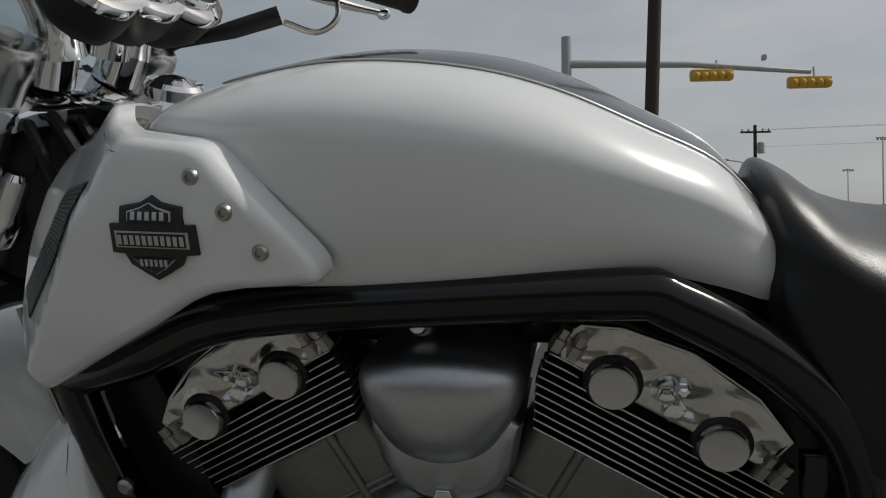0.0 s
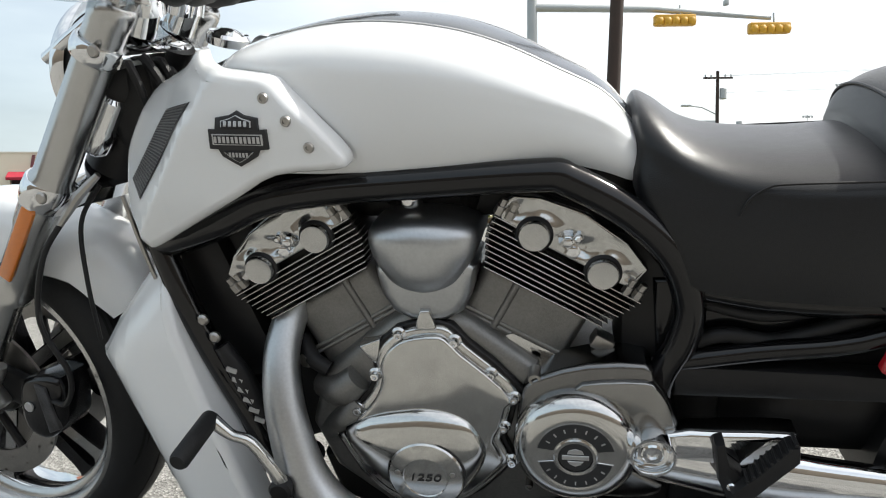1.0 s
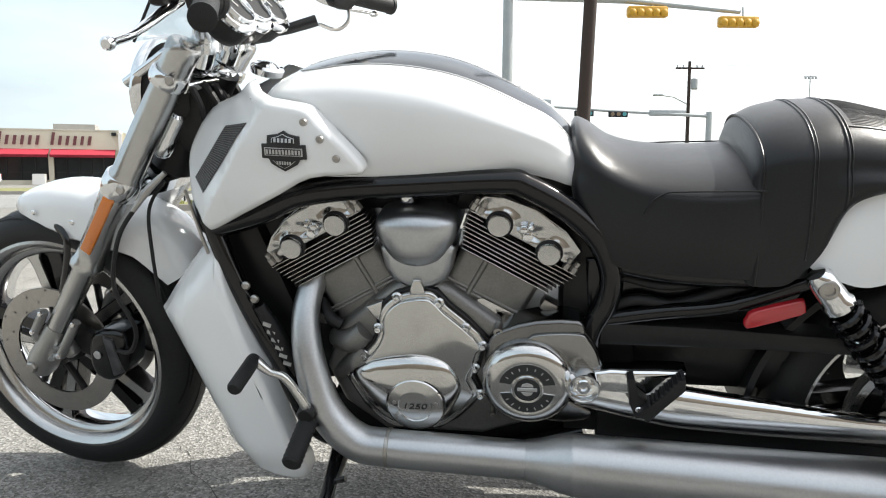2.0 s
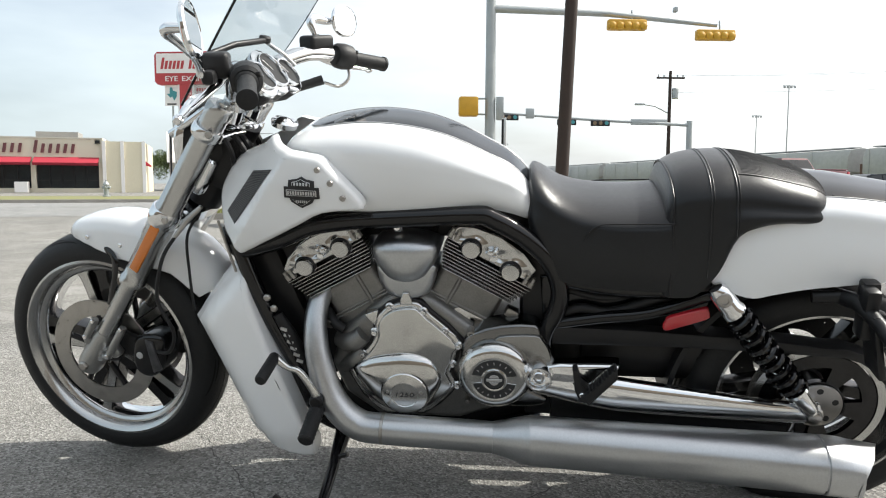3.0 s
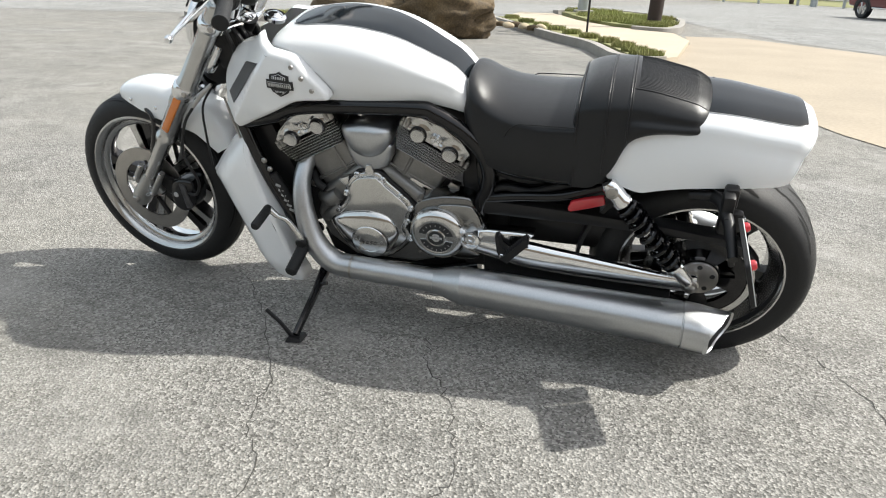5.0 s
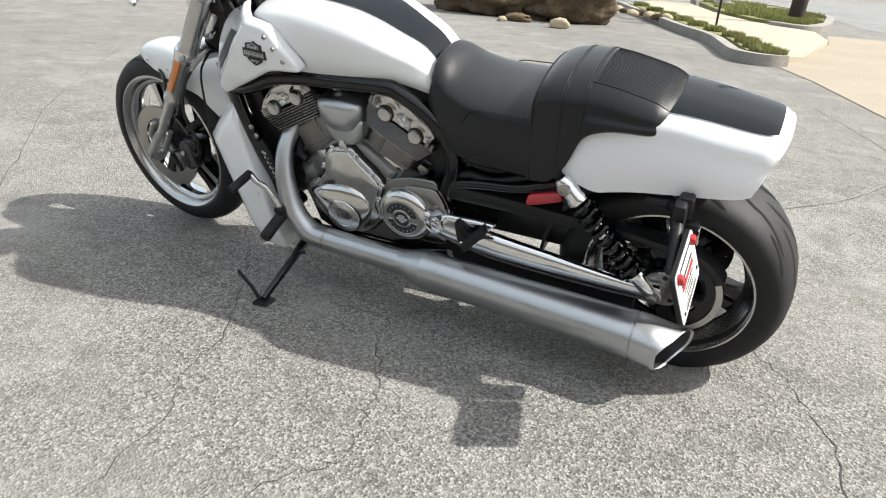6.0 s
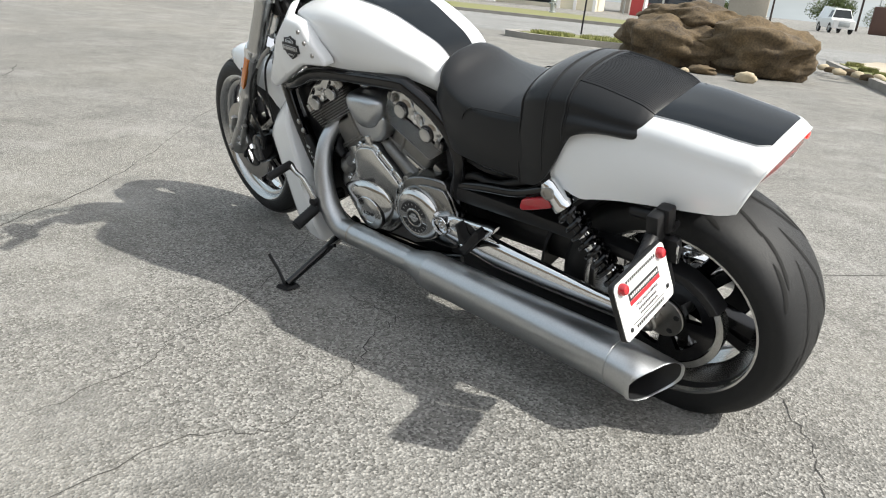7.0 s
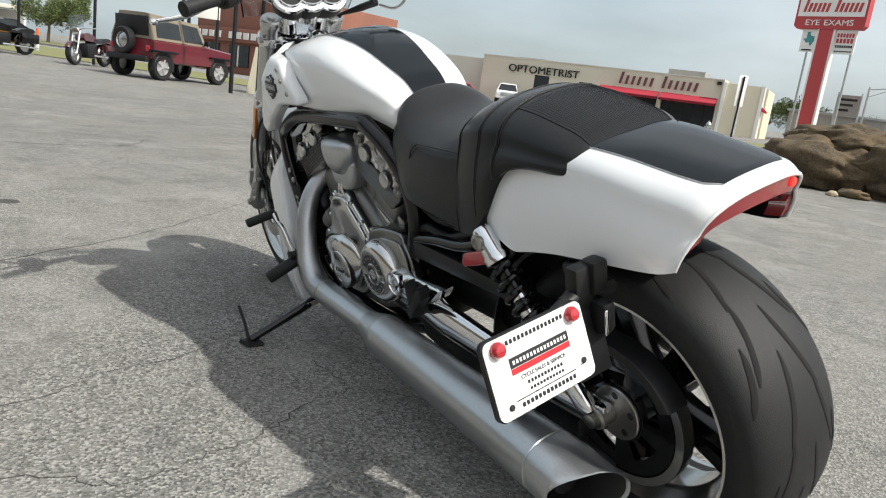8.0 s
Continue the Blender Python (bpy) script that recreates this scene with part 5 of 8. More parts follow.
part("coolant_pipe", tube(B(), [V(-0.20, -0.12, 0.37), V(-0.165, -0.14, 0.40), V(-0.14, -0.14, 0.43)], (0.020, 0.022, 0.018), 16, smooth=4), CAST, eng, "grey coolant elbow")
part("coolant_hose", tube(B(), [V(-0.235, -0.10, 0.51), V(-0.215, -0.125, 0.49), V(-0.19, -0.13, 0.475)], 0.012, 12, smooth=4), PLAST, eng, "")
part("hose_nut", disc(B(), V(-0.222, -0.115, 0.487), V(-0.3, -1, 0), 0.012, 0.018, 0.003, 6), STEEL, eng, "brass-grey nut")
part("sensor_block", box(B(), V(0.207, -0.105, 0.520), (0.030, 0.03, 0.022), 0.004, Matrix.Rotation(radians(30), 4, "Y")), STEEL, eng, "pale sensor housing")
part("sensor_plug", box(B(), V(0.222, -0.108, 0.498), (0.014, 0.02, 0.035), 0.003), WHITEP, eng, "white sensor plug")

# sprocket cover
DC = V(0.171, 0, 0.393)
sp = part("sprocket_housing", dome(B(), [(0.100, 0.470), (0.126, 0.494), (0.186, 0.513), (0.262, 0.516), (0.274, 0.493), (0.290, 0.470), (0.303, 0.438), (0.305, 0.420), (0.257, 0.409), (0.245, 0.391), (0.240, 0.360), (0.263, 0.342), (0.290, 0.326), (0.286, 0.306), (0.243, 0.296), (0.188, 0.300), (0.12, 0.32), (0.088, 0.39)], -0.164, 0.06, 0.010, 3, 2), PEWTER, eng, "dark pewter sprocket housing")
part("housing_shield", dome(B(), [(0.170, 0.480), (0.205, 0.492), (0.262, 0.494), (0.276, 0.486), (0.291, 0.462), (0.300, 0.436), (0.299, 0.425), (0.262, 0.416), (0.232, 0.44)], -0.172, 0.012, 0.004, 3, 2), SHIELD, sp, "grey metal shield behind the round cover")
part("sprocket_cover", lathe(B(), V(DC.x, -0.162, DC.z), YL, [(0.085, -0.01), (0.086, 0.010), (0.083, 0.022), (0.076, 0.031), (0.066, 0.0365), (0.055, 0.0385), (0.0525, 0.0375), (0.030, 0.0372), (0.0, 0.0372)], 64), POLISH, sp, "round polished cover")
for s, r0, r1 in ((1, 0.0305, 0.0525), (-1, 0.0305, 0.0500)):
    pts = []
    for k in range(17):
        a = radians(s * (13 + 154 * k / 16))
        pts.append((DC.x + r1 * math.cos(a), DC.z + r1 * math.sin(a)))
    for k in range(16, -1, -1):
        a = radians(s * (17 + 146 * k / 16))
        pts.append((DC.x + r0 * math.cos(a), DC.z + r0 * math.sin(a)))
    part("recess_rim", dome(B(), inset([Vector(q) for q in pts], -0.0022), -0.2000, 0.003, 0.0012, 1), POLISH, sp, "bright rim round the recess")
    fld = part("cover_recess", dome(B(), pts, -0.2004, 0.003, 0.0005, 1), PEWTD, sp, "dark curved recess with pale marks")
    for k in range(7):
        a = radians(s * (32 + 116 * k / 6))
        part("recess_mark", box(B(), V(DC.x + 0.043 * math.cos(a), -0.2008, DC.z + 0.043 * math.sin(a)), (0.0018, 0.0010, 0.0055), 0, Matrix.Rotation(-a + math.pi / 2, 4, "Y")), SILVERP, fld)
part("cover_ring", lathe(B(), V(DC.x, -0.1985, DC.z), YL, [(0.0295, 0), (0.0295, 0.003), (0.0275, 0.0045), (0.0235, 0.004), (0.0225, 0.0)], 40), POLISH, sp, "")
part("cover_emblem", disc(B(), V(DC.x, -0.1985, DC.z), YL, 0.0225, 0.0022, 0.0008, 32), PEWTD, sp, "dark round emblem field")
for q in ([(-0.018, -0.0035), (0.018, -0.0035), (0.018, 0.0035), (-0.018, 0.0035)], [(-0.011, 0.0055), (0.011, 0.0055), (0.009, 0.011), (0, 0.014), (-0.009, 0.011)], [(-0.011, -0.0055), (0.011, -0.0055), (0.007, -0.011), (0, -0.014), (-0.007, -0.011)]):
    part("emblem_bar", dome(B(), [(DC.x + x, DC.z + z) for x, z in q], -0.2025, 0.003, 0.0006, 1), SILVERP, sp)

# -- exhaust, left and right --
for sgn in (-1, 1):
    ex = sub("exhaust", bike, "satin silver exhaust with slash-cut muffler")
    pts = [V(-0.236, sgn * 0.060, 0.580), V(-0.244, sgn * 0.098, 0.560), V(-0.253, sgn * 0.146, 0.508), V(-0.243, sgn * 0.185, 0.43), V(-0.212, sgn * 0.213, 0.335), V(-0.155, sgn * 0.225, 0.276), V(-0.085, sgn * 0.227, 0.265), V(0.05, sgn * 0.229, 0.262), V(0.170, sgn * 0.231, 0.259)]
    part("header_pipe", tube(B(), pts, (0.0235, 0.0245, 0.0265, 0.030, 0.0345, 0.0365, 0.0365, 0.0365, 0.0365), 26, smooth=7), BRUSH, ex, "satin silver header pipe")
    part("pipe_joint", lathe(B(), V(-0.094, sgn * 0.227, 0.266), V(1, 0, -0.03), [(0.0365, 0), (0.0375, 0.001), (0.0375, 0.007), (0.0365, 0.008)], 30), STEEL, ex, "")
    rings = []
    M0, M1 = V(0.170, sgn * 0.231, 0.259), V(0.970, sgn * 0.262, 0.249)
    for f, rz, ry in ((0.0, 0.0365, 0.0365), (0.03, 0.041, 0.041), (0.075, 0.052, 0.050), (0.10, 0.0555, 0.053), (0.104, 0.057, 0.0545), (0.11, 0.0565, 0.054), (0.4, 0.0570, 0.057), (0.7, 0.0570, 0.061), (0.875, 0.0565, 0.0645), (0.877, 0.0545, 0.0625), (0.880, 0.0545, 0.0625), (0.882, 0.0570, 0.0652), (0.93, 0.0560, 0.0665), (0.965, 0.0530, 0.0675), (1.0, 0.0475, 0.0685)):
        c = M0.lerp(M1, f) - V(0, 0, 0.010 * max(0.0, (f - 0.90) / 0.10) ** 1.5)
        ring = []
        for k in range(40):
            a = 2 * math.pi * k / 40
            ca, sa = math.cos(a), math.sin(a)
            e = 0.94 - 0.20 * max(0.0, f - 0.3)
            x = c.x
            if f == 1.0:
                x += 0.006 * sa - 0.038 * ca * sgn
            ring.append(V(x, c.y + ry * math.copysign(abs(ca) ** e, ca), c.z + rz * math.copysign(abs(sa) ** e, sa)))
        rings.append(ring)
    bm = loft(B(), rings, caps=False)
    lip = rings[-1]
    cc = sum(lip, V(0, 0, 0)) / len(lip)
    inner = [[cc + (p - cc) * s + V(dx, 0, 0) for p in lip] for s, dx in ((1.0, 0.0), (0.975, 0.003), (0.95, 0.0), (0.94, -0.004))]
    loft(bm, inner, caps=False)
    part("muffler", bm, BRUSH, ex, "satin silver muffler", sharp=50)
    dark = [[cc + (p - cc) * s + V(dx, 0, 0) for p in lip] for s, dx in ((0.938, -0.003), (0.85, -0.05), (0.74, -0.12))]
    bm = loft(B(), dark, caps=False)
    bm.faces.new([bm.verts.new(p) for p in dark[-1]])
    part("muffler_bore", bm, BLACKP, ex, "black bore inside the muffler")
    part("bore_tube", tube(B(), [cc + V(-0.10, 0, 0), cc + V(-0.05, 0, 0)], 0.028, 20, caps=True), SATIN, ex, "")

# -- swing arm, shocks, belt guard --
arm = sub("swing_arm", bike, "chrome swing arm")
for sgn in (-1, 1):
    pts = [V(0.262, sgn * 0.165, 0.380), V(0.36, sgn * 0.165, 0.362), V(0.45, sgn * 0.163, 0.345), V(0.60, sgn * 0.158, 0.328), V(0.75, sgn * 0.152, 0.312), V(0.872, sgn * 0.146, 0.302)]
    part("arm_tube", tube(B(), pts, (0.036, 0.042, 0.044, 0.039, 0.031, 0.026), 22, smooth=5, flat=0.6), CHROME, arm, "chrome arm tube")
    part("arm_fairing", dome(B(), [(0.29, 0.424), (0.36, 0.430), (0.438, 0.432), (0.450, 0.424), (0.409, 0.384), (0.348, 0.370), (0.30, 0.372)], -0.186, 0.04, 0.010, 3, 2) if sgn < 0 else mirrored(dome(B(), [(0.29, 0.424), (0.36, 0.430), (0.438, 0.432), (0.450, 0.424), (0.409, 0.384), (0.348, 0.370), (0.30, 0.372)], -0.186, 0.04, 0.010, 3, 2)), CHROME, arm, "chrome upper fairing")
    part("pivot_cover", lathe(B(), V(0.272, sgn * 0.178, 0.398), V(0, sgn, 0), [(0.031, -0.03), (0.031, 0.020), (0.0295, 0.0235), (0.0265, 0.0235), (0.0245, 0.018), (0.0235, 0.004), (0.0150, 0.003), (0.0150, 0.014), (0.0125, 0.016), (0.0080, 0.016), (0.0070, 0.011), (0, 0.011)], 32), CHROME, arm, "round chrome pivot")
    part("axle_nut", lathe(B(), V(0.888, sgn * 0.146, 0.300), V(0, sgn, 0), [(0.024, -0.03), (0.024, 0.006), (0.020, 0.010), (0.015, 0.010), (0.015, 0.022), (0.012, 0.024), (0, 0.024)], 12), STEEL, arm, "steel axle nut")
    part("axle_block", box(B(), V(0.872, sgn * 0.135, 0.302), (0.07, 0.03, 0.055), 0.01), CHROME, arm)
    sh = sub("shock_absorber", bike, "black coil shock with chrome ends")
    S0, S1 = V(0.650, sgn * 0.188, 0.612), V(0.880, sgn * 0.160, 0.318)
    d = (S1 - S0).normalized()
    Ls = (S1 - S0).length
    bm = lathe(B(), S0 - d * 0.004, d, [(0, -0.024), (0.015, -0.022), (0.022, -0.012), (0.023, 0.036), (0.027, 0.042), (0.027, 0.054), (0.014, 0.06), (0, 0.06)], 24)
    part("upper_eye", bm, CHROME, sh, "chrome upper mount")
    part("eye_bolt", lathe(B(), S0 + V(0, sgn * 0.012, 0), V(0, sgn, 0), [(0.016, 0), (0.016, 0.013), (0.013, 0.015), (0.009, 0.015), (0.008, 0.011), (0, 0.011)], 20), STEEL, sh, "steel bolt")
    part("damper", tube(B(), [S0 + d * 0.055, S1 - d * 0.06], 0.016, 18), BLACK, sh, "black damper body")
    for k in range(4):
        part("damper_band", lathe(B(), S0 + d * (0.12 + 0.035 * k), d, [(0.016, 0), (0.0185, 0.002), (0.0185, 0.012), (0.016, 0.014)], 18), CHROME, sh)
    u = d.cross(V(0, 1, 0)).normalized()
    w = d.cross(u)
    turns = 9
    pts = [S0 + d * (0.062 + (Ls - 0.135) * k / (turns * 14)) + 0.026 * (math.cos(2 * math.pi * k / 14) * u + math.sin(2 * math.pi * k / 14) * w) for k in range(turns * 14 + 1)]
    part("spring", tube(B(), pts, 0.0068, 8), BLACK, sh, "gloss black coil spring")
    bm = lathe(B(), S1 - d * 0.075, d, [(0, 0), (0.027, 0.0), (0.028, 0.008), (0.020, 0.014), (0.019, 0.066), (0.014, 0.078), (0, 0.08)], 24)
    part("lower_eye", bm, CHROME, sh, "chrome lower mount")
GU2 = [(0.30, 0.508), (0.50, 0.503), (0.70, 0.492), (0.82, 0.482)] + [(0.908 + 0.168 * math.cos(radians(a)), 0.305 + 0.168 * math.sin(radians(a))) for a in (95, 80, 65, 50, 38, 30)] + [(0.908 + 0.145 * math.cos(radians(a)), 0.305 + 0.145 * math.sin(radians(a))) for a in (30, 38, 50, 65, 80, 95)] + [(0.80, 0.455), (0.60, 0.462), (0.30, 0.462)]
# lower guard added as dark filler: hides sunlit ground between swing arm and muffler
part("lower_belt_guard", dome(B(), [(0.30, 0.335), (0.45, 0.302), (0.78, 0.272), (0.84, 0.268), (0.84, 0.225), (0.45, 0.215), (0.30, 0.25)], -0.150, 0.03, 0.005, 2), SATIN, bike, "satin black lower belt guard, added to darken the gap below the arm")
part("belt_guard", dome(B(), GU2, -0.150, 0.05, 0.006, 2), SATIN, bike, "satin black belt guard")
part("drive_belt", tube(B(), [V(0.20, -0.125, 0.335), V(0.60, -0.115, 0.255), V(0.90, -0.105, 0.176)], 0.006, 8, flat=2.0), RUBBER, bike, "black drive belt")
part("inner_guard", box(B(), V(0.52, 0.0, 0.40), (0.34, 0.20, 0.12), 0.03), SATIN, bike, "black inner guard ahead of the rear wheel")
part("lower_guard", dome(B(), [(0.24, 0.350), (0.60, 0.318), (0.80, 0.286), (0.80, 0.250), (0.24, 0.262)], -0.132, 0.010, 0.003, 2), SATIN, bike, "satin black plate below the swing arm")
# bay fillers: plain boxes added to stop bright ground showing through the engine
part("bay_filler", box(B(), V(-0.315, 0, 0.50), (0.14, 0.14, 0.42), 0.03, Matrix.Rotation(radians(-18), 4, "Y")), SATIN, bike, "black filler box behind the radiator, added to darken the gap")
part("bay_filler", box(B(), V(0.300, 0, 0.51), (0.15, 0.22, 0.42), 0.03), SATIN, bike, "black filler box behind the rear cylinder, added to darken the gap")
part("oil_pan", dome(B(), [(-0.23, 0.30), (0.28, 0.30), (0.26, 0.235), (0.20, 0.205), (-0.16, 0.200), (-0.21, 0.225)], -0.105, 0.21, 0.012, 3), SATIN, bike, "black oil pan under the engine")
part("wire_tray", box(B(), V(-0.02, 0, 0.730), (0.54, 0.17, 0.075), 0.02), SATIN, bike, "black wiring tray under the tank")
# one more added box that keeps the front of the bay dark
part("bay_filler", box(B(), V(-0.355, 0, 0.55), (0.09, 0.20, 0.24), 0.02, Matrix.Rotation(radians(-18), 4, "Y")), SATIN, bike, "black filler box behind the steering head, added to darken the gap")
part("side_reflector", dome(B(), [(x - 0.013, z + 0.009) for x, z in ((0.551, 0.517), (0.556, 0.532), (0.566, 0.543), (0.634, 0.565), (0.644, 0.562), (0.648, 0.548), (0.640, 0.537), (0.568, 0.511), (0.556, 0.510))], -0.176, 0.012, 0.005, 3, 2), REDL, bike, "long red side reflector")

# -- pegs, shift lever, side stand --
def peg(p0, p1, r, name, label):
    bm = B()
    d = (p1 - p0).normalized()
    L = (p1 - p0).length
    lathe(bm, p0, d, [(0, 0), (r * 0.7, 0)] + [(r * (0.92 + 0.10 * (i % 2)), 0.006 + (L - 0.014) * i / 16) for i in range(17)] + [(r, L - 0.004), (r * 0.8, L), (0, L)], 18)
    return part(name, bm, RUBBER, bike, label)


for sgn in (-1, 1):
    peg(V(-0.238, sgn * 0.235, 0.330), V(-0.244, sgn * 0.335, 0.300), 0.0185, "foot_peg", "black rubber foot peg")
    part("peg_mount", tube(B(), [V(-0.23, sgn * 0.14, 0.335), V(-0.235, sgn * 0.20, 0.338), V(-0.238, sgn * 0.24, 0.331)], (0.02, 0.022, 0.018), 14), BLACK, bike, "black peg mount")
    bm = dome(B(), [(0.346, 0.432), (0.357, 0.436), (0.366, 0.402), (0.384, 0.386), (0.390, 0.360), (0.380, 0.350), (0.364, 0.352), (0.352, 0.380)], -0.216, 0.028, 0.005, 2)
    peg2 = part("passenger_peg", bm if sgn < 0 else mirrored(bm), PLAST, bike, "black folded passenger peg")
    bm = dome(B(), [(0.366, 0.372), (0.392, 0.398), (0.432, 0.446), (0.441, 0.446), (0.443, 0.424), (0.410, 0.386), (0.384, 0.354)], -0.232, 0.028, 0.004, 2)
    part("peg_blade", bm if sgn < 0 else mirrored(bm), PLAST, peg2, "toothed black peg blade")
    for k in range(9):
        p = V(0.384, sgn * 0.218, 0.392).lerp(V(0.436, sgn * 0.218, 0.450), k / 8)
        part("peg_tooth", box(B(), p, (0.0042, 0.027, 0.0042), 0.0006, Matrix.Rotation(radians(-3), 4, "Y"), 1), PLAST, peg2)
    part("peg_bolt", disc(B(), V(0.368, sgn * 0.212, 0.374), V(0, sgn, 0), 0.0065, 0.010, 0.002, 12), CHROME, bike, "chrome bolt")
sl = sub("shift_lever", bike, "polished shift lever with rubber peg")
part("lever_arm", tube(B(), [V(-0.238, -0.245, 0.352), V(-0.240, -0.25, 0.375), V(-0.268, -0.252, 0.428), V(-0.296, -0.252, 0.440), V(-0.322, -0.25, 0.462)], (0.013, 0.009, 0.008, 0.008, 0.011), 12, smooth=5), POLISH, sl, "polished arm")
bm = lathe(B(), V(-0.324, -0.245, 0.462), V(-0.05, -1, -0.1), [(0, 0), (0.012, 0), (0.0135, 0.004), (0.0135, 0.085), (0.011, 0.09), (0, 0.09)], 16)
part("shift_peg", bm, RUBBER, sl, "black rubber peg")
part("lever_pivot", disc(B(), V(-0.237, -0.235, 0.350), YL, 0.017, 0.025, 0.004, 20), SATIN, sl, "")
foot = INV @ V(-0.073, 0.694, 0.012)
tip = INV @ V(-0.160, 0.700, 0.090)
piv = V(-0.212, -0.115, 0.225)
st = sub("side_stand", bike, "black folded-out side stand with foot")
part("stand_leg", tube(B(), [piv, piv.lerp(foot, 0.5) + V(0.004, 0, 0), foot + V(0, 0, 0.004)], (0.017, 0.013, 0.011), 12), BLACK, st, "black leg")
bm = B()
lowf = [INV @ V(*p) for p in ((-0.098, 0.668, 0.003), (-0.052, 0.672, 0.003), (-0.045, 0.722, 0.003), (-0.090, 0.726, 0.003))]
upf = [INV @ V(*p) for p in ((-0.094, 0.672, 0.014), (-0.056, 0.676, 0.014), (-0.050, 0.718, 0.014), (-0.086, 0.722, 0.014))]
loft(bm, [lowf, upf])
part("stand_foot", bm, SATIN, st, "flat foot on the asphalt")
part("stand_tab", tube(B(), [INV @ V(-0.085, 0.694, 0.012), tip.lerp(foot, 0.5), tip], (0.009, 0.008, 0.008), 10, flat=0.6), SATIN, st, "curved kick tab")
part("stand_stop", tube(B(), [piv.lerp(foot, 0.42), piv.lerp(foot, 0.42) + V(0.035, 0, 0.012)], 0.006, 8), BLACK, st)
part("stand_spring", tube(B(), [piv + V(0.02, 0, -0.01), piv.lerp(foot, 0.4) + V(0.014, 0, 0)], 0.008, 10), STEEL, st)

# -- seat --
# x, crown, shoulder height, bottom, shoulder half-width, bottom half-width
SEAT = ((0.243, 0.836, 0.790, 0.745, 0.088, 0.110), (0.252, 0.844, 0.788, 0.720, 0.112, 0.130), (0.275, 0.832, 0.780, 0.670, 0.130, 0.148), (0.315, 0.803, 0.762, 0.628, 0.144, 0.160), (0.37, 0.786, 0.746, 0.617, 0.156, 0.168), (0.45, 0.780, 0.738, 0.613, 0.164, 0.173), (0.53, 0.784, 0.740, 0.610, 0.164, 0.173), (0.60, 0.792, 0.75, 0.610, 0.158, 0.168), (0.63, 0.792, 0.75, 0.612, 0.152, 0.164))


def pad_ring(r, e1=0.62, e2=0.9):
    x, zt, zs, zb, ws, wb = r
    h = []
    for k in range(7):
        f = k / 7
        h.append((wb + (ws - wb) * f + 0.010 * math.sin(math.pi * f), zb + (zs - zb) * f))
    for k in range(11):
        a = math.pi / 2 * k / 10
        h.append((ws * math.cos(a) ** e1, zs + (zt - zs) * math.sin(a) ** e2))
    return [V(x, -y, z) for y, z in h] + [V(x, y, z) for y, z in h[-2::-1]]


seat = sub("seat", bike, "black vinyl seat with raised pillion pad")
part("rider_pad", loft(B(), [pad_ring(r, 0.82, 1.0) for r in smooth_table(SEAT, 5)]), LEATHER, seat, "smooth black rider pad", sharp=55)
for sgn in (-1, 1):
    pts = [V(0.362, sgn * 0.163, 0.722), V(0.372, sgn * 0.162, 0.742), V(0.392, sgn * 0.161, 0.756), V(0.42, sgn * 0.1615, 0.760), V(0.55, sgn * 0.1625, 0.762)]
    part("seam", tube(B(), pts, 0.0016, 6, smooth=4), SATIN, seat, "stitched seam")
PIL = ((0.533, 0.800, 0.770, 0.602, 0.138, 0.168), (0.543, 0.834, 0.785, 0.6, 0.148, 0.175), (0.565, 0.853, 0.793, 0.6, 0.154, 0.178), (0.6, 0.864, 0.797, 0.61, 0.159, 0.181), (0.64, 0.869, 0.798, 0.66, 0.159, 0.179), (0.675, 0.869, 0.797, 0.735, 0.155, 0.168), (0.72, 0.864, 0.793, 0.758, 0.154, 0.163), (0.77, 0.852, 0.788, 0.763, 0.153, 0.157), (0.82, 0.838, 0.785, 0.758, 0.148, 0.146), (0.840, 0.829, 0.784, 0.756, 0.140, 0.137), (0.854, 0.822, 0.784, 0.756, 0.126, 0.122), (0.865, 0.814, 0.785, 0.758, 0.106, 0.100), (0.872, 0.805, 0.786, 0.762, 0.086, 0.080))
pr = smooth_table(PIL, 5)
part("pillion_pad", loft(B(), [pad_ring(r, 0.85, 1.0) for r in pr]), LEATHER, seat, "raised black pillion pad", sharp=60)
for xs, w in ((0.618, 0.0016), (0.668, 0.0022)):
    r = min(pr, key=lambda q: abs(q[0] - xs))
    part("piping", tube(B(), [p + V(0, 0, 0.0005) for p in pad_ring(r, 0.85, 1.0)][1:-1], w, 8), LEATHER, seat, "raised piping across the pad")
    part("stitching", tube(B(), [p + V(0.006, 0, 0.001) for p in pad_ring(r, 0.85, 1.0)][3:-3], 0.0012, 5), PLAST, seat, "fine stitching")


front = min(pr, key=lambda q: abs(q[0] - 0.545))
part("seam", tube(B(), [p + V(-0.002, 0, 0) for p in pad_ring(front, 0.85, 1.0)], 0.0026, 8), SATIN, seat, "dark crease before the pillion pad")


def on_pad(r, y0):
    """Height of the pillion pad at a distance from its middle."""
    h = pad_ring(r, 0.85, 1.0)
    half = h[:len(h) // 2 + 1]
    for p, q in zip(half, half[1:]):
        if p.y <= -abs(y0) <= q.y:
            return p.z + (q.z - p.z) * (-abs(y0) - p.y) / max(1e-6, q.y - p.y)
    return r[1]


for k in range(40):
    y0 = -0.098 + 0.196 * k / 39
    rows = [V(r[0], y0, on_pad(r, y0) + 0.0001) for r in pr if 0.678 < r[0] < 0.866]
    part("rib", tube(B(), rows, 0.0007, 4), LEATHER, seat)
for y0 in (-0.104, 0.104):
    rows = [V(r[0], y0 * (1 - 0.9 * max(0, r[0] - 0.84)), on_pad(r, y0) + 0.0002) for r in pr if 0.672 < r[0] < 0.870]
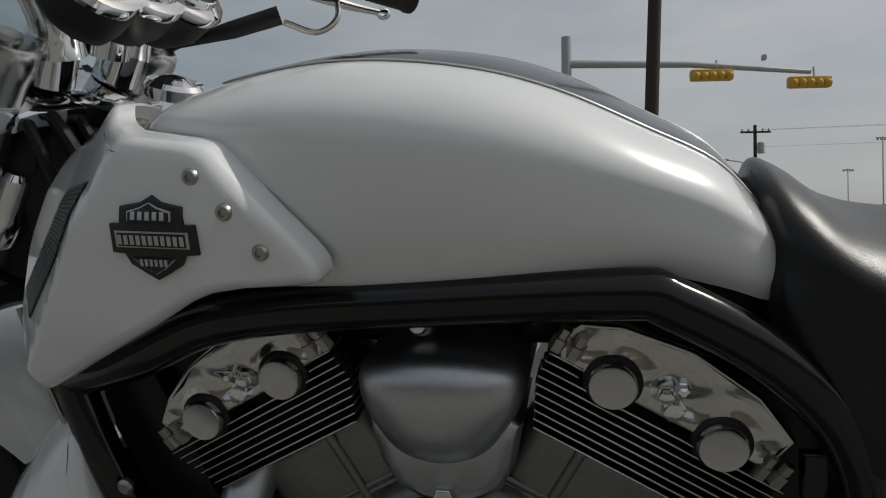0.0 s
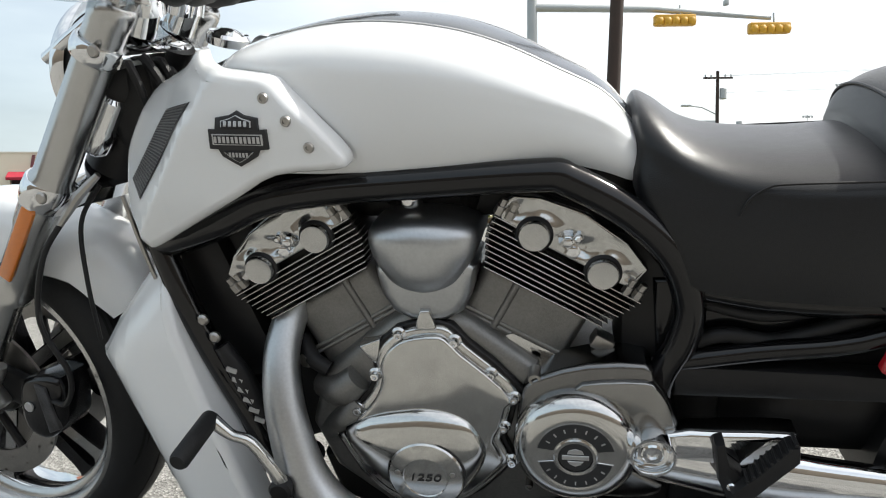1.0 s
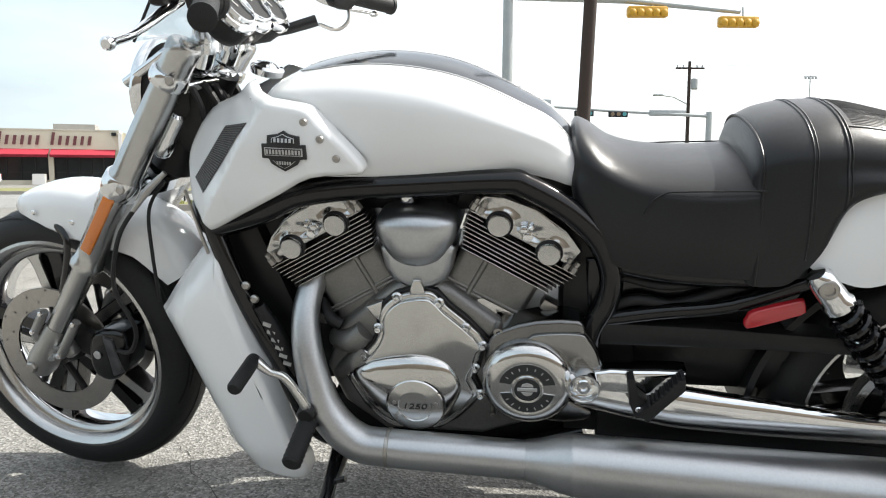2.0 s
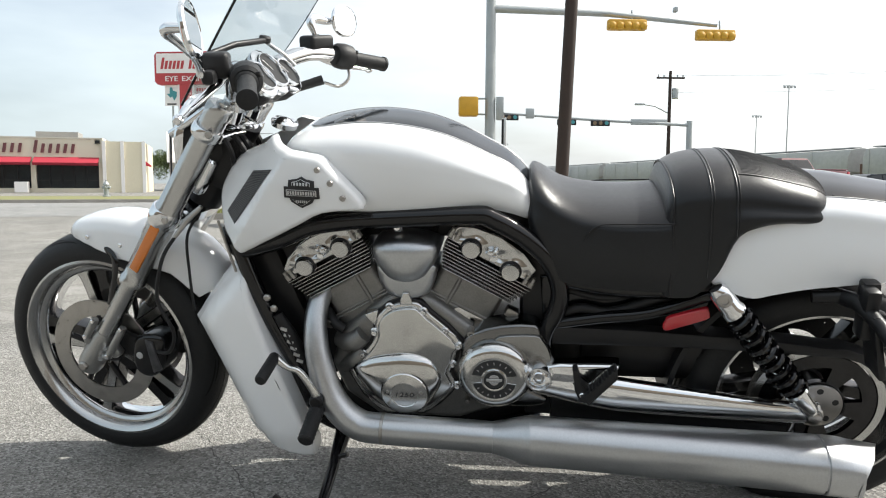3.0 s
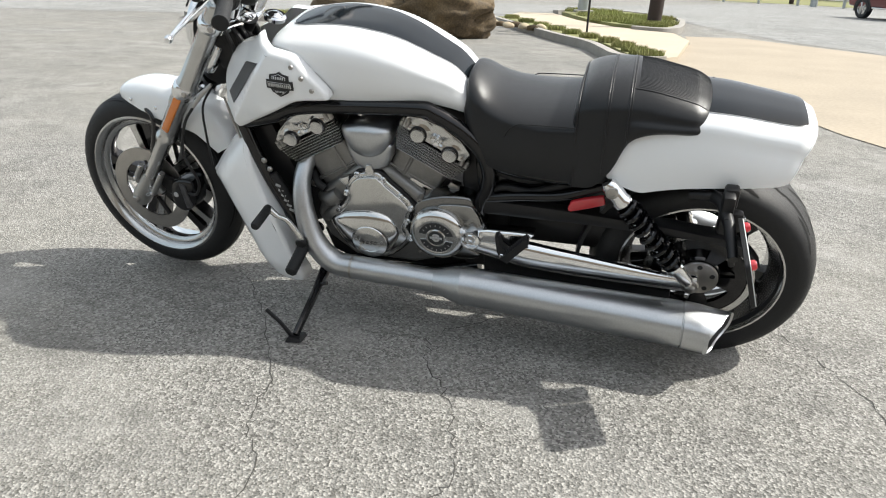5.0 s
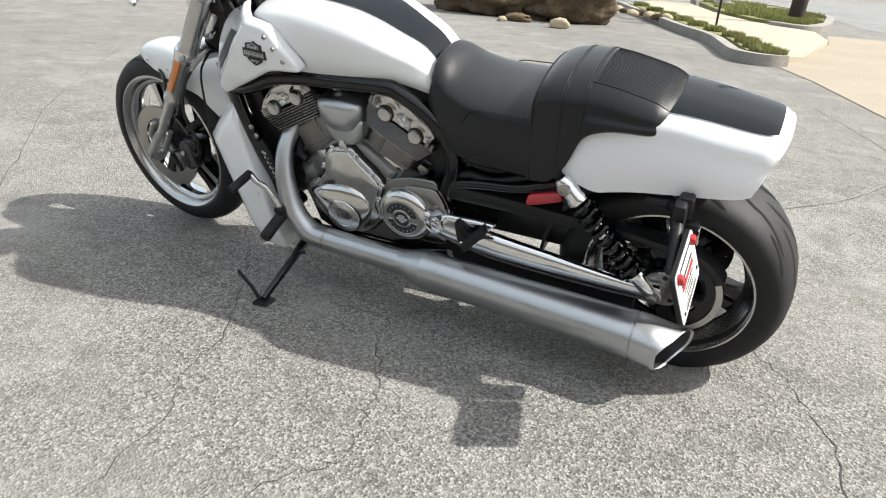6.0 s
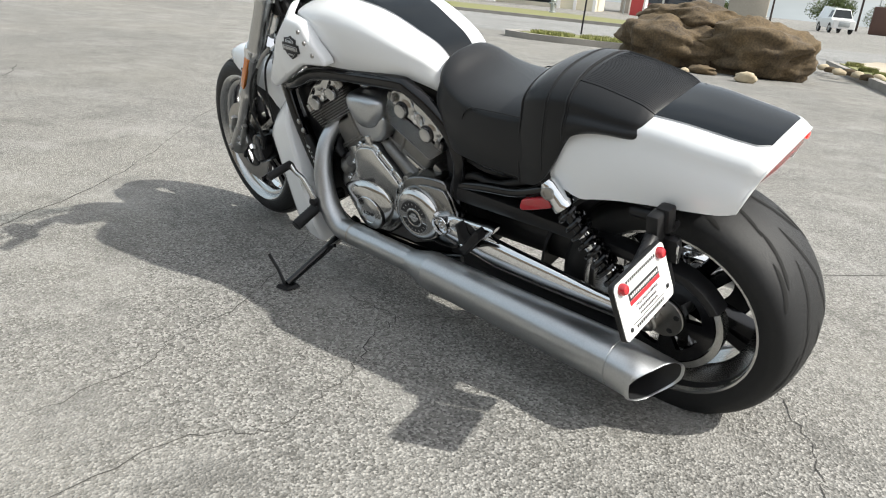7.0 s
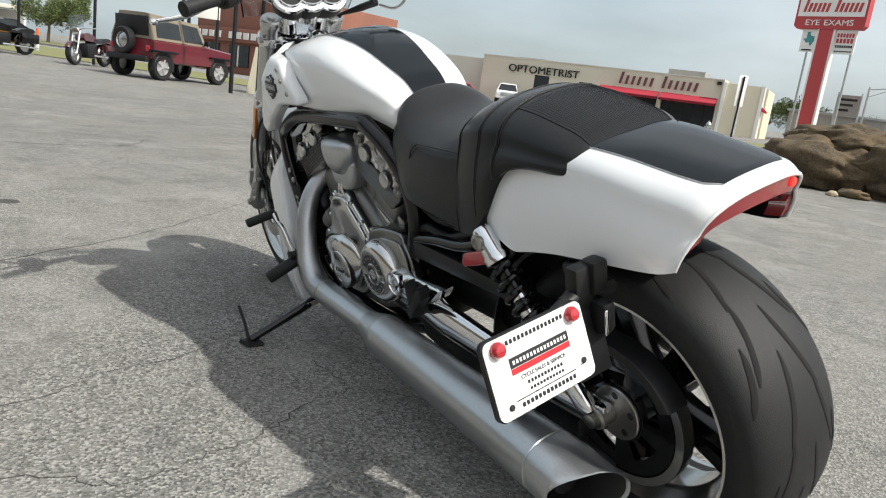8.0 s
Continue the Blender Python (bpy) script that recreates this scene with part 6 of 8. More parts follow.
    part("seam", tube(B(), rows, 0.0016, 6), LEATHER, seat, "seam along the ribbed panel")

# -- rear fender, tail lamp --
# x, crown, shoulder height, bottom, shoulder half-width, bottom half-width, rearward sweep of the crown
REAR = ((0.618, 0.775, 0.73, 0.645, 0.138, 0.162, 0.0), (0.635, 0.790, 0.742, 0.630, 0.142, 0.168, 0.0), (0.665, 0.800, 0.752, 0.615, 0.145, 0.172, 0.0), (0.715, 0.808, 0.758, 0.602, 0.148, 0.176, 0.0), (0.76, 0.812, 0.762, 0.612, 0.150, 0.176, 0.0), (0.82, 0.816, 0.764, 0.624, 0.150, 0.174, 0.004), (0.90, 0.811, 0.757, 0.633, 0.149, 0.170, 0.010), (0.97, 0.799, 0.742, 0.638, 0.145, 0.164, 0.020), (1.02, 0.788, 0.732, 0.642, 0.139, 0.158, 0.038), (1.045, 0.781, 0.724, 0.647, 0.136, 0.155, 0.046), (1.062, 0.766, 0.712, 0.653, 0.128, 0.151, 0.052))


def fender2(r, t=0.0):
    x, zt, zs, zb, ws, wb, sw = r
    h = []
    for k in range(6):
        f = k / 6
        h.append((wb + (ws - wb) * f + 0.008 * math.sin(math.pi * f) - t, zb + (zs - zb) * f, f * 0.45))
    for k in range(13):
        a = math.pi / 2 * k / 12
        h.append(((ws - t) * math.cos(a) ** 0.72, zs + (zt - zs - t) * math.sin(a) ** 0.9, 0.45 + 0.55 * math.sin(a)))
    L = [V(x + sw * s, -y, z) for y, z, s in h]
    return L + [V(p.x, -p.y, p.z) for p in L[-2::-1]]


rr = smooth_table(REAR, 4)
rear_f = part("rear_fender", loft(B(), [fender2(r) + fender2(r, 0.005)[::-1] for r in rr]), WHITE, bike, "white rear fender with graphite stripe", sharp=50)
STR2 = ((0.80, 0.108), (0.9, 0.104), (1.0, 0.096), (1.030, 0.090), (1.046, 0.074))
rings = []
for r in rr:
    if r[0] < 0.79 or r[0] > 1.046:
        continue
    w = lerp_table(STR2, r[0])[0]
    ring = fender2(tuple(r))
    half = ring[:len(ring) // 2 + 1]
    pts = []
    for k in range(-8, 9):
        y = w * k / 8
        for p, q in zip(half, half[1:]):
            if p.y <= -abs(y) <= q.y:
                f = (-abs(y) - p.y) / max(1e-6, q.y - p.y)
                pts.append(V(p.x + (q.x - p.x) * f, y, p.z + (q.z - p.z) * f + 0.0016))
                break
    rings.append(pts)
part("stripe", loft(B(), rings, closed=False, caps=False), GRAPH, rear_f, "graphite painted stripe", sharp=60)
for s in (0, -1):
    part("pinstripe", tube(B(), [r[s] for r in rings], 0.0008, 5), SILVERP, rear_f, "thin grey pinstripe")
last = fender2(tuple(rr[-1]), 0.004)
n0 = len(last)
arc = last[1:n0 - 1]


def lens_drop(p):
    return 0.12 + 0.88 * max(0.0, 1 - (abs(p.y) / 0.15) ** 4)


bm = loft(B(), [[p + V(-0.004, -p.y * 0.02, -0.001), p + V(-0.008, -p.y * 0.09, -0.030 * lens_drop(p)), p + V(-0.035, -p.y * 0.14, -0.036 * lens_drop(p)), p + V(-0.05, -p.y * 0.04, -0.002)] for p in arc], closed=True)
part("rolled_lip", tube(B(), [p + V(-0.001, 0, 0.0015) for p in fender2(tuple(rr[-1]), 0.003)], 0.0038, 8), WHITE, rear_f, "rolled white edge of the fender")
part("tail_lamp", bm, LENS, rear_f, "dark red tail lamp along the inner fender edge")
part("lamp_spot", disc(B(), V(1.104, 0.080, 0.742), V(1, 0, -0.2), 0.008, 0.004, 0.001, 16), mat("lit_tail_lamp", (0.9, 0.03, 0.02), 0.3, emit=1.0), rear_f, "glowing lamp element")
part("under_panel", loft(B(), [[V(x, y, z - 0.03 * (y / 0.115) ** 2) for y in (-0.115, -0.08, -0.04, 0, 0.04, 0.08, 0.115)] + [V(x, y, z - 0.006 - 0.03 * (y / 0.115) ** 2) for y in (0.115, 0.08, 0.04, 0, -0.04, -0.08, -0.115)] for x, z in ((0.90, 0.735), (0.98, 0.738), (1.04, 0.735), (1.070, 0.730))]), SATIN, rear_f, "black panel below the fender crown")
part("fender_liner", loft(B(), [fender2(r, 0.0075) + fender2(r, 0.0105)[::-1] for r in rr[:-3]]), SATIN, rear_f, "black fender lining")
part("inner_fender", lathe(B(), RA, V(0, 1, 0), [(0.335, -0.135), (0.345, -0.13), (0.350, 0), (0.345, 0.13), (0.335, 0.135)], 40, 180, 262), SATIN, bike, "black inner fender")

# -- side-mounted plate --
pb = sub("plate_mount", bike, "white dealer plate on a black side bracket")
PTL, PTR = V(0.968, -0.452, 0.617), V(0.962, -0.254, 0.614)
PX = (PTR - PTL).normalized()
PZ = V(-0.30, 0.0, 1.0)
PZ = (PZ - PX * PZ.dot(PX)).normalized()
PN = PX.cross(PZ)
if PN.x < 0:
    PN = -PN
PW, PH = (PTR - PTL).length, 0.122


def on_plate(u, v, o=0.0):
    """u across from 0 to 1, v down from 0 to 1, o outwards."""
    return PTL + PX * (PW * u) - PZ * (PH * v) + PN * o


def plate_poly(pts, y0, y1):
    return loft(B(), [[on_plate(u, v, y0) for u, v in pts], [on_plate(u, v, y1) for u, v in pts]])


rc = []
for cx, cy, a0 in ((0.06, 0.1, 180), (0.94, 0.1, 270), (0.94, 0.9, 0), (0.06, 0.9, 90)):
    for k in range(5):
        a = radians(a0 + 90 * k / 4)
        rc.append((cx + 0.06 * math.cos(a), cy + 0.1 * math.sin(a)))
pl = part("plate", plate_poly(rc, -0.002, 0.0), WHITEP, pb, "white plate with red and black print")
part("plate_back", plate_poly([(u * 1.02 - 0.01, v * 1.03 - 0.015) for u, v in rc], -0.012, -0.0025), PLAST, pb, "black plate holder")
for u, v in ((0.12, 0.13), (0.88, 0.13)):
    part("plate_reflector", lathe(B(), on_plate(u, v, 0.0), PN, [(0.0125, 0), (0.0125, 0.007), (0.009, 0.012), (0, 0.014)], 20), REDL, pb, "round red reflector")
for u, v in ((0.12, 0.86), (0.90, 0.76)):
    part("plate_bolt", disc(B(), on_plate(u, v, 0.0), PN, 0.005, 0.003, 0.001, 12), BLACKP, pb)
PM = Matrix((PX, PZ, PN)).transposed().to_4x4()


def plate_bar(u, v, w, h, mt):
    part("print_bar", plate_poly([(u - w / 2, v - h / 2), (u + w / 2, v - h / 2), (u + w / 2, v + h / 2), (u - w / 2, v + h / 2)], 0.0003, 0.0009), mt, pl)


plate_bar(0.5, 0.36, 0.60, 0.13, BLACKP)
plate_bar(0.5, 0.47, 0.60, 0.075, REDP)
for k in range(15):
    plate_bar(0.22 + 0.04 * k, 0.10, 0.024, 0.055, BLACKP)
for k in range(16):
    u = 0.235 + 0.0353 * k
    part("print_mark", plate_poly([(u - 0.010, 0.335), (u + 0.010, 0.335), (u + 0.010, 0.385), (u - 0.010, 0.385)], 0.0011, 0.0016), WHITEP, pl)
for k in range(11):
    plate_bar(0.33 + 0.034 * k, 0.665, 0.02, 0.04, BLACKP)
for k in range(11):
    plate_bar(0.34 + 0.033 * k, 0.75, 0.02, 0.035, BLACKP)
for k in range(14):
    plate_bar(0.235 + 0.041 * k, 0.895, 0.026, 0.055, BLACKP)
for v, u0, u1 in ((0.82, 0.17, 0.80), (0.80, 0.86, 0.90)):
    plate_bar((u0 + u1) / 2, v, u1 - u0, 0.012, BLACKP)
lettering("print_lettering", "CYCLE SALES & SERVICE", 0.0085, BLACKP, pl, Matrix.Translation(on_plate(0.5, 0.575, 0.0006)) @ PM, 0.0003, "small black lettering", 1.0)
part("plate_arm", tube(B(), [V(0.88, -0.13, 0.60), V(0.92, -0.19, 0.605), V(0.935, -0.27, 0.59), V(0.945, -0.36, 0.56)], (0.016, 0.018, 0.014, 0.012), 12), SATIN, pb, "black bracket arm")
part("plate_bracket", box(B(), V(0.928, -0.215, 0.595), (0.03, 0.045, 0.11), 0.008), SATIN, pb, "black bracket")
part("bracket_panel", box(B(), V(0.945, -0.225, 0.535), (0.016, 0.075, 0.150), 0.006, Matrix.Rotation(radians(-14), 4, "Y")), SATIN, pb, "flat black bracket panel")
part("bracket_post", box(B(), V(0.935, -0.190, 0.625), (0.035, 0.035, 0.060), 0.008), SATIN, pb, "black bracket post under the fender")
ts = part("turn_signal", box(B(), V(0.950, -0.195, 0.560), (0.05, 0.032, 0.060), 0.012), SATIN, pb, "small black signal housing")
part("signal_lens", box(B(), V(0.975, -0.206, 0.558), (0.006, 0.010, 0.046), 0.004), CHROME, ts, "narrow chrome strip")
part("fender_strut", tube(B(), [V(0.84, -0.155, 0.60), V(0.90, -0.16, 0.605), V(0.95, -0.17, 0.60)], 0.014, 10), SATIN, bike, "black strut below the fender")

# ---- surroundings ----
CREAM = mat("cream_stucco", (0.62, 0.57, 0.46), 0.85, vary=0.08, scale=0.35, fine=14, bump=0.4, bump_scale=40)
PALEW = mat("pale_painted_wall", (0.55, 0.52, 0.45), 0.85, vary=0.08, scale=0.3, fine=10, bump=0.3, bump_scale=40)
PILM = mat("grey_tan_stucco", (0.34, 0.31, 0.26), 0.9, vary=0.12, scale=0.8, fine=20, bump=0.4, bump_scale=60)
YELLW = mat("yellowish_wall", (0.68, 0.62, 0.47), 0.85, vary=0.07, scale=0.4, fine=10)
AWN = mat("red_canvas", (0.38, 0.025, 0.045), 0.7, vary=0.12, scale=1.5, fine=30)
SIGNRED = mat("faded_red_paint", (0.42, 0.045, 0.05), 0.5, vary=0.12, scale=0.6, fine=12)
SIGNMAR = mat("dark_maroon_letters", (0.13, 0.04, 0.045), 0.6, vary=0.15, scale=2)
SIGNWH = mat("white_sign_face", (0.76, 0.74, 0.72), 0.4, vary=0.06, scale=0.8, fine=10)
AMBD = mat("unlit_amber_lens", (0.16, 0.10, 0.05), 0.3, coat=0.5, vary=0.1)
TEAL = mat("teal_print", (0.05, 0.25, 0.27), 0.5, vary=0.1)
GALV = mat("galvanised_steel", (0.36, 0.38, 0.38), 0.45, 0.55, vary=0.12, scale=3, fine=40)
WOODP = mat("dark_creosote_wood", (0.0360, 0.0240, 0.0192), 0.85, vary=0.35, scale=5, fine=70, bump=0.8, bump_scale=60)
YELLS = mat("signal_yellow", (0.55, 0.30, 0.02), 0.45, vary=0.15, scale=4, fine=40)
HOPPER = mat("grey_hopper_steel", (0.3760, 0.3800, 0.3760), 0.7, vary=0.16, scale=0.25, fine=3, bump=0.2, bump_scale=20)
RUSTD = mat("rusty_brown_steel", (0.11, 0.06, 0.045), 0.8, vary=0.35, scale=0.5, fine=8)
BRICK = mat("red_brick_wall", (0.24, 0.10, 0.07), 0.9, vary=0.25, scale=0.6, fine=12, bump=0.5, bump_scale=30)
ROOFG = mat("grey_roof_metal", (0.30, 0.29, 0.27), 0.7, vary=0.15, scale=0.4, fine=6)
TRUNK = mat("bark", (0.10, 0.07, 0.05), 0.95, vary=0.4, scale=3, fine=30, bump=1.0, bump_scale=40)
LEAF = mat("leaf_green", (0.085, 0.110, 0.028), 0.8, vary=0.45, scale=1.5, fine=6, dark=(0.028, 0.048, 0.012))
ROCKM = mat("brown_weathered_rock", (0.125, 0.088, 0.046), 0.95, vary=0.5, scale=2.2, fine=30, dark=(0.022, 0.016, 0.011), bump=1.0, bump_scale=26)
PALER = mat("pale_stone", (0.42, 0.35, 0.24), 0.9, vary=0.25, scale=6, fine=40, bump=0.7, bump_scale=50)
ORANGE = mat("orange_post", (0.75, 0.13, 0.02), 0.5, vary=0.1)
BLADE = mat("grass_blades", (0.17, 0.21, 0.05), 0.8, vary=0.4, scale=0.7, fine=20, dark=(0.22, 0.19, 0.08))


def sheet(name, pts, z, material, label, category, kind="structure"):
    bm = B()
    bm.faces.new([bm.verts.new((x, y, z)) for x, y in pts])
    return part(name, bm, material, None, label, kind=kind, category=category)


def slab(bm, pts, z0, z1):
    return loft(bm, [[V(x, y, z0) for x, y in pts], [V(x, y, z1) for x, y in pts]])


def band(bm, line, w, z0, z1):
    """A strip of width w to the right of a line on the ground."""
    L, R = [], []
    for i, p in enumerate(line):
        p = Vector(p)
        d = (Vector(line[min(i + 1, len(line) - 1)]) - Vector(line[max(i - 1, 0)])).normalized()
        nn = Vector((d.y, -d.x))
        L.append(p)
        R.append(p + nn * w)
    rings = [[V(a.x, a.y, z0), V(a.x, a.y, z1 - 0.01), V(a.x + (b.x - a.x) * 0.15, a.y + (b.y - a.y) * 0.15, z1), V(b.x, b.y, z1), V(b.x, b.y, z0)] for a, b in zip(L, R)]
    return loft(bm, rings)


sheet("road", [(-90, -8), (-8.6, 15.8), (-3, 17.4), (0.6, 19.5), (2.2, 26.5), (5.4, 24.0), (5.9, 20.0), (6.3, 15.2), (7.9, 10.6), (14, 0), (45, -40), (120, -30), (60, 50), (34, 76), (4, 33.5), (-14.8, 27.4), (-90, 7)], 0.004, ROADM, "pale grey road past the lot", "road")
sheet("apron", [(2.5, 8.9), (2.74, 7.7), (2.9, 6.3), (3.1, 4.5), (3.8, 2.0), (6.0, -1.0), (14, -6), (14, 0), (7.9, 10.6), (5.6, 15.4), (4.35, 15.3), (3.95, 13.1)], 0.006, APRONM, "tan concrete driveway apron", "driveway")
sheet("verge", [(-90, 7), (-14.8, 27.4), (-4, 31.2), (-2, 40), (-18, 42.5), (-90, 24)], 0.02, GRASSM, "dry roadside grass verge", "grass")
sheet("verge", [(11, 66), (22, 55), (33, 38), (60, 25), (70, 30), (45, 62), (25, 130)], 0.02, GRASSM, "grass strip along the railway", "grass")
sheet("verge", [(-90, 6), (-28.5, 8.2), (-24.8, 10.0), (-19.6, 12.2), (-17.2, 12.4), (-17.6, 15.2), (-26, 16), (-90, 14)], 0.02, GRASSM, "dry grass strip along the lot edge", "grass")
# lot islands
KERB2 = cr([(0.2, 18.5), (0.75, 15.9), (1.2, 14.0), (1.55, 12.5), (1.95, 11.1), (2.06, 9.8), (2.12, 9.1), (2.32, 8.85), (2.55, 9.0)], 5)
part("kerb", band(B(), KERB2, 0.16, -0.02, 0.14), CONCR, None, "worn concrete kerb of the planted island", kind="structure", category="kerb")
isl = [Vector(p) for p in KERB2]
edge2 = [Vector(p) for p in cr([(2.60, 9.25), (2.52, 10.0), (2.45, 11.3), (2.05, 12.9), (1.72, 14.4), (1.3, 16.4), (0.85, 18.6)], 5)]
bm = B()
inner = [p + Vector((0.12, 0.0)) for p in isl[:-6]]
slab(bm, [(p.x, p.y) for p in inner] + [(p.x, p.y) for p in edge2], 0.0, 0.115)
part("island_grass", bm, GRASSM, None, "grass strip behind the kerb", kind="structure", category="grass")
WLK = [(p.x, p.y) for p in edge2[::-1]] + [(2.95, 9.6), (3.9, 13.0), (4.05, 15.0), (3.0, 16.6), (2.4, 19.0), (2.0, 22.5), (1.0, 22.8), (0.6, 20.5)]
bm = B()
slab(bm, WLK, 0.0, 0.075)
part("sidewalk", bm, WALKM, None, "sand-coloured concrete sidewalk", kind="structure", category="sidewalk")
G2 = [(3.1, 16.7), (2.55, 18.8), (2.25, 22.6), (3.2, 25.3), (4.6, 24.6), (5.35, 21.4), (4.9, 18.6), (4.3, 16.3), (3.8, 15.7)]
bm = B()
slab(bm, G2, 0.0, 0.13)
part("island_grass", bm, GRASSM, None, "grass corner round the poles", kind="structure", category="grass")
part("kerb", band(B(), cr([(3.3, 15.9), (3.85, 15.45), (4.4, 16.1), (5.05, 18.5), (5.5, 21.3), (4.7, 24.8), (3.2, 25.6), (2.0, 23.2)], 5)[::-1], 0.18, -0.02, 0.15), CONCR, None, "rounded concrete kerb at the street corner", kind="structure", category="kerb")
KERB1 = cr([(-2.2, 17.2), (-3.4, 15.3), (-4.7, 14.55), (-5.7, 14.4), (-6.25, 14.75), (-6.1, 15.6), (-5.0, 16.6), (-3.6, 17.6), (-2.2, 18.6)], 4)
part("kerb", band(B(), [Vector(p) for p in KERB1][::-1], 0.16, -0.02, 0.13), CONCR, None, "low concrete kerb of a grass island", kind="structure", category="kerb")
bm = B()
slab(bm, [(-2.2, 17.3), (-3.4, 15.45), (-4.7, 14.7), (-5.7, 14.55), (-6.1, 14.85), (-5.95, 15.5), (-5.0, 16.45), (-3.6, 17.45), (-2.2, 18.4)], 0.0, 0.12)
part("island_grass", bm, GRASSM, None, "dry grass island by the road", kind="structure", category="grass")
part("kerb", band(B(), [(-90, 6.6), (-40, 20.2), (-14.8, 27.2), (-4, 30.9)], 0.2, -0.02, 0.13), CONCR, None, "far road kerb", kind="structure", category="kerb")


def tufts(name, spots, n, h, label, seed):
    """Short grass blades spread over patches (x, y, radius, z)."""
    r = random.Random(seed)
    vs, fs = [], []
    for k in range(n):
        x, y, rad, z = spots[k % len(spots)]
        a, d = r.random() * 2 * math.pi, rad * math.sqrt(r.random())
        px, py = x + d * math.cos(a), y + d * math.sin(a)
        b = r.random() * math.pi
        hh = h * (0.5 + r.random())
        lx, ly = (r.random() - 0.5) * hh, (r.random() - 0.5) * hh
        i = len(vs)
        vs += [(px - 0.012 * math.cos(b), py - 0.012 * math.sin(b), z), (px + 0.012 * math.cos(b), py + 0.012 * math.sin(b), z), (px + lx, py + ly, z + hh)]
        fs.append((i, i + 1, i + 2))
    me = bpy.data.meshes.new(name)
    me.from_pydata(vs, [], fs)
    me.materials.append(BLADE)
    return tagged(new(name, me), label, "grass", kind="stuff")


sp = []
for a, b in zip(inner[::3], inner[3::3]):
    sp.append(((a.x + b.x) / 2 + 0.17, (a.y + b.y) / 2, 0.17, 0.11))
tufts("grass_blades", sp, 9000, 0.075, "short green grass blades on the island strip", 3)
tufts("grass_blades", [(3.2, 18.2, 0.6, 0.125), (3.9, 17.3, 0.7, 0.125), (3.4, 20.5, 0.9, 0.125), (4.4, 20.0, 0.7, 0.125), (3.3, 23.5, 0.9, 0.125), (3.8, 16.3, 0.35, 0.125)], 12000, 0.10, "green grass round the poles", 5)
tufts("grass_blades", [(-5.4, 15.1, 0.5, 0.115), (-4.2, 15.6, 0.7, 0.115), (-3.2, 16.8, 0.8, 0.115)], 5000, 0.07, "sparse dry grass", 6)

# cracks in the paving
def crack(pts, w, seed):
    r = random.Random(seed)
    P = [p + Vector((r.uniform(-0.012, 0.012), r.uniform(-0.012, 0.012))) for p in cr(pts, 7)]
    rings = []
    for i, p in enumerate(P):
        d = (P[min(i + 1, len(P) - 1)] - P[max(i - 1, 0)]).normalized()
        ww = w * 0.5 * (0.35 + r.random()) * (0.3 if i in (0, len(P) - 1) else 1)
        rings.append([V(p.x - d.y * ww, p.y + d.x * ww, 0.0015), V(p.x + d.y * ww, p.y - d.x * ww, 0.0015)])
    part("crack", loft(B(), rings, closed=False, caps=False), CRACKM, ground)


crack([(0.11, 0.78), (0.30, 0.76), (0.33, 0.62), (0.39, 0.45), (0.42, 0.30), (0.43, 0.10), (0.31, -0.03), (0.25, -0.4)], 0.0035, 1)
crack([(-0.50, 1.36), (-0.47, 1.30), (-0.29, 0.99), (-0.17, 0.70), (-0.08, 0.46), (-0.08, 0.28), (-0.01, 0.11), (0.0, -0.2)], 0.003, 2)
crack([(0.30, 0.76), (0.47, 0.90), (0.63, 0.97), (0.80, 0.95)], 0.003, 3)
crack([(1.2, 1.6), (1.32, 1.15), (1.39, 0.98), (1.47, 0.80), (1.52, 0.54), (1.50, 0.2), (1.58, -0.3)], 0.004, 4)
crack([(-4.9, 2.6), (-4.3, 2.15), (-4.2, 1.6), (-4.4, 0.8)], 0.012, 5)
crack([(-3.6, 4.6), (-2.5, 2.54), (-1.68, 1.39), (-1.3, 0.7), (-0.9, -0.3)], 0.004, 6)
crack([(1.3, 2.2), (2.2, 3.1), (2.6, 4.2), (2.4, 6.0)], 0.006, 7)
crack([(-2.4, 9.5), (-1.9, 6.0), (-1.2, 4.0), (-0.9, 2.6)], 0.006, 8)
crack([(2.3, 2.0), (3.2, 1.5), (4.5, 1.4)], 0.005, 9)
part("oil_stain", disc(B(), V(-2.17, 0.66, 0.0005), V(0, 0, 1), 0.05, 0.0012, 0.0004, 24), CRACKM, ground, "dark round oil stain")

# -- optical store --
FD = Vector((-0.965, -0.262))
FN = Vector((0.262, -0.965))
F0 = Vector((-24.0, 59.2))


def fp(s, out=0.0):
    """A point of the ground along the front, s to its left, out towards the road."""
    p = F0 + FD * s + FN * out
    return p.x, p.y


def fbox(bm, s0, s1, o0, o1, z0, z1):
    return slab(bm, [fp(s0, o0), fp(s1, o0), fp(s1, o1), fp(s0, o1)], z0, z1)


store = thing("store_building", "low cream stucco store with red canvas awnings", "building")
for nm, lb, q in (("wall_base", "cream stucco base", (0, 22, -18, 0, 0, 0.35)), ("wall", "cream stucco upper wall", (0, 22, -18, 0, 2.75, 4.25)), ("wall", "cream stucco wall", (10.2, 22, -18, 0, 0.35, 2.75)),
                  ("corner_pier", "", (0, 0.35, -4.0, 0, 0.35, 2.75)), ("pier", "", (4.85, 5.2, -1.5, 0, 0.35, 2.75)), ("back_wall", "dim inner wall", (0.3, 10.2, -18, -4.0, 0.35, 2.75))):
    part(nm, fbox(B(), *q), CREAM, store, lb)
bm = B()
fbox(bm, 0.0, 22.05, -18.05, 0.06, 4.25, 4.36)
part("parapet_cap", bm, PALEW, store)
bm = B()
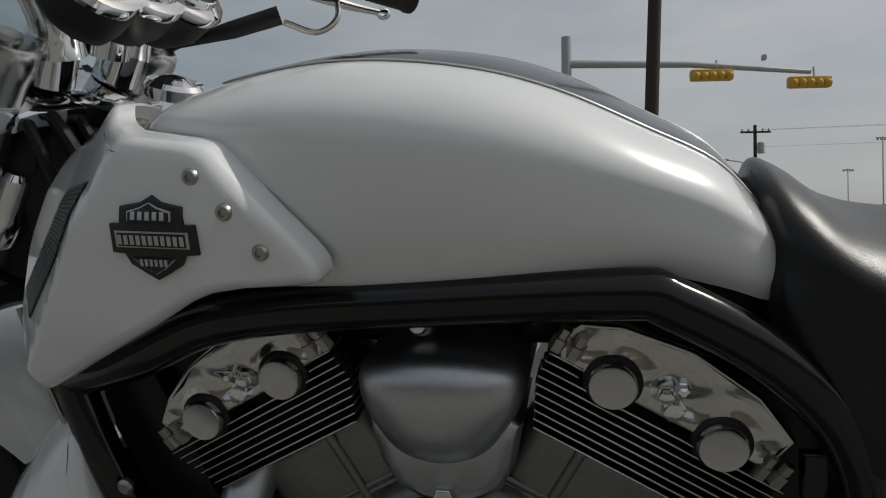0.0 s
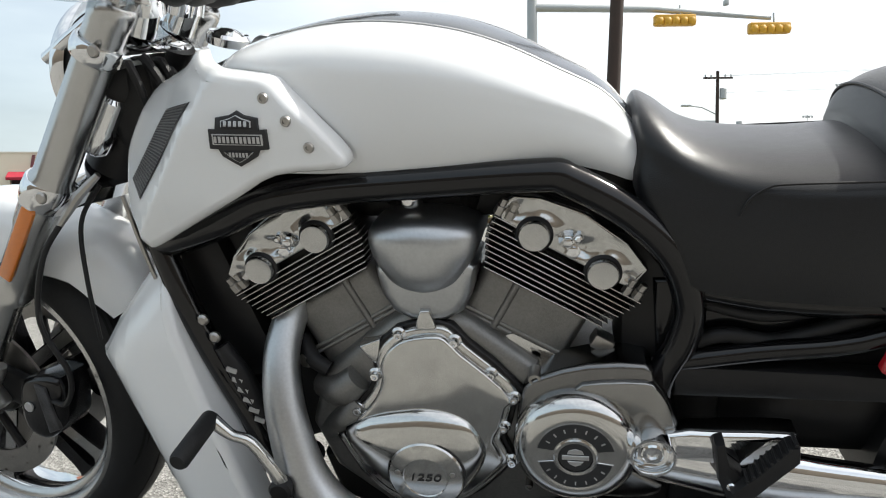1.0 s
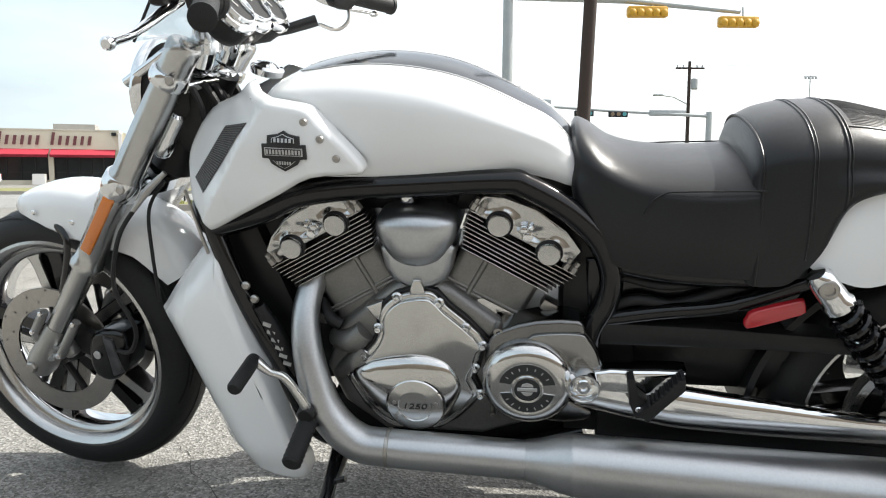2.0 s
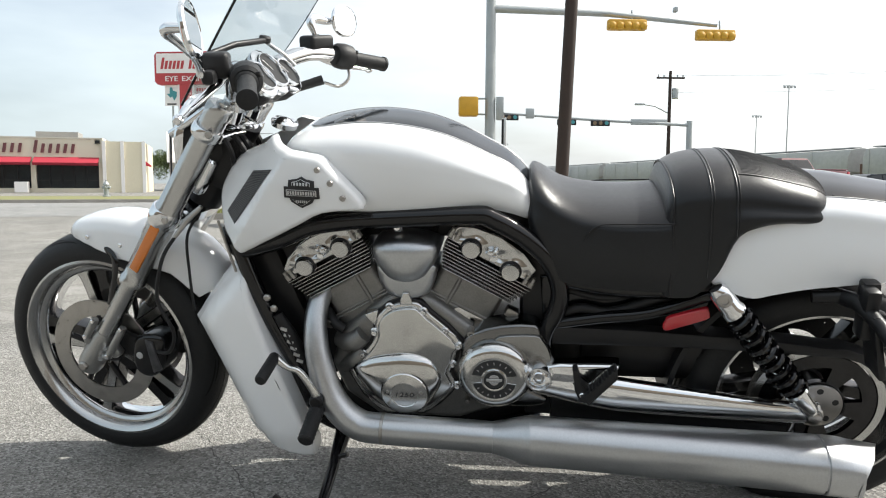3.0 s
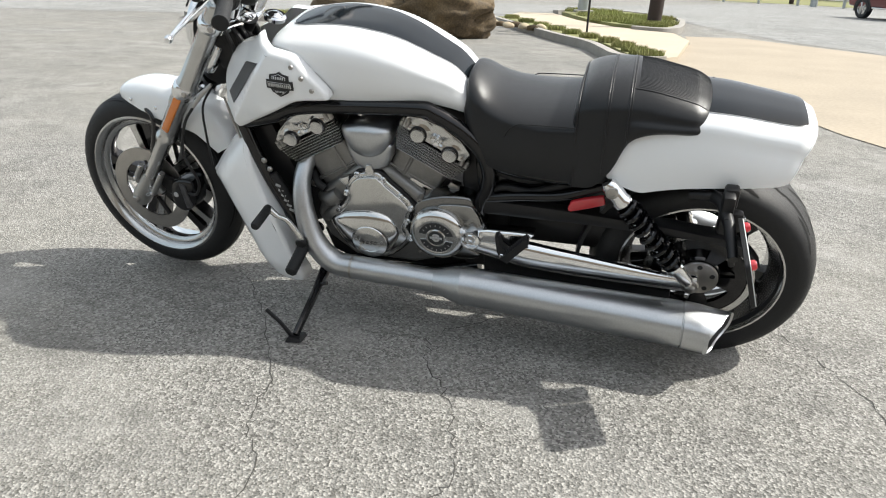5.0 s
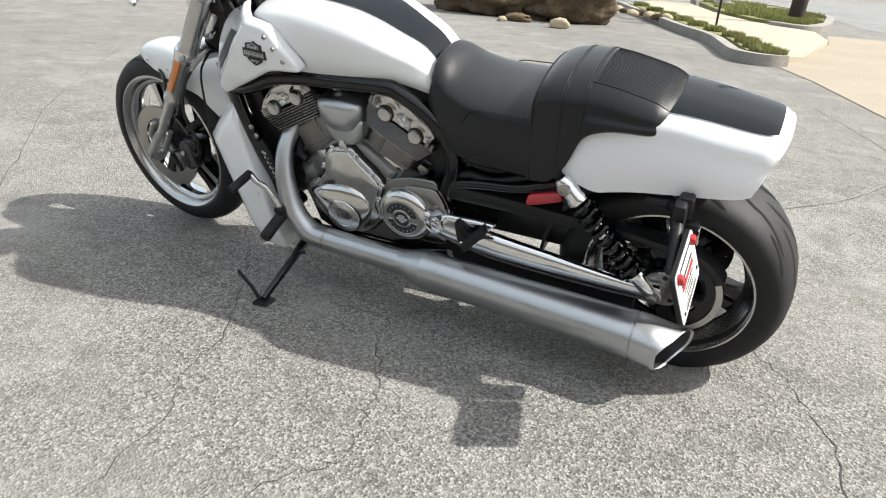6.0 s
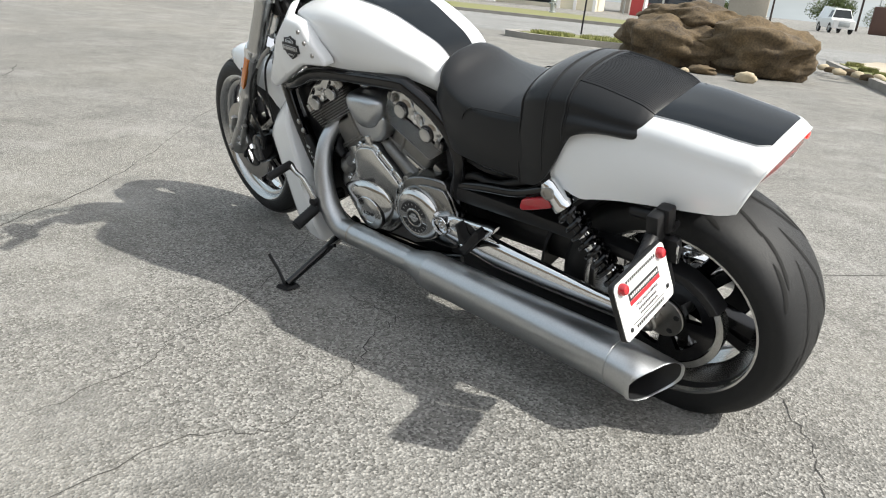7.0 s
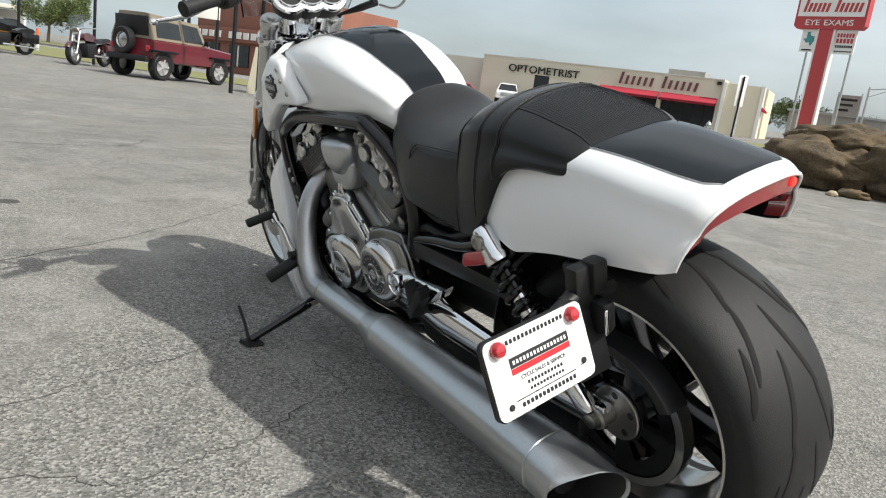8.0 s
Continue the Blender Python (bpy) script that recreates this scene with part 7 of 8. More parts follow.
fbox(bm, 22, 34, -14, -0.6, 0, 3.95)
part("wing", bm, PALEW, store, "plain pale wing")
bm = B()
fbox(bm, -3.1, 0, -10, 0.15, 0, 4.1)
part("end_wing", bm, YELLW, store, "yellowish end wing with pale pilasters")
for s in (-0.1, -1.45, -3.05):
    bm = B()
    fbox(bm, s - 0.12, s + 0.14, 0.15, 0.27, 0, 4.15)
    part("pilaster", bm, SIGNWH, store, "pale pilaster")
for s0, s1 in ((0.4, 4.85), (5.2, 10.2)):
    bm = B()
    n = 5
    fbox(bm, s0, s1, -0.5, -0.42, 0.35, 2.75)
    win = part("shop_window", bm, CARGLASS, store, "dark shop window")
    for k in range(n + 1):
        s = s0 + (s1 - s0) * k / n
        bm = B()
        fbox(bm, s - 0.04, s + 0.04, -0.42, -0.34, 0.35, 2.75)
        part("mullion", bm, SATIN, win, "dark frame bar")
    bm = B()
    fbox(bm, s0, s1, -0.42, -0.33, 0.95, 1.02)
    part("transom", bm, SATIN, win)
    bm = B()
    a0, a1, b0, b1 = fp(s0 - 0.1, 0.0), fp(s1 + 0.1, 0.0), fp(s0 - 0.1, 0.75), fp(s1 + 0.1, 0.75)
    loft(bm, [[V(*a0, 2.80), V(*a1, 2.80), V(*a1, 2.74), V(*a0, 2.74)], [V(*b0, 2.36), V(*b1, 2.36), V(*b1, 2.32), V(*b0, 2.32)], [V(*b0, 2.16), V(*b1, 2.16), V(*b1, 2.14), V(*b0, 2.14)]])
    part("awning", bm, AWN, store, "red canvas awning")
bm = B()
loft(bm, [[V(*fp(q, o), z) for q, z in ((-2.9, 2.72), (-3.5, 2.25), (-3.5, 2.08), (-2.9, 2.30))] for o in (-1.6, -0.6)])
part("awning", bm, AWN, store, "red canvas side awning")
for s, w, z0, z1 in ((15.2, 1.3, 1.7, 2.9), (11.1, 1.1, 0.9, 2.75)):
    bm = B()
    fbox(bm, s, s + w, -0.02, 0.03, z0, z1)
    wd = part("window", bm, CARGLASS, store, "small dark window")
    bm = B()
    fbox(bm, s - 0.06, s + w + 0.06, -0.02, 0.02, z0 - 0.06, z1 + 0.06)
    part("window_frame", bm, SATIN, wd)
FM = Matrix(((-FD.x, 0, FN.x, 0), (-FD.y, 0, FN.y, 0), (0, 1, 0, 0), (0, 0, 0, 1)))
lettering("wall_lettering", "OPTOMETRIST", 0.92, SATIN, store, Matrix.Translation((*fp(15.8, 0.12), 3.35)) @ FM, 0.05, "dark raised wall lettering", 1.15)
rng = random.Random(8)
for k in range(13):
    if k == 6:
        continue
    s = 8.7 - 0.53 * k
    bm = B()
    h = 0.98 if k in (0, 7) else 0.72
    w = 0.21
    pts = []
    for ds, z in ((0, 0), (-w, 0), (-w - 0.18 * h, h), (-0.18 * h, h)):
        pts.append((s + ds, 3.12 + z))
    loft(bm, [[V(*fp(a, 0.03), z) for a, z in pts], [V(*fp(a, 0.12), z) for a, z in pts]])
    part("sign_shape", bm, SIGNMAR, store, "slanted dark maroon sign shape")
bm = B()
fbox(bm, 2.4, 5.6, -7, -4.4, 4.25, 5.05)
part("roof_unit", bm, ROOFG, store, "grey roof air unit")
bm = B()
fbox(bm, 18.5, 21.5, -9, -7, 4.25, 4.8)
part("roof_unit", bm, ROOFG, store, "grey roof air unit")
bm = B()
fbox(bm, 0.2, 0.55, 0.0, 0.25, 3.9, 4.15)
part("flood_lamp", bm, SATIN, store)
bx = B()
fbox(bx, 5.3, 6.2, 0.2, 0.9, 0.02, 0.85)
part("white_box", bx, SIGNWH, None, "white utility box by the store window", category="box")

# hydrant
hy = thing("fire_hydrant", "silver fire hydrant on the grass verge", "hydrant", pose(-16.3, 40.3, 0.02))
part("barrel", lathe(B(), V(0, 0, 0), V(0, 0, 1), [(0.2, 0), (0.2, 0.06), (0.13, 0.09), (0.13, 0.62), (0.17, 0.64), (0.17, 0.68), (0.14, 0.72), (0.10, 0.80), (0.04, 0.84), (0.04, 0.9), (0, 0.9)], 20), GALV, hy)
for a in (0, 90, 180):
    d = V(math.cos(radians(a)), -math.sin(radians(a)), 0)
    part("outlet", disc(B(), V(0, 0, 0.5) + d * 0.1, d, 0.075, 0.12, 0.01, 12), GALV, hy)

# pylon sign
py = thing("pylon_sign", "tall red pylon sign with white lettered panel", "sign")
SD = Vector((5.5, -0.8)).normalized()
SN = Vector((-0.144, -0.99))


def sp_(u, out=0.0):
    p = Vector((-21.15, 63.9)) + SD * u + SN * out
    return p.x, p.y


def sbox(bm, u0, u1, o0, o1, z0, z1):
    return slab(bm, [sp_(u0, o0), sp_(u1, o0), sp_(u1, o1), sp_(u0, o1)], z0, z1)


part("post", sbox(B(), 2.15, 3.25, -0.35, 0.25, 0, 9.4), SIGNRED, py, "faded red post")
part("post_edge", sbox(B(), 1.98, 2.15, -0.3, 0.2, 0, 9.4), SIGNWH, py)
part("post_edge", sbox(B(), 3.25, 3.42, -0.3, 0.2, 0, 9.4), SIGNWH, py)
rim = [(0.25, 9.2), (5.3, 9.2), (5.55, 9.45), (5.55, 11.7), (5.3, 11.95), (0.25, 11.95), (0, 11.7), (0, 9.45)]
part("panel_frame", loft(B(), [[V(*sp_(u, -0.4), z) for u, z in rim], [V(*sp_(u, 0.3), z) for u, z in rim]]), SIGNRED, py, "red panel frame")
part("panel_face", sbox(B(), 0.18, 5.37, 0.3, 0.34, 10.15, 11.8), SIGNWH, py, "white panel face")
for k in range(13):
    if k == 6:
        continue
    u = 0.55 + 0.355 * k
    h = 0.95 if k in (0, 7) else 0.68
    q = [(u, 10.5), (u + 0.22, 10.5), (u + 0.22 + 0.2 * h, 10.5 + h), (u + 0.2 * h, 10.5 + h)]
    part("sign_shape", loft(B(), [[V(*sp_(a, 0.34), z) for a, z in q], [V(*sp_(a, 0.37), z) for a, z in q]]), SIGNRED, py, "slanted red sign shape")
SM = Matrix(((SD.x, 0, SN.x, 0), (SD.y, 0, SN.y, 0), (0, 1, 0, 0), (0, 0, 0, 1)))
lettering("panel_lettering", "EYE", 0.62, SIGNWH, py, Matrix.Translation((*sp_(1.50, 0.33), 9.66)) @ SM, 0.03, "white lettering on red", 1.2)
lettering("panel_lettering", "EXAMS", 0.62, SIGNWH, py, Matrix.Translation((*sp_(3.55, 0.33), 9.66)) @ SM, 0.03, "white lettering on red", 1.2)
s2 = thing("lower_sign", "white board sign with red print on thin poles", "sign")
for u in (1.36, 4.85):
    part("pole", tube(B(), [V(*sp_(u, -0.12), 0), V(*sp_(u, -0.12), 9.1)], 0.09, 8), GALV, s2)
part("board", sbox(B(), 3.46, 5.05, -0.06, 0.04, 7.35, 9.18), SIGNWH, s2, "white board with dark red print")
part("board", sbox(B(), 0.74, 1.96, -0.06, 0.04, 7.42, 9.18), SIGNWH, s2, "white board with teal shape")
part("teal_shape", loft(B(), [[V(*sp_(u, o), z) for u, z in ((0.92, 8.45), (1.17, 8.45), (1.20, 8.98), (1.42, 8.98), (1.45, 8.72), (1.80, 8.62), (1.80, 8.25), (1.58, 7.85), (1.40, 8.20), (1.22, 8.12))] for o in (0.04, 0.07)]), TEAL, s2, "teal map-like shape")
part("print_bar", sbox(B(), 0.95, 1.75, 0.04, 0.07, 7.52, 7.62), SATIN, s2)
for z, h, n, mt in ((8.62, 0.30, 6, SIGNRED), (8.18, 0.34, 5, SIGNRED), (7.82, 0.20, 8, SATIN), (7.50, 0.10, 7, SATIN)):
    for k in range(n):
        w = 1.36 / n
        part("print_bar", sbox(B(), 3.58 + w * k, 3.58 + w * k + w * 0.68, 0.04, 0.07, z, z + h), mt, s2)
s3 = thing("roadside_board", "small grey letter board on two poles", "sign")
for u in (1.6, 3.6):
    part("pole", tube(B(), [V(*sp_(u, -7), 0), V(*sp_(u, -7), 4.9)], 0.07, 8), GALV, s3)
part("board", sbox(B(), 1.6, 3.6, -7.1, -7.0, 2.9, 4.7), ROOFG, s3)
for k in range(3):
    part("print_bar", sbox(B(), 1.8, 3.3 - 0.3 * k, -7.0, -6.96, 4.2 - 0.45 * k, 4.4 - 0.45 * k), SATIN, s3)


def rod_sign(x, y, h, label, yaw):
    s = thing("post_sign", label, "sign", pose(x, y, 0, 0, 0, yaw), "post signs")
    part("rod", tube(B(), [V(0, 0, 0), V(0.04, 0, h)], 0.022, 8), SATIN, s, "dark steel rod")
    part("panel", box(B(), V(0.045, 0.032, h - 0.34), (0.26, 0.012, 0.74), 0.004), SIGNWH, s, "white panel")


rod_sign(-5.56, 17.3, 1.98, "narrow white sign on a dark leaning rod", 62)
rod_sign(2.15, 14.2, 2.1, "narrow white sign on a thin dark rod", -80)

# stucco pillar
pil = thing("sign_pillar", "tan stucco pillar with a flat cap", "pillar", pose(-2.3, 20.75, 0, 0, 0, 8))
part("shaft", box(B(), V(0, 0, 1.05), (0.98, 0.7, 2.1), 0.03), PILM, pil)
part("cap", box(B(), V(0, 0, 2.18), (1.08, 0.8, 0.14), 0.02), PILM, pil)
pil2 = thing("sign_pillar", "tapered tan stucco pedestal", "pillar", pose(-14.56, 10.33, 0, 0, 0, 30))
part("shaft", loft(B(), [[V(x * s, y * s, z) for x, y in ((-0.55, -0.45), (0.55, -0.45), (0.55, 0.45), (-0.55, 0.45))] for s, z in ((1.05, 0), (0.82, 1.15))]), YELLW, pil2)

# -- signals and poles --
def pole(name, label, p, h, r0, r1, mt, cat, lean=(0, 0)):
    t = thing(name, label, cat, pose(p[0], p[1], 0))
    part("shaft", tube(B(), [V(0, 0, 0), V(lean[0] * 0.5, lean[1] * 0.5, h / 2), V(lean[0], lean[1], h)], (r0, (r0 + r1) / 2, r1), 16), mt, t)
    return t


pole("wooden_pole", "dark brown wooden utility pole on the corner", (3.92, 16.7), 10.5, 0.165, 0.14, WOODP, "pole", (0.42, 0))
mast = pole("signal_mast", "galvanised traffic signal mast with long arm", (2.92, 22.8), 7.2, 0.19, 0.15, GALV, "signal mast")
part("base_plate", box(B(), V(0, 0, 0.10), (0.6, 0.6, 0.2), 0.03), CONCR, mast)
part("push_button_box", box(B(), V(-0.2, -0.1, 1.45), (0.16, 0.16, 0.45), 0.02), GALV, mast)
part("arm", tube(B(), [V(0, 0, 6.36), V(3.8, 0.1, 6.28), V(7.45, 0.15, 5.98)], (0.13, 0.10, 0.07), 12), GALV, mast, "long mast arm")
for x, z in ((4.40, 5.90), (7.32, 5.62)):
    sig = part("signal_head", box(B(), V(x, -0.05, z), (1.28, 0.28, 0.34), 0.06), YELLS, mast, "yellow signal head from behind")
    for k in range(5):
        part("signal_lobe", lathe(B(), V(x - 0.5 + 0.25 * k, -0.18, z - 0.04), V(0, -1, 0), [(0.13, 0), (0.12, 0.05), (0.06, 0.09), (0, 0.1)], 14), YELLS, sig)
    part("signal_bracket", tube(B(), [V(x + 0.2, 0.05, z + 0.15), V(x + 0.2, 0.1, z + 0.5)], 0.03, 8), GALV, sig)
part("camera_box", box(B(), V(6.0, 0, 6.42), (0.12, 0.2, 0.16), 0.02), GALV, mast)
part("pedestrian_signal", box(B(), V(-0.72, -0.1, 3.25), (0.62, 0.4, 0.62), 0.06), YELLS, mast, "yellow pedestrian signal box")
for z in (3.02, 3.52):
    part("signal_bracket", tube(B(), [V(-0.75, 0, z), V(0, 0, z)], 0.03, 8), GALV, mast)
part("side_sign", box(B(), V(0.3, -0.1, 3.2), (0.24, 0.1, 0.75), 0.02), GALV, mast)
far = pole("signal_mast", "far traffic signal mast with arm over the road", (20.4, 50.2), 5.3, 0.22, 0.2, GALV, "signal mast")
part("arm", tube(B(), [V(0, 0, 5.0), V(-7, 0.3, 5.35), V(-13.7, 0.5, 5.8)], (0.12, 0.10, 0.08), 10), GALV, far)
for x, z in ((-12.9, 5.45), (-8.8, 5.15), (-6.4, 5.1)):
    sh = part("signal_head", box(B(), V(x, 0.1, z), (1.35, 0.25, 0.4), 0.05), SATIN, far, "dark signal head")
    for k, mt in enumerate((AMBD, AMBD, TEAL)):
        part("lens", disc(B(), V(x - 0.42 + 0.42 * k, -0.02, z), V(0, -1, 0), 0.14, 0.04, 0.01, 14), mt, sh)
part("box", box(B(), V(-11.4, 0.2, 5.75), (0.6, 0.2, 0.7), 0.05), GALV, far)
part("street_sign", box(B(), V(-2.9, 0.1, 5.2), (2.6, 0.08, 0.42), 0.02), GALV, far, "grey street name board without print")
util = pole("utility_pole", "dark wooden utility pole with crossarm and transformer", (21.6, 57.5), 9.9, 0.17, 0.12, WOODP, "pole")
part("crossarm", box(B(), V(0, -0.1, 9.35), (2.3, 0.12, 0.14), 0.01), WOODP, util)
for x in (-1.0, -0.55, 0.55, 1.0):
    part("insulator", disc(B(), V(x, -0.1, 9.4), V(0, 0, 1), 0.06, 0.22, 0.02, 8), GALV, util)
part("transformer", disc(B(), V(0.4, -0.1, 7.7), V(0, 0, 1), 0.26, 0.85, 0.05, 14), GALV, util)
part("lamp_arm", tube(B(), [V(0, 0, 6.5), V(-1.2, 0, 7.1), V(-2.3, 0, 7.25)], 0.05, 8), GALV, util)
part("lamp_head", box(B(), V(-2.45, 0, 7.25), (0.8, 0.3, 0.16), 0.06), GALV, util)
for x, y, h in ((66.2, 122.1, 18.0), (76.5, 154.2, 16.0), (30.0, 215.0, 13.0), (-3.5, 160.0, 11.0)):
    lp = pole("flood_light_pole", "tall thin stadium light pole far off", (x, y), h, 0.13, 0.08, GALV, "light pole")
    part("lamp_bar", box(B(), V(0, 0, h - 0.2), (2.2, 0.2, 0.12), 0.03), GALV, lp)
    for k in range(4):
        part("lamp_head", box(B(), V(-0.9 + 0.6 * k, -0.2, h - 0.45), (0.34, 0.3, 0.36), 0.06), GALV, lp)
for a, b, sag in (((21.0, 57.4, 9.5), (75, 20, 9.6), 1.2), ((22.2, 57.4, 9.5), (75, 22, 9.6), 1.2), ((21.6, 57.5, 8.2), (75, 21, 8.3), 1.0)):
    A, Bv = V(*a), V(*b)
    part("overhead_wire", tube(B(), [A.lerp(Bv, k / 8) - V(0, 0, sag * 4 * (k / 8) * (1 - k / 8)) for k in range(9)], 0.007, 5), SATIN, None, "thin dark overhead wire between poles", category="wire")
for x, y, h, arm_w in ((-6.0, 153.3, 9.3, 2.6), (11.6, 152.4, 8.2, 0), (-20.6, 153.2, 5.6, 0)):
    faru = pole("utility_pole", "dark wooden utility pole far off", (x, y), h, 0.2, 0.16, WOODP, "pole")
    if arm_w:
        part("crossarm", box(B(), V(0, 0, h - 0.6), (arm_w, 0.2, 0.22), 0.02), WOODP, faru)
        for dx in (-1.15, -0.5, 0.5, 1.15):
            part("insulator", disc(B(), V(dx, 0, h - 0.4), V(0, 0, 1), 0.1, 0.4, 0.03, 8), GALV, faru)

cs = thing("corner_signal", "small traffic signal with a lit red lens on a pole", "signal", pose(-10.3, 53.0, 0, 0, 0, 15))
part("shaft", tube(B(), [V(0, 0, 0), V(0, 0, 3.0)], 0.09, 10), GALV, cs)
csh = part("signal_head", box(B(), V(0.42, -0.05, 2.72), (0.62, 0.3, 0.62), 0.05), SATIN, cs, "dark signal head")
part("lens", disc(B(), V(0.42, -0.2, 2.72), V(0, -1, 0), 0.20, 0.04, 0.01, 18), mat("lit_red_lens", (0.8, 0.03, 0.03), 0.3, emit=0.7), csh, "lit red lens")
sl2 = thing("street_lamp", "slim street lamp with a long bracket arm", "street lamp", pose(-15.4, 67.2, 0, 0, 0, 12))
part("shaft", tube(B(), [V(0, 0, 0), V(0, 0, 5.3)], (0.10, 0.07), 10), GALV, sl2)
part("arm", tube(B(), [V(0, 0, 5.1), V(1.6, 0, 5.35), V(3.6, 0, 5.4)], 0.04, 8, smooth=4), GALV, sl2)
part("brace", tube(B(), [V(0, 0, 4.5), V(1.7, 0, 5.3)], 0.025, 8), GALV, sl2)
part("lamp_head", box(B(), V(3.85, 0, 5.38), (0.7, 0.25, 0.13), 0.05), GALV, sl2)

# -- railway cars --
TD = Vector((17, -101)).normalized()
TN = Vector((TD.y, -TD.x))
if TN.x > 0:
    TN = -TN


def hopper(k):
    p = Vector((24, 163)) + TD * (17.2 * k)
    M = Matrix(((TD.x, TN.x, 0, p.x), (TD.y, TN.y, 0, p.y), (0, 0, 1, 0), (0, 0, 0, 1)))
    t = thing("hopper_car", "grey covered railway hopper car", "train car", M, "freight train")
    prof = [(-1.45, 1.2), (-1.6, 2.0), (-1.6, 3.3), (-1.25, 3.95), (0, 4.1), (1.25, 3.95), (1.6, 3.3), (1.6, 2.0), (1.45, 1.2)]
    part("body", loft(B(), [[V(x, y, z) for y, z in prof] for x in (0.9, 15.6)]), HOPPER, t, "grey steel body")
    part("end_slope", loft(B(), [[V(15.6, y, z) for y, z in prof], [V(16.3, y * 0.95, max(z, 2.0)) for y, z in prof]]), HOPPER, t)
    part("roof_walk", box(B(), V(8.2, 0, 4.16), (15, 0.9, 0.10)), HOPPER, t)
    part("side_sill", box(B(), V(8.3, 0, 1.1), (16.4, 3.1, 0.28)), HOPPER, t)
    for x in (3.2, 7.0, 10.8, 14.4):
        part("chute", loft(B(), [[V(x - 1.5, y, 1.2) for y in (-1.2, 1.2)] + [V(x + 1.5, y, 1.2) for y in (1.2, -1.2)], [V(x - 0.4, y, 0.3) for y in (-0.8, 0.8)] + [V(x + 0.4, y, 0.3) for y in (0.8, -0.8)]]), HOPPER, t)
    for x in (1.6, 15.2):
        part("bogie", box(B(), V(x, 0, 0.5), (2.4, 2.6, 0.55), 0.1), RUSTD, t)
        for dx in (-0.9, 0.9):
            part("wheel", disc(B(), V(x + dx, 1.1, 0.42), V(0, 1, 0), 0.42, 0.15, 0.03, 16), RUSTD, t)
    for x in np.arange(1.6, 15.4, 3.45):
        part("rib", box(B(), V(float(x), 1.63, 2.6), (0.05, 0.05, 2.5)), HOPPER, t)
    part("ladder_end", box(B(), V(0.5, 0.6, 1.9), (0.5, 1.4, 1.5), 0.05), RUSTD, t)


for k in range(-3, 10):
    hopper(k)
part("brown_boxcar", box(B(), V(0.5, 118, 1.81), (6.5, 3.0, 3.6), 0.1), RUSTD, None, "brown steel boxcar standing far down the track", category="train car")
gr = thing("guard_rail", "long galvanised guard rail by the railway", "guard rail")
GRL = [(9, 66), (14.5, 58.5), (20, 52), (26, 44.5), (33, 36.5), (42, 28)]
part("rail", loft(B(), [[V(x, y, 0.5), V(x - 0.05, y - 0.06, 0.6), V(x, y, 0.68), V(x - 0.05, y - 0.06, 0.76), V(x, y, 0.84), V(x + 0.05, y + 0.05, 0.67)] for x, y in GRL]), GALV, gr)
for a, b in zip(GRL, GRL[1:]):
    for f in (0.0, 0.33, 0.66):
        part("post", box(B(), V(a[0] + (b[0] - a[0]) * f + 0.08, a[1] + (b[1] - a[1]) * f + 0.1, 0.4), (0.14, 0.14, 0.8)), GALV, gr)

# -- boulders --
def boulder(name, c, size, seed, label, mt, squash=0.35, sub_div=5, lobes=()):
    bm = B()
    bmesh.ops.create_icosphere(bm, subdivisions=sub_div, radius=1.0)
    off = V(seed * 3.1, seed * 1.7, seed * 0.9)
    for v in bm.verts:
        d = v.co.normalized()
        r = 1 + 0.30 * noise.noise(d * 1.3 + off) + 0.14 * noise.noise(d * 3.1 + off) + 0.05 * noise.noise(d * 6 + off) + 0.030 * noise.noise(d * 15 + off) + 0.012 * noise.noise(d * 34 + off)
        r -= 0.16 * max(0, noise.noise(d * 2.2 - off)) ** 0.5
        p = d * r
        v.co = V(p.x * size[0], p.y * size[1], p.z * size[2])
        if v.co.z < -size[2] * squash:
            v.co.z = -size[2] * squash
    bmesh.ops.translate(bm, vec=V(c[0], c[1], c[2] + size[2] * squash), verts=bm.verts)
    return part(name, bm, mt, None, label, sharp=70, category="rock")


boulder("boulder", (-1.95, 12.5, 0), (1.0, 0.75, 0.50), 2, "large rounded brown boulder on the lot edge", ROCKM, 0.62)
boulder("boulder", (-0.72, 12.6, 0), (1.02, 0.85, 0.56), 5, "large dark brown boulder with a furrowed top", ROCKM, 0.62)
boulder("boulder", (-1.75, 13.0, 0.56), (0.98, 0.6, 0.36), 7, "flat layered brown boulder lying on the others", ROCKM, 0.5)
boulder("stone", (-1.20, 11.45, 0), (0.24, 0.14, 0.085), 11, "small brown stone before the boulders", ROCKM, 0.6, 3)
boulder("stone", (-0.45, 10.95, 0), (0.17, 0.12, 0.10), 13, "small pale stone before the boulders", PALER, 0.6, 3)
boulder("stone", (-1.42, 11.2, 0), (0.08, 0.07, 0.05), 17, "small pinkish stone on the asphalt", PALER, 0.6, 3)
for k in range(7):
    boulder("stone", (0.25 + 0.16 * k, 15.4 - 0.25 * (k % 3) - 0.2 * k, 0.08), (0.13, 0.10, 0.08), 20 + k, "rubble stone on the planted island", ROCKM if k % 2 else PALER, 0.5, 2)

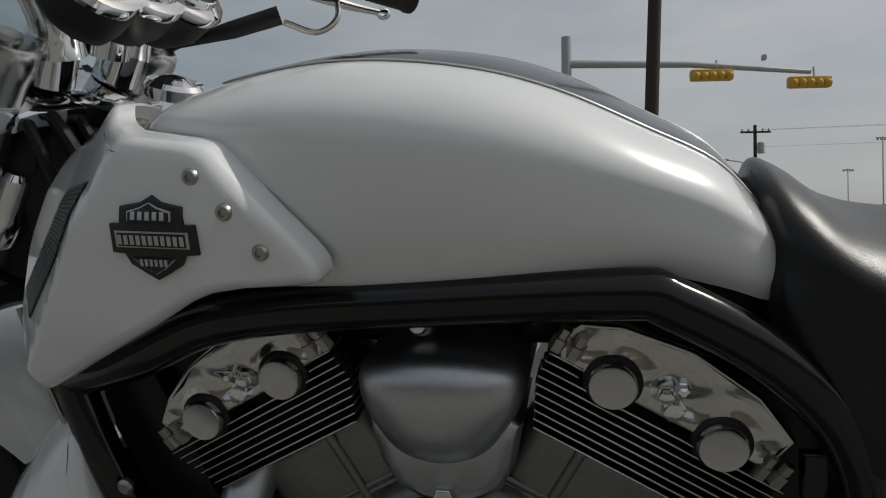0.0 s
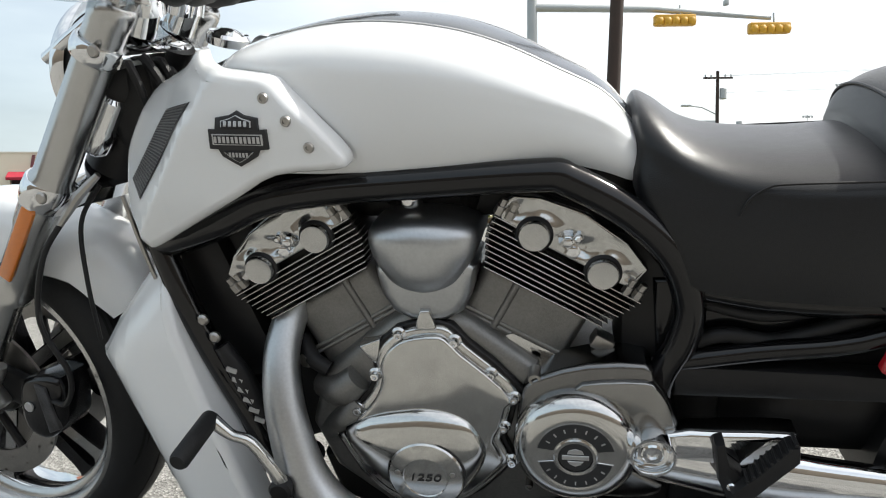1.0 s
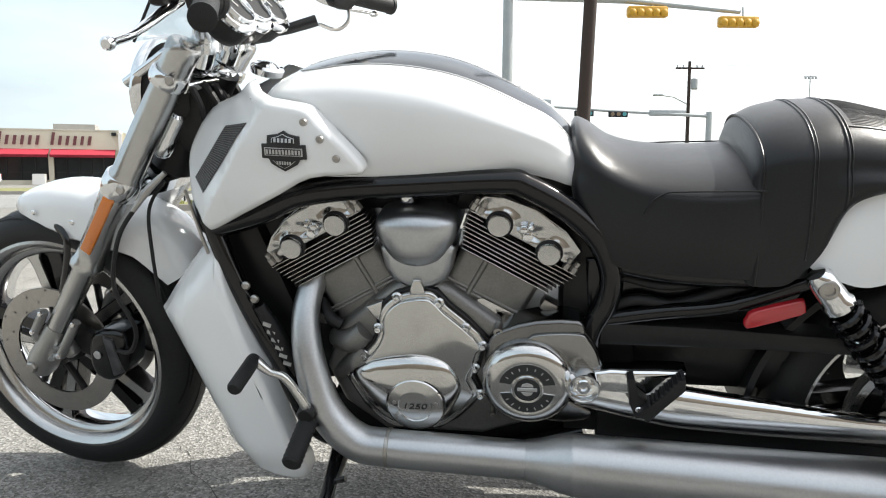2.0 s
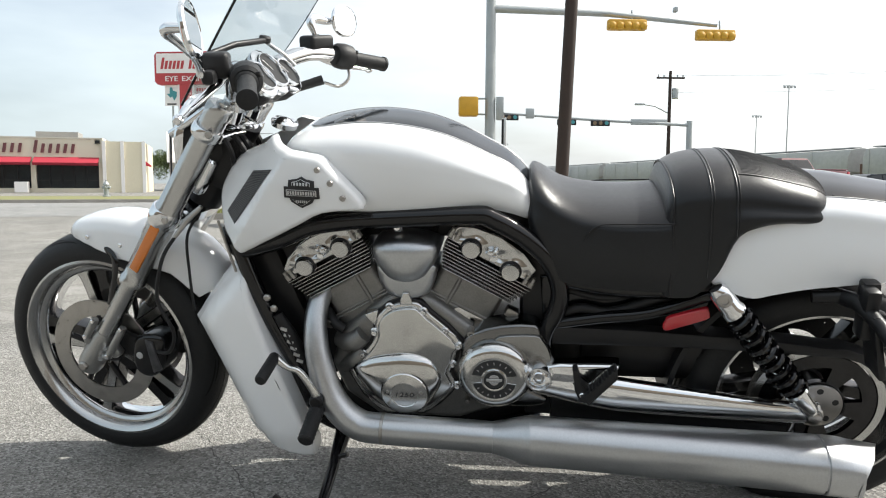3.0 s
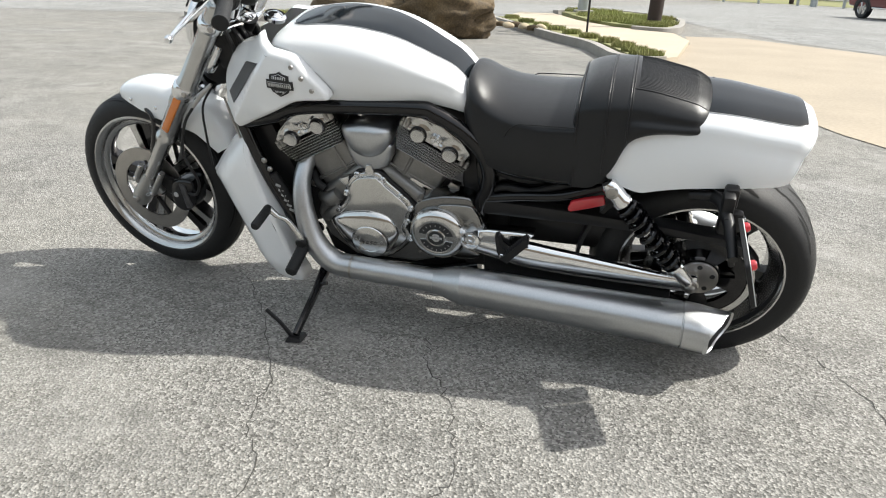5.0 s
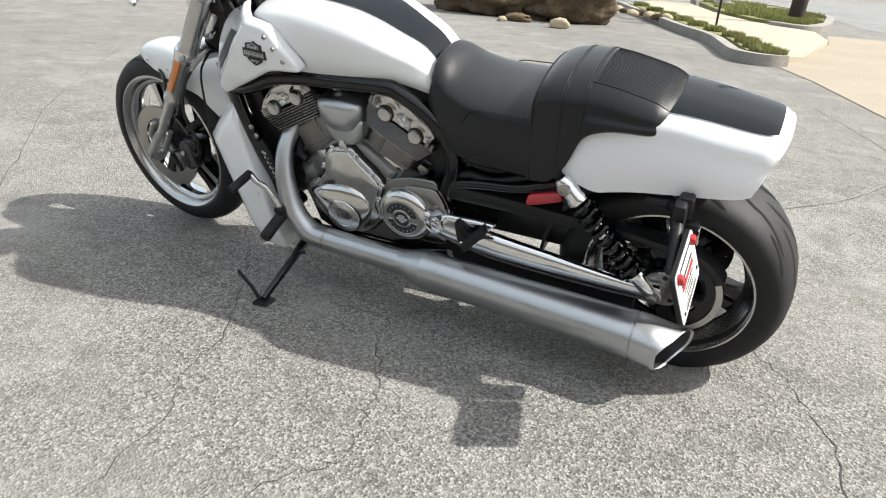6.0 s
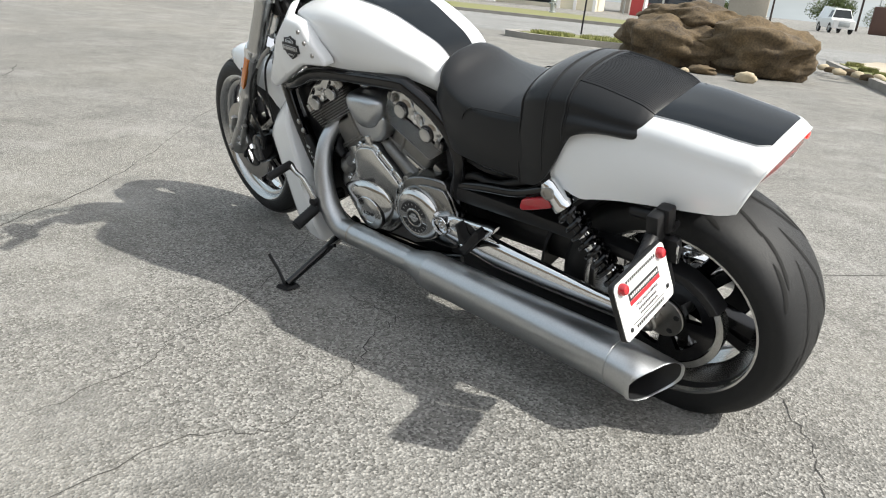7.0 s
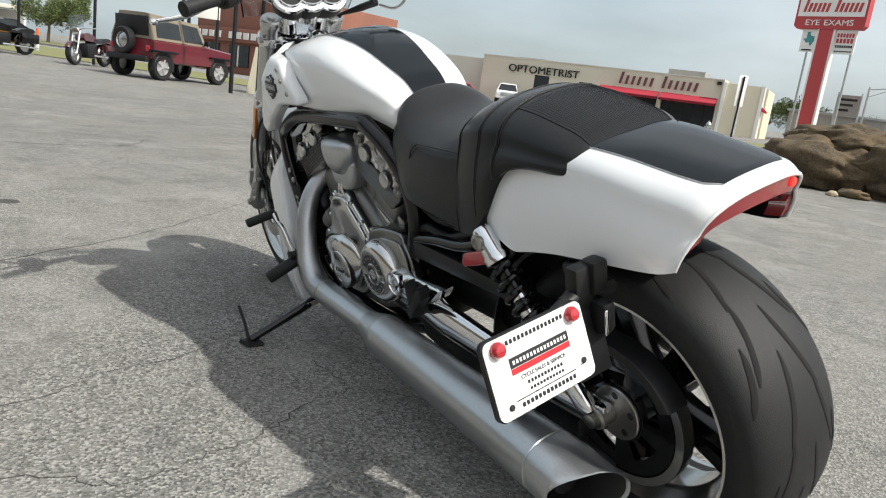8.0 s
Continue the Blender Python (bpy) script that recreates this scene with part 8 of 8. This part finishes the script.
# -- trees --
def tree(x, y, h, w, seed, label):
    r = random.Random(seed)
    t = thing("tree", label, "tree", pose(x, y, 0))
    part("trunk", tube(B(), [V(0, 0, 0), V(0.1, 0.05, h * 0.3), V(0.05, -0.1, h * 0.55)], (h * 0.035, h * 0.025, h * 0.015), 8), TRUNK, t)
    for k in range(5):
        a = k * 1.3 + r.random()
        part("limb", tube(B(), [V(0.08, 0, h * 0.32), V(math.cos(a) * w * 0.25, math.sin(a) * w * 0.25, h * 0.55), V(math.cos(a) * w * 0.42, math.sin(a) * w * 0.42, h * 0.75)], (h * 0.016, h * 0.01, h * 0.004), 6), TRUNK, t)
    cl = [(V(r.uniform(-1, 1) * w * 0.40, r.uniform(-1, 1) * w * 0.40, h * r.uniform(0.42, 0.86)), w * r.uniform(0.13, 0.24)) for _ in range(17)]
    vs, fs = [], []
    for k in range(5200):
        c, rad = cl[k % len(cl)]
        d = V(r.gauss(0, 1), r.gauss(0, 1), r.gauss(0, 0.8)).normalized() * rad * r.random() ** 0.4
        p = c + d
        u = V(r.gauss(0, 1), r.gauss(0, 1), r.gauss(0, 1)).normalized() * h * 0.022
        q = V(r.gauss(0, 1), r.gauss(0, 1), r.gauss(0, 1)).normalized() * h * 0.016
        i = len(vs)
        vs += [p - u, p + q, p + u, p - q]
        fs.append((i, i + 1, i + 2, i + 3))
    me = bpy.data.meshes.new("crown")
    me.from_pydata(vs, [], fs)
    me.materials.append(LEAF)
    o = new("crown", me)
    o.parent = t
    return t


for i, (x, y, h, w) in enumerate(((-28, 92, 5.0, 5), (-23, 96, 3.6, 5), (-33, 95, 4.4, 5), (-17, 98, 3.0, 4), (-69.5, 23.1, 4.5, 5.6), (-92, 33, 6, 5), (-8, 120, 5, 7), (0, 125, 4.5, 7), (12, 150, 4.5, 8))):
    tree(x, y, h, w, 30 + i, "leafy green tree beyond the road")

# plain wall added on the side that is never looked at: blocks low sky, darkens reflections
part("wall_south", box(B(), V(-2, -13.5, 2.6), (60, 0.4, 5.2), 0.02), mat("brown_stucco", (0.20, 0.165, 0.13), 0.9, vary=0.15, scale=0.4, fine=12), None, "plain brown wall, unseen, added to block low sky light", kind="structure", category="wall")

# -- vehicles --
def vehicle(name, label, category, M, L, W, body, cab, panes, paint, wheels, wr, extras=(), glass_mt=None):
    """body and cab are outlines in x, z with the front towards +x; panes are side-window outlines."""
    t = thing(name, label, category, M)
    pm = paint

    def side_y(z):
        z0 = min(q[1] for q in cab)
        return W / 2 - 0.05 - max(0, z - z0) * 0.32
    b = [Vector(q) for q in body]
    rings = []
    for f, d in ((-1, 0.05), (-0.93, 0.01), (-0.8, 0.0), (0.8, 0.0), (0.93, 0.01), (1, 0.05)):
        rings.append([V(q.x, f * W / 2, q.y) for q in inset(b, d)])
    part("body", loft(B(), rings), pm, t)
    c = [Vector(q) for q in cab]
    bm = loft(B(), [[V(q.x, -side_y(q.y), q.y) for q in c], [V(q.x, -side_y(q.y) * 0.6, q.y + 0.012) for q in c], [V(q.x, side_y(q.y) * 0.6, q.y + 0.012) for q in c], [V(q.x, side_y(q.y), q.y) for q in c]])
    part("cabin", bm, pm, t)
    gm = glass_mt or CARGLASS
    for sgn in (-1, 1):
        for q in panes:
            part("side_window", loft(B(), [[V(x, sgn * (side_y(z) - 0.01), z) for x, z in q], [V(x, sgn * (side_y(z) + 0.012), z) for x, z in q]]), gm, t)
    # windscreen and rear window lie on the sloping ends of the cabin
    n = len(cab)
    for a, bb in ((cab[0], cab[1]), (cab[-2], cab[-1])):
        A, Bp = Vector(a), Vector(bb)
        p, q = A.lerp(Bp, 0.12), A.lerp(Bp, 0.88)
        e = (q - p).normalized()
        nn = Vector((e.y, -e.x))
        mid = sum((Vector(v) for v in cab), Vector((0, 0))) / n
        if nn.dot((p + q) / 2 - mid) < 0:
            nn = -nn
        ring = [V(p.x, -side_y(p.y) * 0.92, p.y), V(p.x, side_y(p.y) * 0.92, p.y), V(q.x, side_y(q.y) * 0.9, q.y), V(q.x, -side_y(q.y) * 0.9, q.y)]
        part("windscreen", loft(B(), [[v - V(nn.x, 0, nn.y) * 0.02 for v in ring], [v + V(nn.x, 0, nn.y) * 0.016 for v in ring]]), gm, t)
    for x in wheels:
        for sgn in (-1, 1):
            w = sub("wheel", t)
            o = V(x, sgn * (W / 2 - 0.10), wr)
            part("tyre", lathe(B(), o, V(0, sgn, 0), [(wr * 0.62, 0.11), (wr * 0.9, 0.125), (wr, 0.09), (wr, -0.09), (wr * 0.9, -0.11), (wr * 0.6, -0.1)], 28, close=True), RUBBER, w)
            part("rim", lathe(B(), o, V(0, sgn, 0), [(wr * 0.64, 0.11), (wr * 0.58, 0.07), (wr * 0.2, 0.085), (wr * 0.15, 0.11), (0, 0.11)], 20), RIMM, w)
            for k in range(5):
                a = 2 * math.pi * k / 5
                part("rim_spoke", tube(B(), [o + V(0, sgn * 0.09, 0), o + V(math.cos(a) * wr * 0.6, sgn * 0.1, math.sin(a) * wr * 0.6)], wr * 0.08, 6), RIMM, w)
            arc = [math.radians(-15 + 210 * k / 16) for k in range(17)]
            half = [(wr * 1.17 * math.cos(a), wr * 1.17 * math.sin(a)) for a in arc] + [(wr * 0.8 * math.cos(a), wr * 0.8 * math.sin(a)) for a in reversed(arc)]
            part("wheel_arch", loft(B(), [[V(x + u, sgn * yy, wr + v) for u, v in half] for yy in (W / 2 - 0.05, W / 2 + 0.006)]), PLAST, t)
    for nm, p, s, mt in extras:
        for sgn in ((-1, 1) if p[1] else (1,)):
            part(nm, box(B(), V(p[0], sgn * p[1], p[2]), s, min(s) * 0.2), mt, t)
    return t


def paintm(name, c):
    return mat(name, c, 0.3, coat=0.9, vary=0.1, scale=1.2, fine=60)


RED1, RED2, WHT, BEI, GOLD = paintm("dark_red_car_paint", (0.11, 0.004, 0.011)), paintm("faded_red_paint", (0.115, 0.008, 0.017)), paintm("white_car_paint", (0.70, 0.70, 0.69)), paintm("beige_car_paint", (0.30, 0.28, 0.24)), paintm("gold_paint", (0.30, 0.14, 0.02))


def heading(x, y, dx, dy):
    return pose(x, y, 0.004, 0, 0, math.degrees(math.atan2(dy, dx)))


# crew-cab pickup
vehicle("pickup_truck", "dark red crew-cab pickup truck on the road", "truck", heading(16.56, 30.06, -0.265, 0.965) @ Matrix.Scale(0.94, 4), 5.9, 2.0,
        [(2.88, 0.52), (2.96, 0.72), (2.94, 1.08), (2.80, 1.22), (2.45, 1.30), (1.35, 1.38), (-1.0, 1.42), (-2.72, 1.47), (-2.84, 1.44), (-2.85, 0.74), (-2.6, 0.52), (2.4, 0.46)],
        [(1.42, 1.36), (0.62, 1.94), (0.2, 2.03), (-0.75, 2.03), (-1.12, 1.40)],
        [[(1.12, 1.44), (0.56, 1.87), (0.24, 1.93), (0.24, 1.44)], [(0.16, 1.44), (0.16, 1.93), (-0.52, 1.95), (-0.60, 1.44)]], RED1, (2.02, -1.72), 0.435,
        # dark slab over the bed is added to hide the sky reflected in its top
        (("bumper", (-2.92, 0, 0.68), (0.16, 1.86, 0.20), CHROME), ("bumper", (2.92, 0, 0.66), (0.14, 1.86, 0.25), CHROME), ("tail_lamp", (-2.82, 0.915, 1.20), (0.09, 0.14, 0.40), REDL), ("bed_cover", (-1.95, 0, 1.462), (1.55, 1.78, 0.06), SATIN), ("tailgate", (-2.855, 0, 1.12), (0.05, 1.60, 0.66), RED1), ("tailgate_lip", (-2.80, 0, 1.485), (0.16, 1.70, 0.045), RED1), ("running_board", (0.15, 0.98, 0.46), (2.5, 0.12, 0.06), CHROME), ("door_mirror", (1.12, 1.06, 1.46), (0.12, 0.2, 0.24), CHROME), ("door_handle", (0.34, 1.0, 1.26), (0.2, 0.05, 0.05), CHROME), ("door_handle", (-0.62, 1.0, 1.28), (0.2, 0.05, 0.05), CHROME), ("tailgate_trim", (-2.89, 0, 1.30), (0.03, 0.5, 0.05), GALV)))
# dark car at the right
vehicle("sedan", "dark grey car on the road", "car", heading(27.4, 40.5, -3.6, -0.4), 4.7, 1.8,
        [(2.3, 0.45), (2.33, 0.75), (1.4, 0.92), (-1.9, 0.98), (-2.3, 0.9), (-2.33, 0.45), (0, 0.3)], [(1.3, 0.92), (0.45, 1.42), (-1.0, 1.44), (-1.85, 0.98)],
        [[(0.95, 0.98), (0.4, 1.34), (-0.2, 1.37), (-0.2, 0.98)], [(-0.3, 0.98), (-0.3, 1.37), (-0.95, 1.36), (-1.4, 1.02)]], GRAPH, (1.4, -1.35), 0.32)
vehicle("sedan", "beige sedan waiting far down the road", "car", heading(5.9, 78.0, -3.0, -2.2), 4.7, 1.8,
        [(2.3, 0.45), (2.33, 0.75), (1.4, 0.92), (-1.9, 0.98), (-2.3, 0.9), (-2.33, 0.45), (0, 0.3)], [(1.3, 0.92), (0.45, 1.42), (-1.0, 1.44), (-1.85, 0.98)],
        [[(0.95, 0.98), (0.4, 1.34), (-0.2, 1.37), (-0.2, 0.98)], [(-0.3, 0.98), (-0.3, 1.37), (-0.95, 1.36), (-1.4, 1.02)]], BEI, (1.4, -1.35), 0.32, (("headlamp", (2.25, 0.65, 0.68), (0.12, 0.35, 0.16), SIGNWH),))
vehicle("box_truck", "white delivery truck far down the road", "truck", heading(-5.2, 92.0, 1.5, -4.0), 6.0, 2.3,
        [(3.0, 0.5), (3.05, 1.3), (2.0, 1.5), (-3.0, 1.5), (-3.0, 0.6), (0, 0.5)], [(2.0, 1.45), (1.5, 2.5), (-2.9, 2.7), (-2.95, 1.5)],
        [[(1.75, 1.6), (1.45, 2.3), (0.6, 2.3), (0.6, 1.6)]], WHT, (2.0, -1.9), 0.48, (("grille", (3.04, 0, 0.95), (0.06, 1.1, 0.5), GALV),))
vehicle("hatchback", "white two-door hatchback passing on the road", "car", heading(-22.4, 35.4, -2.6, -1.4), 4.1, 1.65,
        [(2.0, 0.45), (2.03, 0.68), (1.2, 0.86), (-1.9, 0.92), (-2.02, 0.75), (-2.03, 0.4), (0, 0.27)], [(1.1, 0.85), (0.35, 1.32), (-0.9, 1.34), (-1.85, 0.90)],
        [[(0.75, 0.92), (0.3, 1.24), (-0.2, 1.27), (-0.2, 0.92)], [(-0.3, 0.92), (-0.3, 1.27), (-0.85, 1.26), (-1.3, 0.94)]], WHT, (1.25, -1.2), 0.29, (("tail_lamp", (-2.0, 0.6, 0.72), (0.06, 0.25, 0.14), REDL),))
vehicle("suv", "white parked sport utility vehicle by the store", "suv", heading(*fp(17.5, 3.5), 0.6, -0.8), 4.9, 1.95,
        [(2.4, 0.5), (2.42, 1.0), (1.3, 1.12), (-2.3, 1.15), (-2.42, 1.0), (-2.42, 0.5), (0, 0.4)], [(1.35, 1.1), (0.7, 1.8), (-2.1, 1.84), (-2.38, 1.12)],
        [[(1.0, 1.16), (0.65, 1.7), (-0.2, 1.73), (-0.2, 1.16)], [(-0.3, 1.16), (-0.3, 1.73), (-1.1, 1.74), (-1.1, 1.16)], [(-1.2, 1.16), (-1.2, 1.74), (-2.0, 1.72), (-2.15, 1.16)]], WHT, (1.5, -1.45), 0.38, (("grille", (2.42, 0, 0.85), (0.06, 1.0, 0.3), GALV), ("headlamp", (2.38, 0.72, 0.9), (0.1, 0.3, 0.18), SIGNWH)))
vehicle("sedan", "red car parked by the store wing", "car", heading(*fp(23.0, 2.5), 0.262, -0.965), 4.5, 1.75,
        [(2.2, 0.45), (2.23, 0.75), (1.4, 0.9), (-1.9, 0.96), (-2.2, 0.9), (-2.23, 0.45), (0, 0.3)], [(1.3, 0.9), (0.45, 1.4), (-1.0, 1.42), (-1.85, 0.96)],
        [[(0.95, 0.98), (0.4, 1.33), (-0.9, 1.34), (-1.4, 1.0)]], paintm("bright_red_paint", (0.45, 0.01, 0.02)), (1.35, -1.3), 0.31)
for k, (s, mt, lb) in enumerate(((-8.0, RED1, "dark red parked van beside the store"), (-10.8, GRAPH, "dark parked van beside the store"))):
    vehicle("van", lb, "van", heading(*fp(s, -6), 0.9, 0.3), 4.6, 1.9,
            [(2.3, 0.5), (2.3, 0.9), (1.4, 1.05), (-2.3, 1.05), (-2.3, 0.5), (0, 0.4)], [(1.5, 1.0), (0.7, 1.7), (-2.1, 1.72), (-2.28, 1.02)], [[(1.0, 1.1), (0.6, 1.6), (-1.9, 1.6), (-2.0, 1.1)]], mt, (1.4, -1.35), 0.34)
# grey shed behind
shd = thing("storage_shed", "grey metal shed behind the store", "shed")
part("wall", fbox(B(), -14, -4.5, -26, -12, 0, 2.9), ROOFG, shd)
part("roof", fbox(B(), -14.2, -4.3, -26.2, -11.8, 2.9, 3.1), GALV, shd)

# soft-top off-roader
JM = heading(-17.9, 9.15, -0.333, 0.943) @ Matrix.Scale(0.90, 4)
KHAKI = mat("khaki_soft_top", (0.20, 0.17, 0.125), 0.85, vary=0.15, scale=2, fine=40, bump=0.3, bump_scale=120)
jeep = vehicle("off_roader", "red off-road vehicle with khaki soft top parked on the lot", "off-roader", JM, 3.9, 1.65,
               [(1.75, 0.6), (1.78, 1.02), (0.62, 1.12), (-1.55, 1.10), (-1.58, 0.55), (-1.0, 0.48), (1.2, 0.48)], [(0.62, 1.1), (0.42, 1.72), (-1.50, 1.80), (-1.56, 1.1)],
               [[(0.48, 1.16), (0.34, 1.62), (-0.28, 1.66), (-0.28, 1.16)], [(-0.42, 1.18), (-0.42, 1.62), (-1.3, 1.66), (-1.34, 1.18)]], RED2, (1.18, -1.15), 0.37,
               (("bumper", (-1.66, 0, 0.55), (0.14, 1.5, 0.16), PLAST), ("bumper", (1.86, 0, 0.58), (0.14, 1.4, 0.16), PLAST), ("fender_flare", (1.18, 0.84, 0.80), (0.95, 0.18, 0.06), GRAPH), ("fender_flare", (-1.15, 0.84, 0.80), (0.95, 0.18, 0.06), GRAPH), ("tail_lamp", (-1.59, 0.68, 0.85), (0.06, 0.12, 0.16), REDL), ("door_mirror", (0.5, 0.9, 1.2), (0.1, 0.18, 0.14), PLAST)))
for o in jeep.children:
    if o.name.startswith("cabin"):
        o.data.materials.clear()
        o.data.materials.append(KHAKI)
    for w in o.children:
        if w.name.startswith("rim"):
            w.data.materials.clear()
            w.data.materials.append(SILVERP)
spw = sub("spare_wheel", jeep, "spare wheel on the tailgate")
part("tyre", lathe(B(), V(-1.66, 0.15, 1.0), V(-1, 0, 0), [(0.22, 0.1), (0.33, 0.12), (0.37, 0.08), (0.37, -0.06), (0.33, -0.09), (0.22, -0.08)], 26, close=True), RUBBER, spw)
part("rim", lathe(B(), V(-1.66, 0.15, 1.0), V(-1, 0, 0), [(0.23, 0.09), (0.2, 0.05), (0.07, 0.08), (0, 0.08)], 20), RIMM, spw)
part("rear_screen", box(B(), V(-1.57, 0, 1.46), (0.03, 1.2, 0.5), 0.01, Matrix.Rotation(radians(-4), 4, "Y")), SATIN, jeep, "black rear window")


def touring_bike(M, paint, label, car=False):
    t = thing("touring_motorcycle", label, "motorcycle", M, "parked motorcycles")
    for x in (0.82, -0.78):
        w = sub("wheel", t)
        part("tyre", lathe(B(), V(x, 0, 0.32), V(0, 1, 0), [(0.22, -0.06), (0.3, -0.07), (0.32, 0), (0.3, 0.07), (0.22, 0.06)], 24, close=True), RUBBER, w)
        part("rim", lathe(B(), V(x, 0, 0.32), V(0, 1, 0), [(0.23, -0.05), (0.2, -0.02), (0.05, -0.05), (0.0, -0.05), (0, 0.05), (0.05, 0.05), (0.2, 0.02), (0.23, 0.05)], 20), RIMM, w)
        part("fender", lathe(B(), V(x, 0, 0.32), V(0, 1, 0), [(0.34, -0.085), (0.37, -0.05), (0.37, 0.05), (0.34, 0.085), (0.345, 0.0)], 20, 200 if x > 0 else 190, 330 if x > 0 else 350, close=True), paint, t)
    for sgn in (-1, 1):
        part("fork_leg", tube(B(), [V(0.82, sgn * 0.1, 0.32), V(0.52, sgn * 0.1, 0.98)], 0.03, 10), CHROME, t)
        part("saddlebag", box(B(), V(-0.75, sgn * 0.28, 0.55), (0.62, 0.2, 0.32), 0.06), paint, t)
        part("exhaust", tube(B(), [V(0.1, sgn * 0.2, 0.3), V(-1.1, sgn * 0.24, 0.26)], 0.035, 10), CHROME, t)
        part("mirror", box(B(), V(0.42, sgn * 0.42, 1.2), (0.03, 0.12, 0.08), 0.01), CHROME, t)
    part("tank", dome(B(), [(0.4, 0.72), (0.42, 0.88), (0.2, 0.95), (-0.15, 0.85), (-0.2, 0.72)], -0.17, 0.34, 0.08, 4, 2), paint, t)
    part("engine", box(B(), V(0.05, 0, 0.45), (0.55, 0.36, 0.42), 0.08), SATIN, t)
    part("seat", dome(B(), [(-0.1, 0.68), (-0.12, 0.80), (-0.4, 0.74), (-0.6, 0.84), (-0.95, 0.84), (-0.98, 0.72)], -0.17, 0.34, 0.06, 3, 2), LEATHER, t)
    part("headlamp", lathe(B(), V(0.56, 0, 0.98), V(1, 0, 0), [(0, -0.12), (0.09, -0.08), (0.12, 0.03), (0.1, 0.05), (0, 0.06)], 20), CHROME, t)
    part("handlebar", tube(B(), [V(0.2, -0.42, 1.06), V(0.42, -0.2, 1.08), V(0.45, 0, 1.02), V(0.42, 0.2, 1.08), V(0.2, 0.42, 1.06)], 0.016, 8, smooth=4), CHROME, t)
    part("windscreen", box(B(), V(0.48, 0, 1.28), (0.02, 0.5, 0.42), 0.008, Matrix.Rotation(radians(-25), 4, "Y")), SCREEN, t)
    if car:
        part("sidecar", dome(B(), [(0.7, 0.35), (0.9, 0.5), (0.4, 0.75), (-0.3, 0.8), (-0.9, 0.75), (-0.95, 0.35)], -1.15, 0.6, 0.12, 4, 2), GOLD, t, "gold sidecar body")


touring_bike(heading(-21.84, 8.53, 0.627, -0.779) @ pose(0, 0, 0, 8, 0, 0), paintm("maroon_paint", (0.07, 0.008, 0.012)), "dark maroon touring motorcycle beside the off-roader")
touring_bike(heading(-25.3, 7.1, 0.3, -0.95), BLACK, "black motorcycle with gold sidecar", True)

# black light posts and signs along the lot
for x, y in ((-14.0, 8.72), (-14.42, 9.70), (-27.1, 8.13), (-23.54, 9.28), (-22.46, 11.71)):
    pole("lot_post", "slim black steel light post", (x, y), 6.5, 0.05, 0.045, SATIN, "post")
mkp = thing("marker_post", "orange and white plastic marker post on the lot", "post", pose(-33.9, 10.9, 0))
part("lower_sleeve", tube(B(), [V(0, 0, 0), V(0, 0, 0.45)], 0.065, 12), SIGNWH, mkp, "white sleeve")
part("upper_sleeve", tube(B(), [V(0, 0, 0.45), V(0, 0, 0.95)], 0.06, 12), ORANGE, mkp, "orange sleeve")
# brick building
bk = thing("brick_building", "low red brick shop with white fascia marks", "building", pose(-34.3, 21.9, 0, 0, 0, 6.4))
part("wall", box(B(), V(0, 3, 2.1), (7.8, 8, 4.2), 0.03), BRICK, bk, "red brick wall")
part("fascia", box(B(), V(0, -1.1, 2.0), (8.0, 0.3, 0.7), 0.03), BRICK, bk)
for k in range(9):
    part("sign_bar", box(B(), V(-3.4 + 0.62 * k + (0.5 if k > 3 else 0), -1.28, 2.0), (0.42, 0.05, 0.34)), SIGNWH, bk, "white sign bar")
for k in range(3):
    wdw = part("window", box(B(), V(-2.6 + 2.6 * k, -1.02, 0.95), (1.7, 0.1, 1.1)), CARGLASS, bk, "shop window")
    part("window_frame", box(B(), V(-2.6 + 2.6 * k, -1.06, 0.95), (0.08, 0.1, 1.1)), SIGNWH, wdw)
sb = thing("pole_sign", "white board sign with dark red print on posts", "sign", pose(-26.55, 14.65, 0, 0, 0, 62))
for x in (-0.55, 0.55):
    part("post", tube(B(), [V(x, 0, 0), V(x, 0, 3.5)], 0.07, 8), SATIN, sb)
part("board", box(B(), V(0, 0, 2.95), (1.25, 0.12, 1.5), 0.02), SIGNWH, sb)
for k in range(6):
    part("print_bar", box(B(), V(-0.45 + 0.18 * k, -0.08, 2.85), (0.12, 0.03, 0.24)), SIGNRED, sb)
# long low market roof and far lots at the left
mk = thing("market_canopy", "long low pale canopy far across the lot", "building", pose(-98, 27, 0, 0, 0, 20))
part("roof", box(B(), V(-12, 0, 3.3), (24, 8, 0.5), 0.05), PALEW, mk)
for k in range(5):
    part("column", box(B(), V(-22 + 5 * k, -3.6, 1.5), (0.3, 0.3, 3.0)), PALEW, mk)
part("back_wall", box(B(), V(-12, 3.5, 1.5), (24, 0.3, 3.0)), SIGNWH, mk)
for k in range(4):
    vehicle("sedan", "parked car far across the lot", "car", heading(-55 - 4.5 * k, 15 + 1.2 * k, 0.3, -0.9), 4.5, 1.75,
            [(2.2, 0.45), (2.23, 0.75), (1.4, 0.9), (-1.9, 0.96), (-2.2, 0.9), (-2.23, 0.45), (0, 0.3)], [(1.3, 0.9), (0.45, 1.4), (-1.0, 1.42), (-1.85, 0.96)], [[(0.95, 0.98), (0.4, 1.33), (-0.9, 1.34), (-1.4, 1.0)]], (GRAPH, WHT, BLACK, BEI)[k], (1.35, -1.3), 0.31)
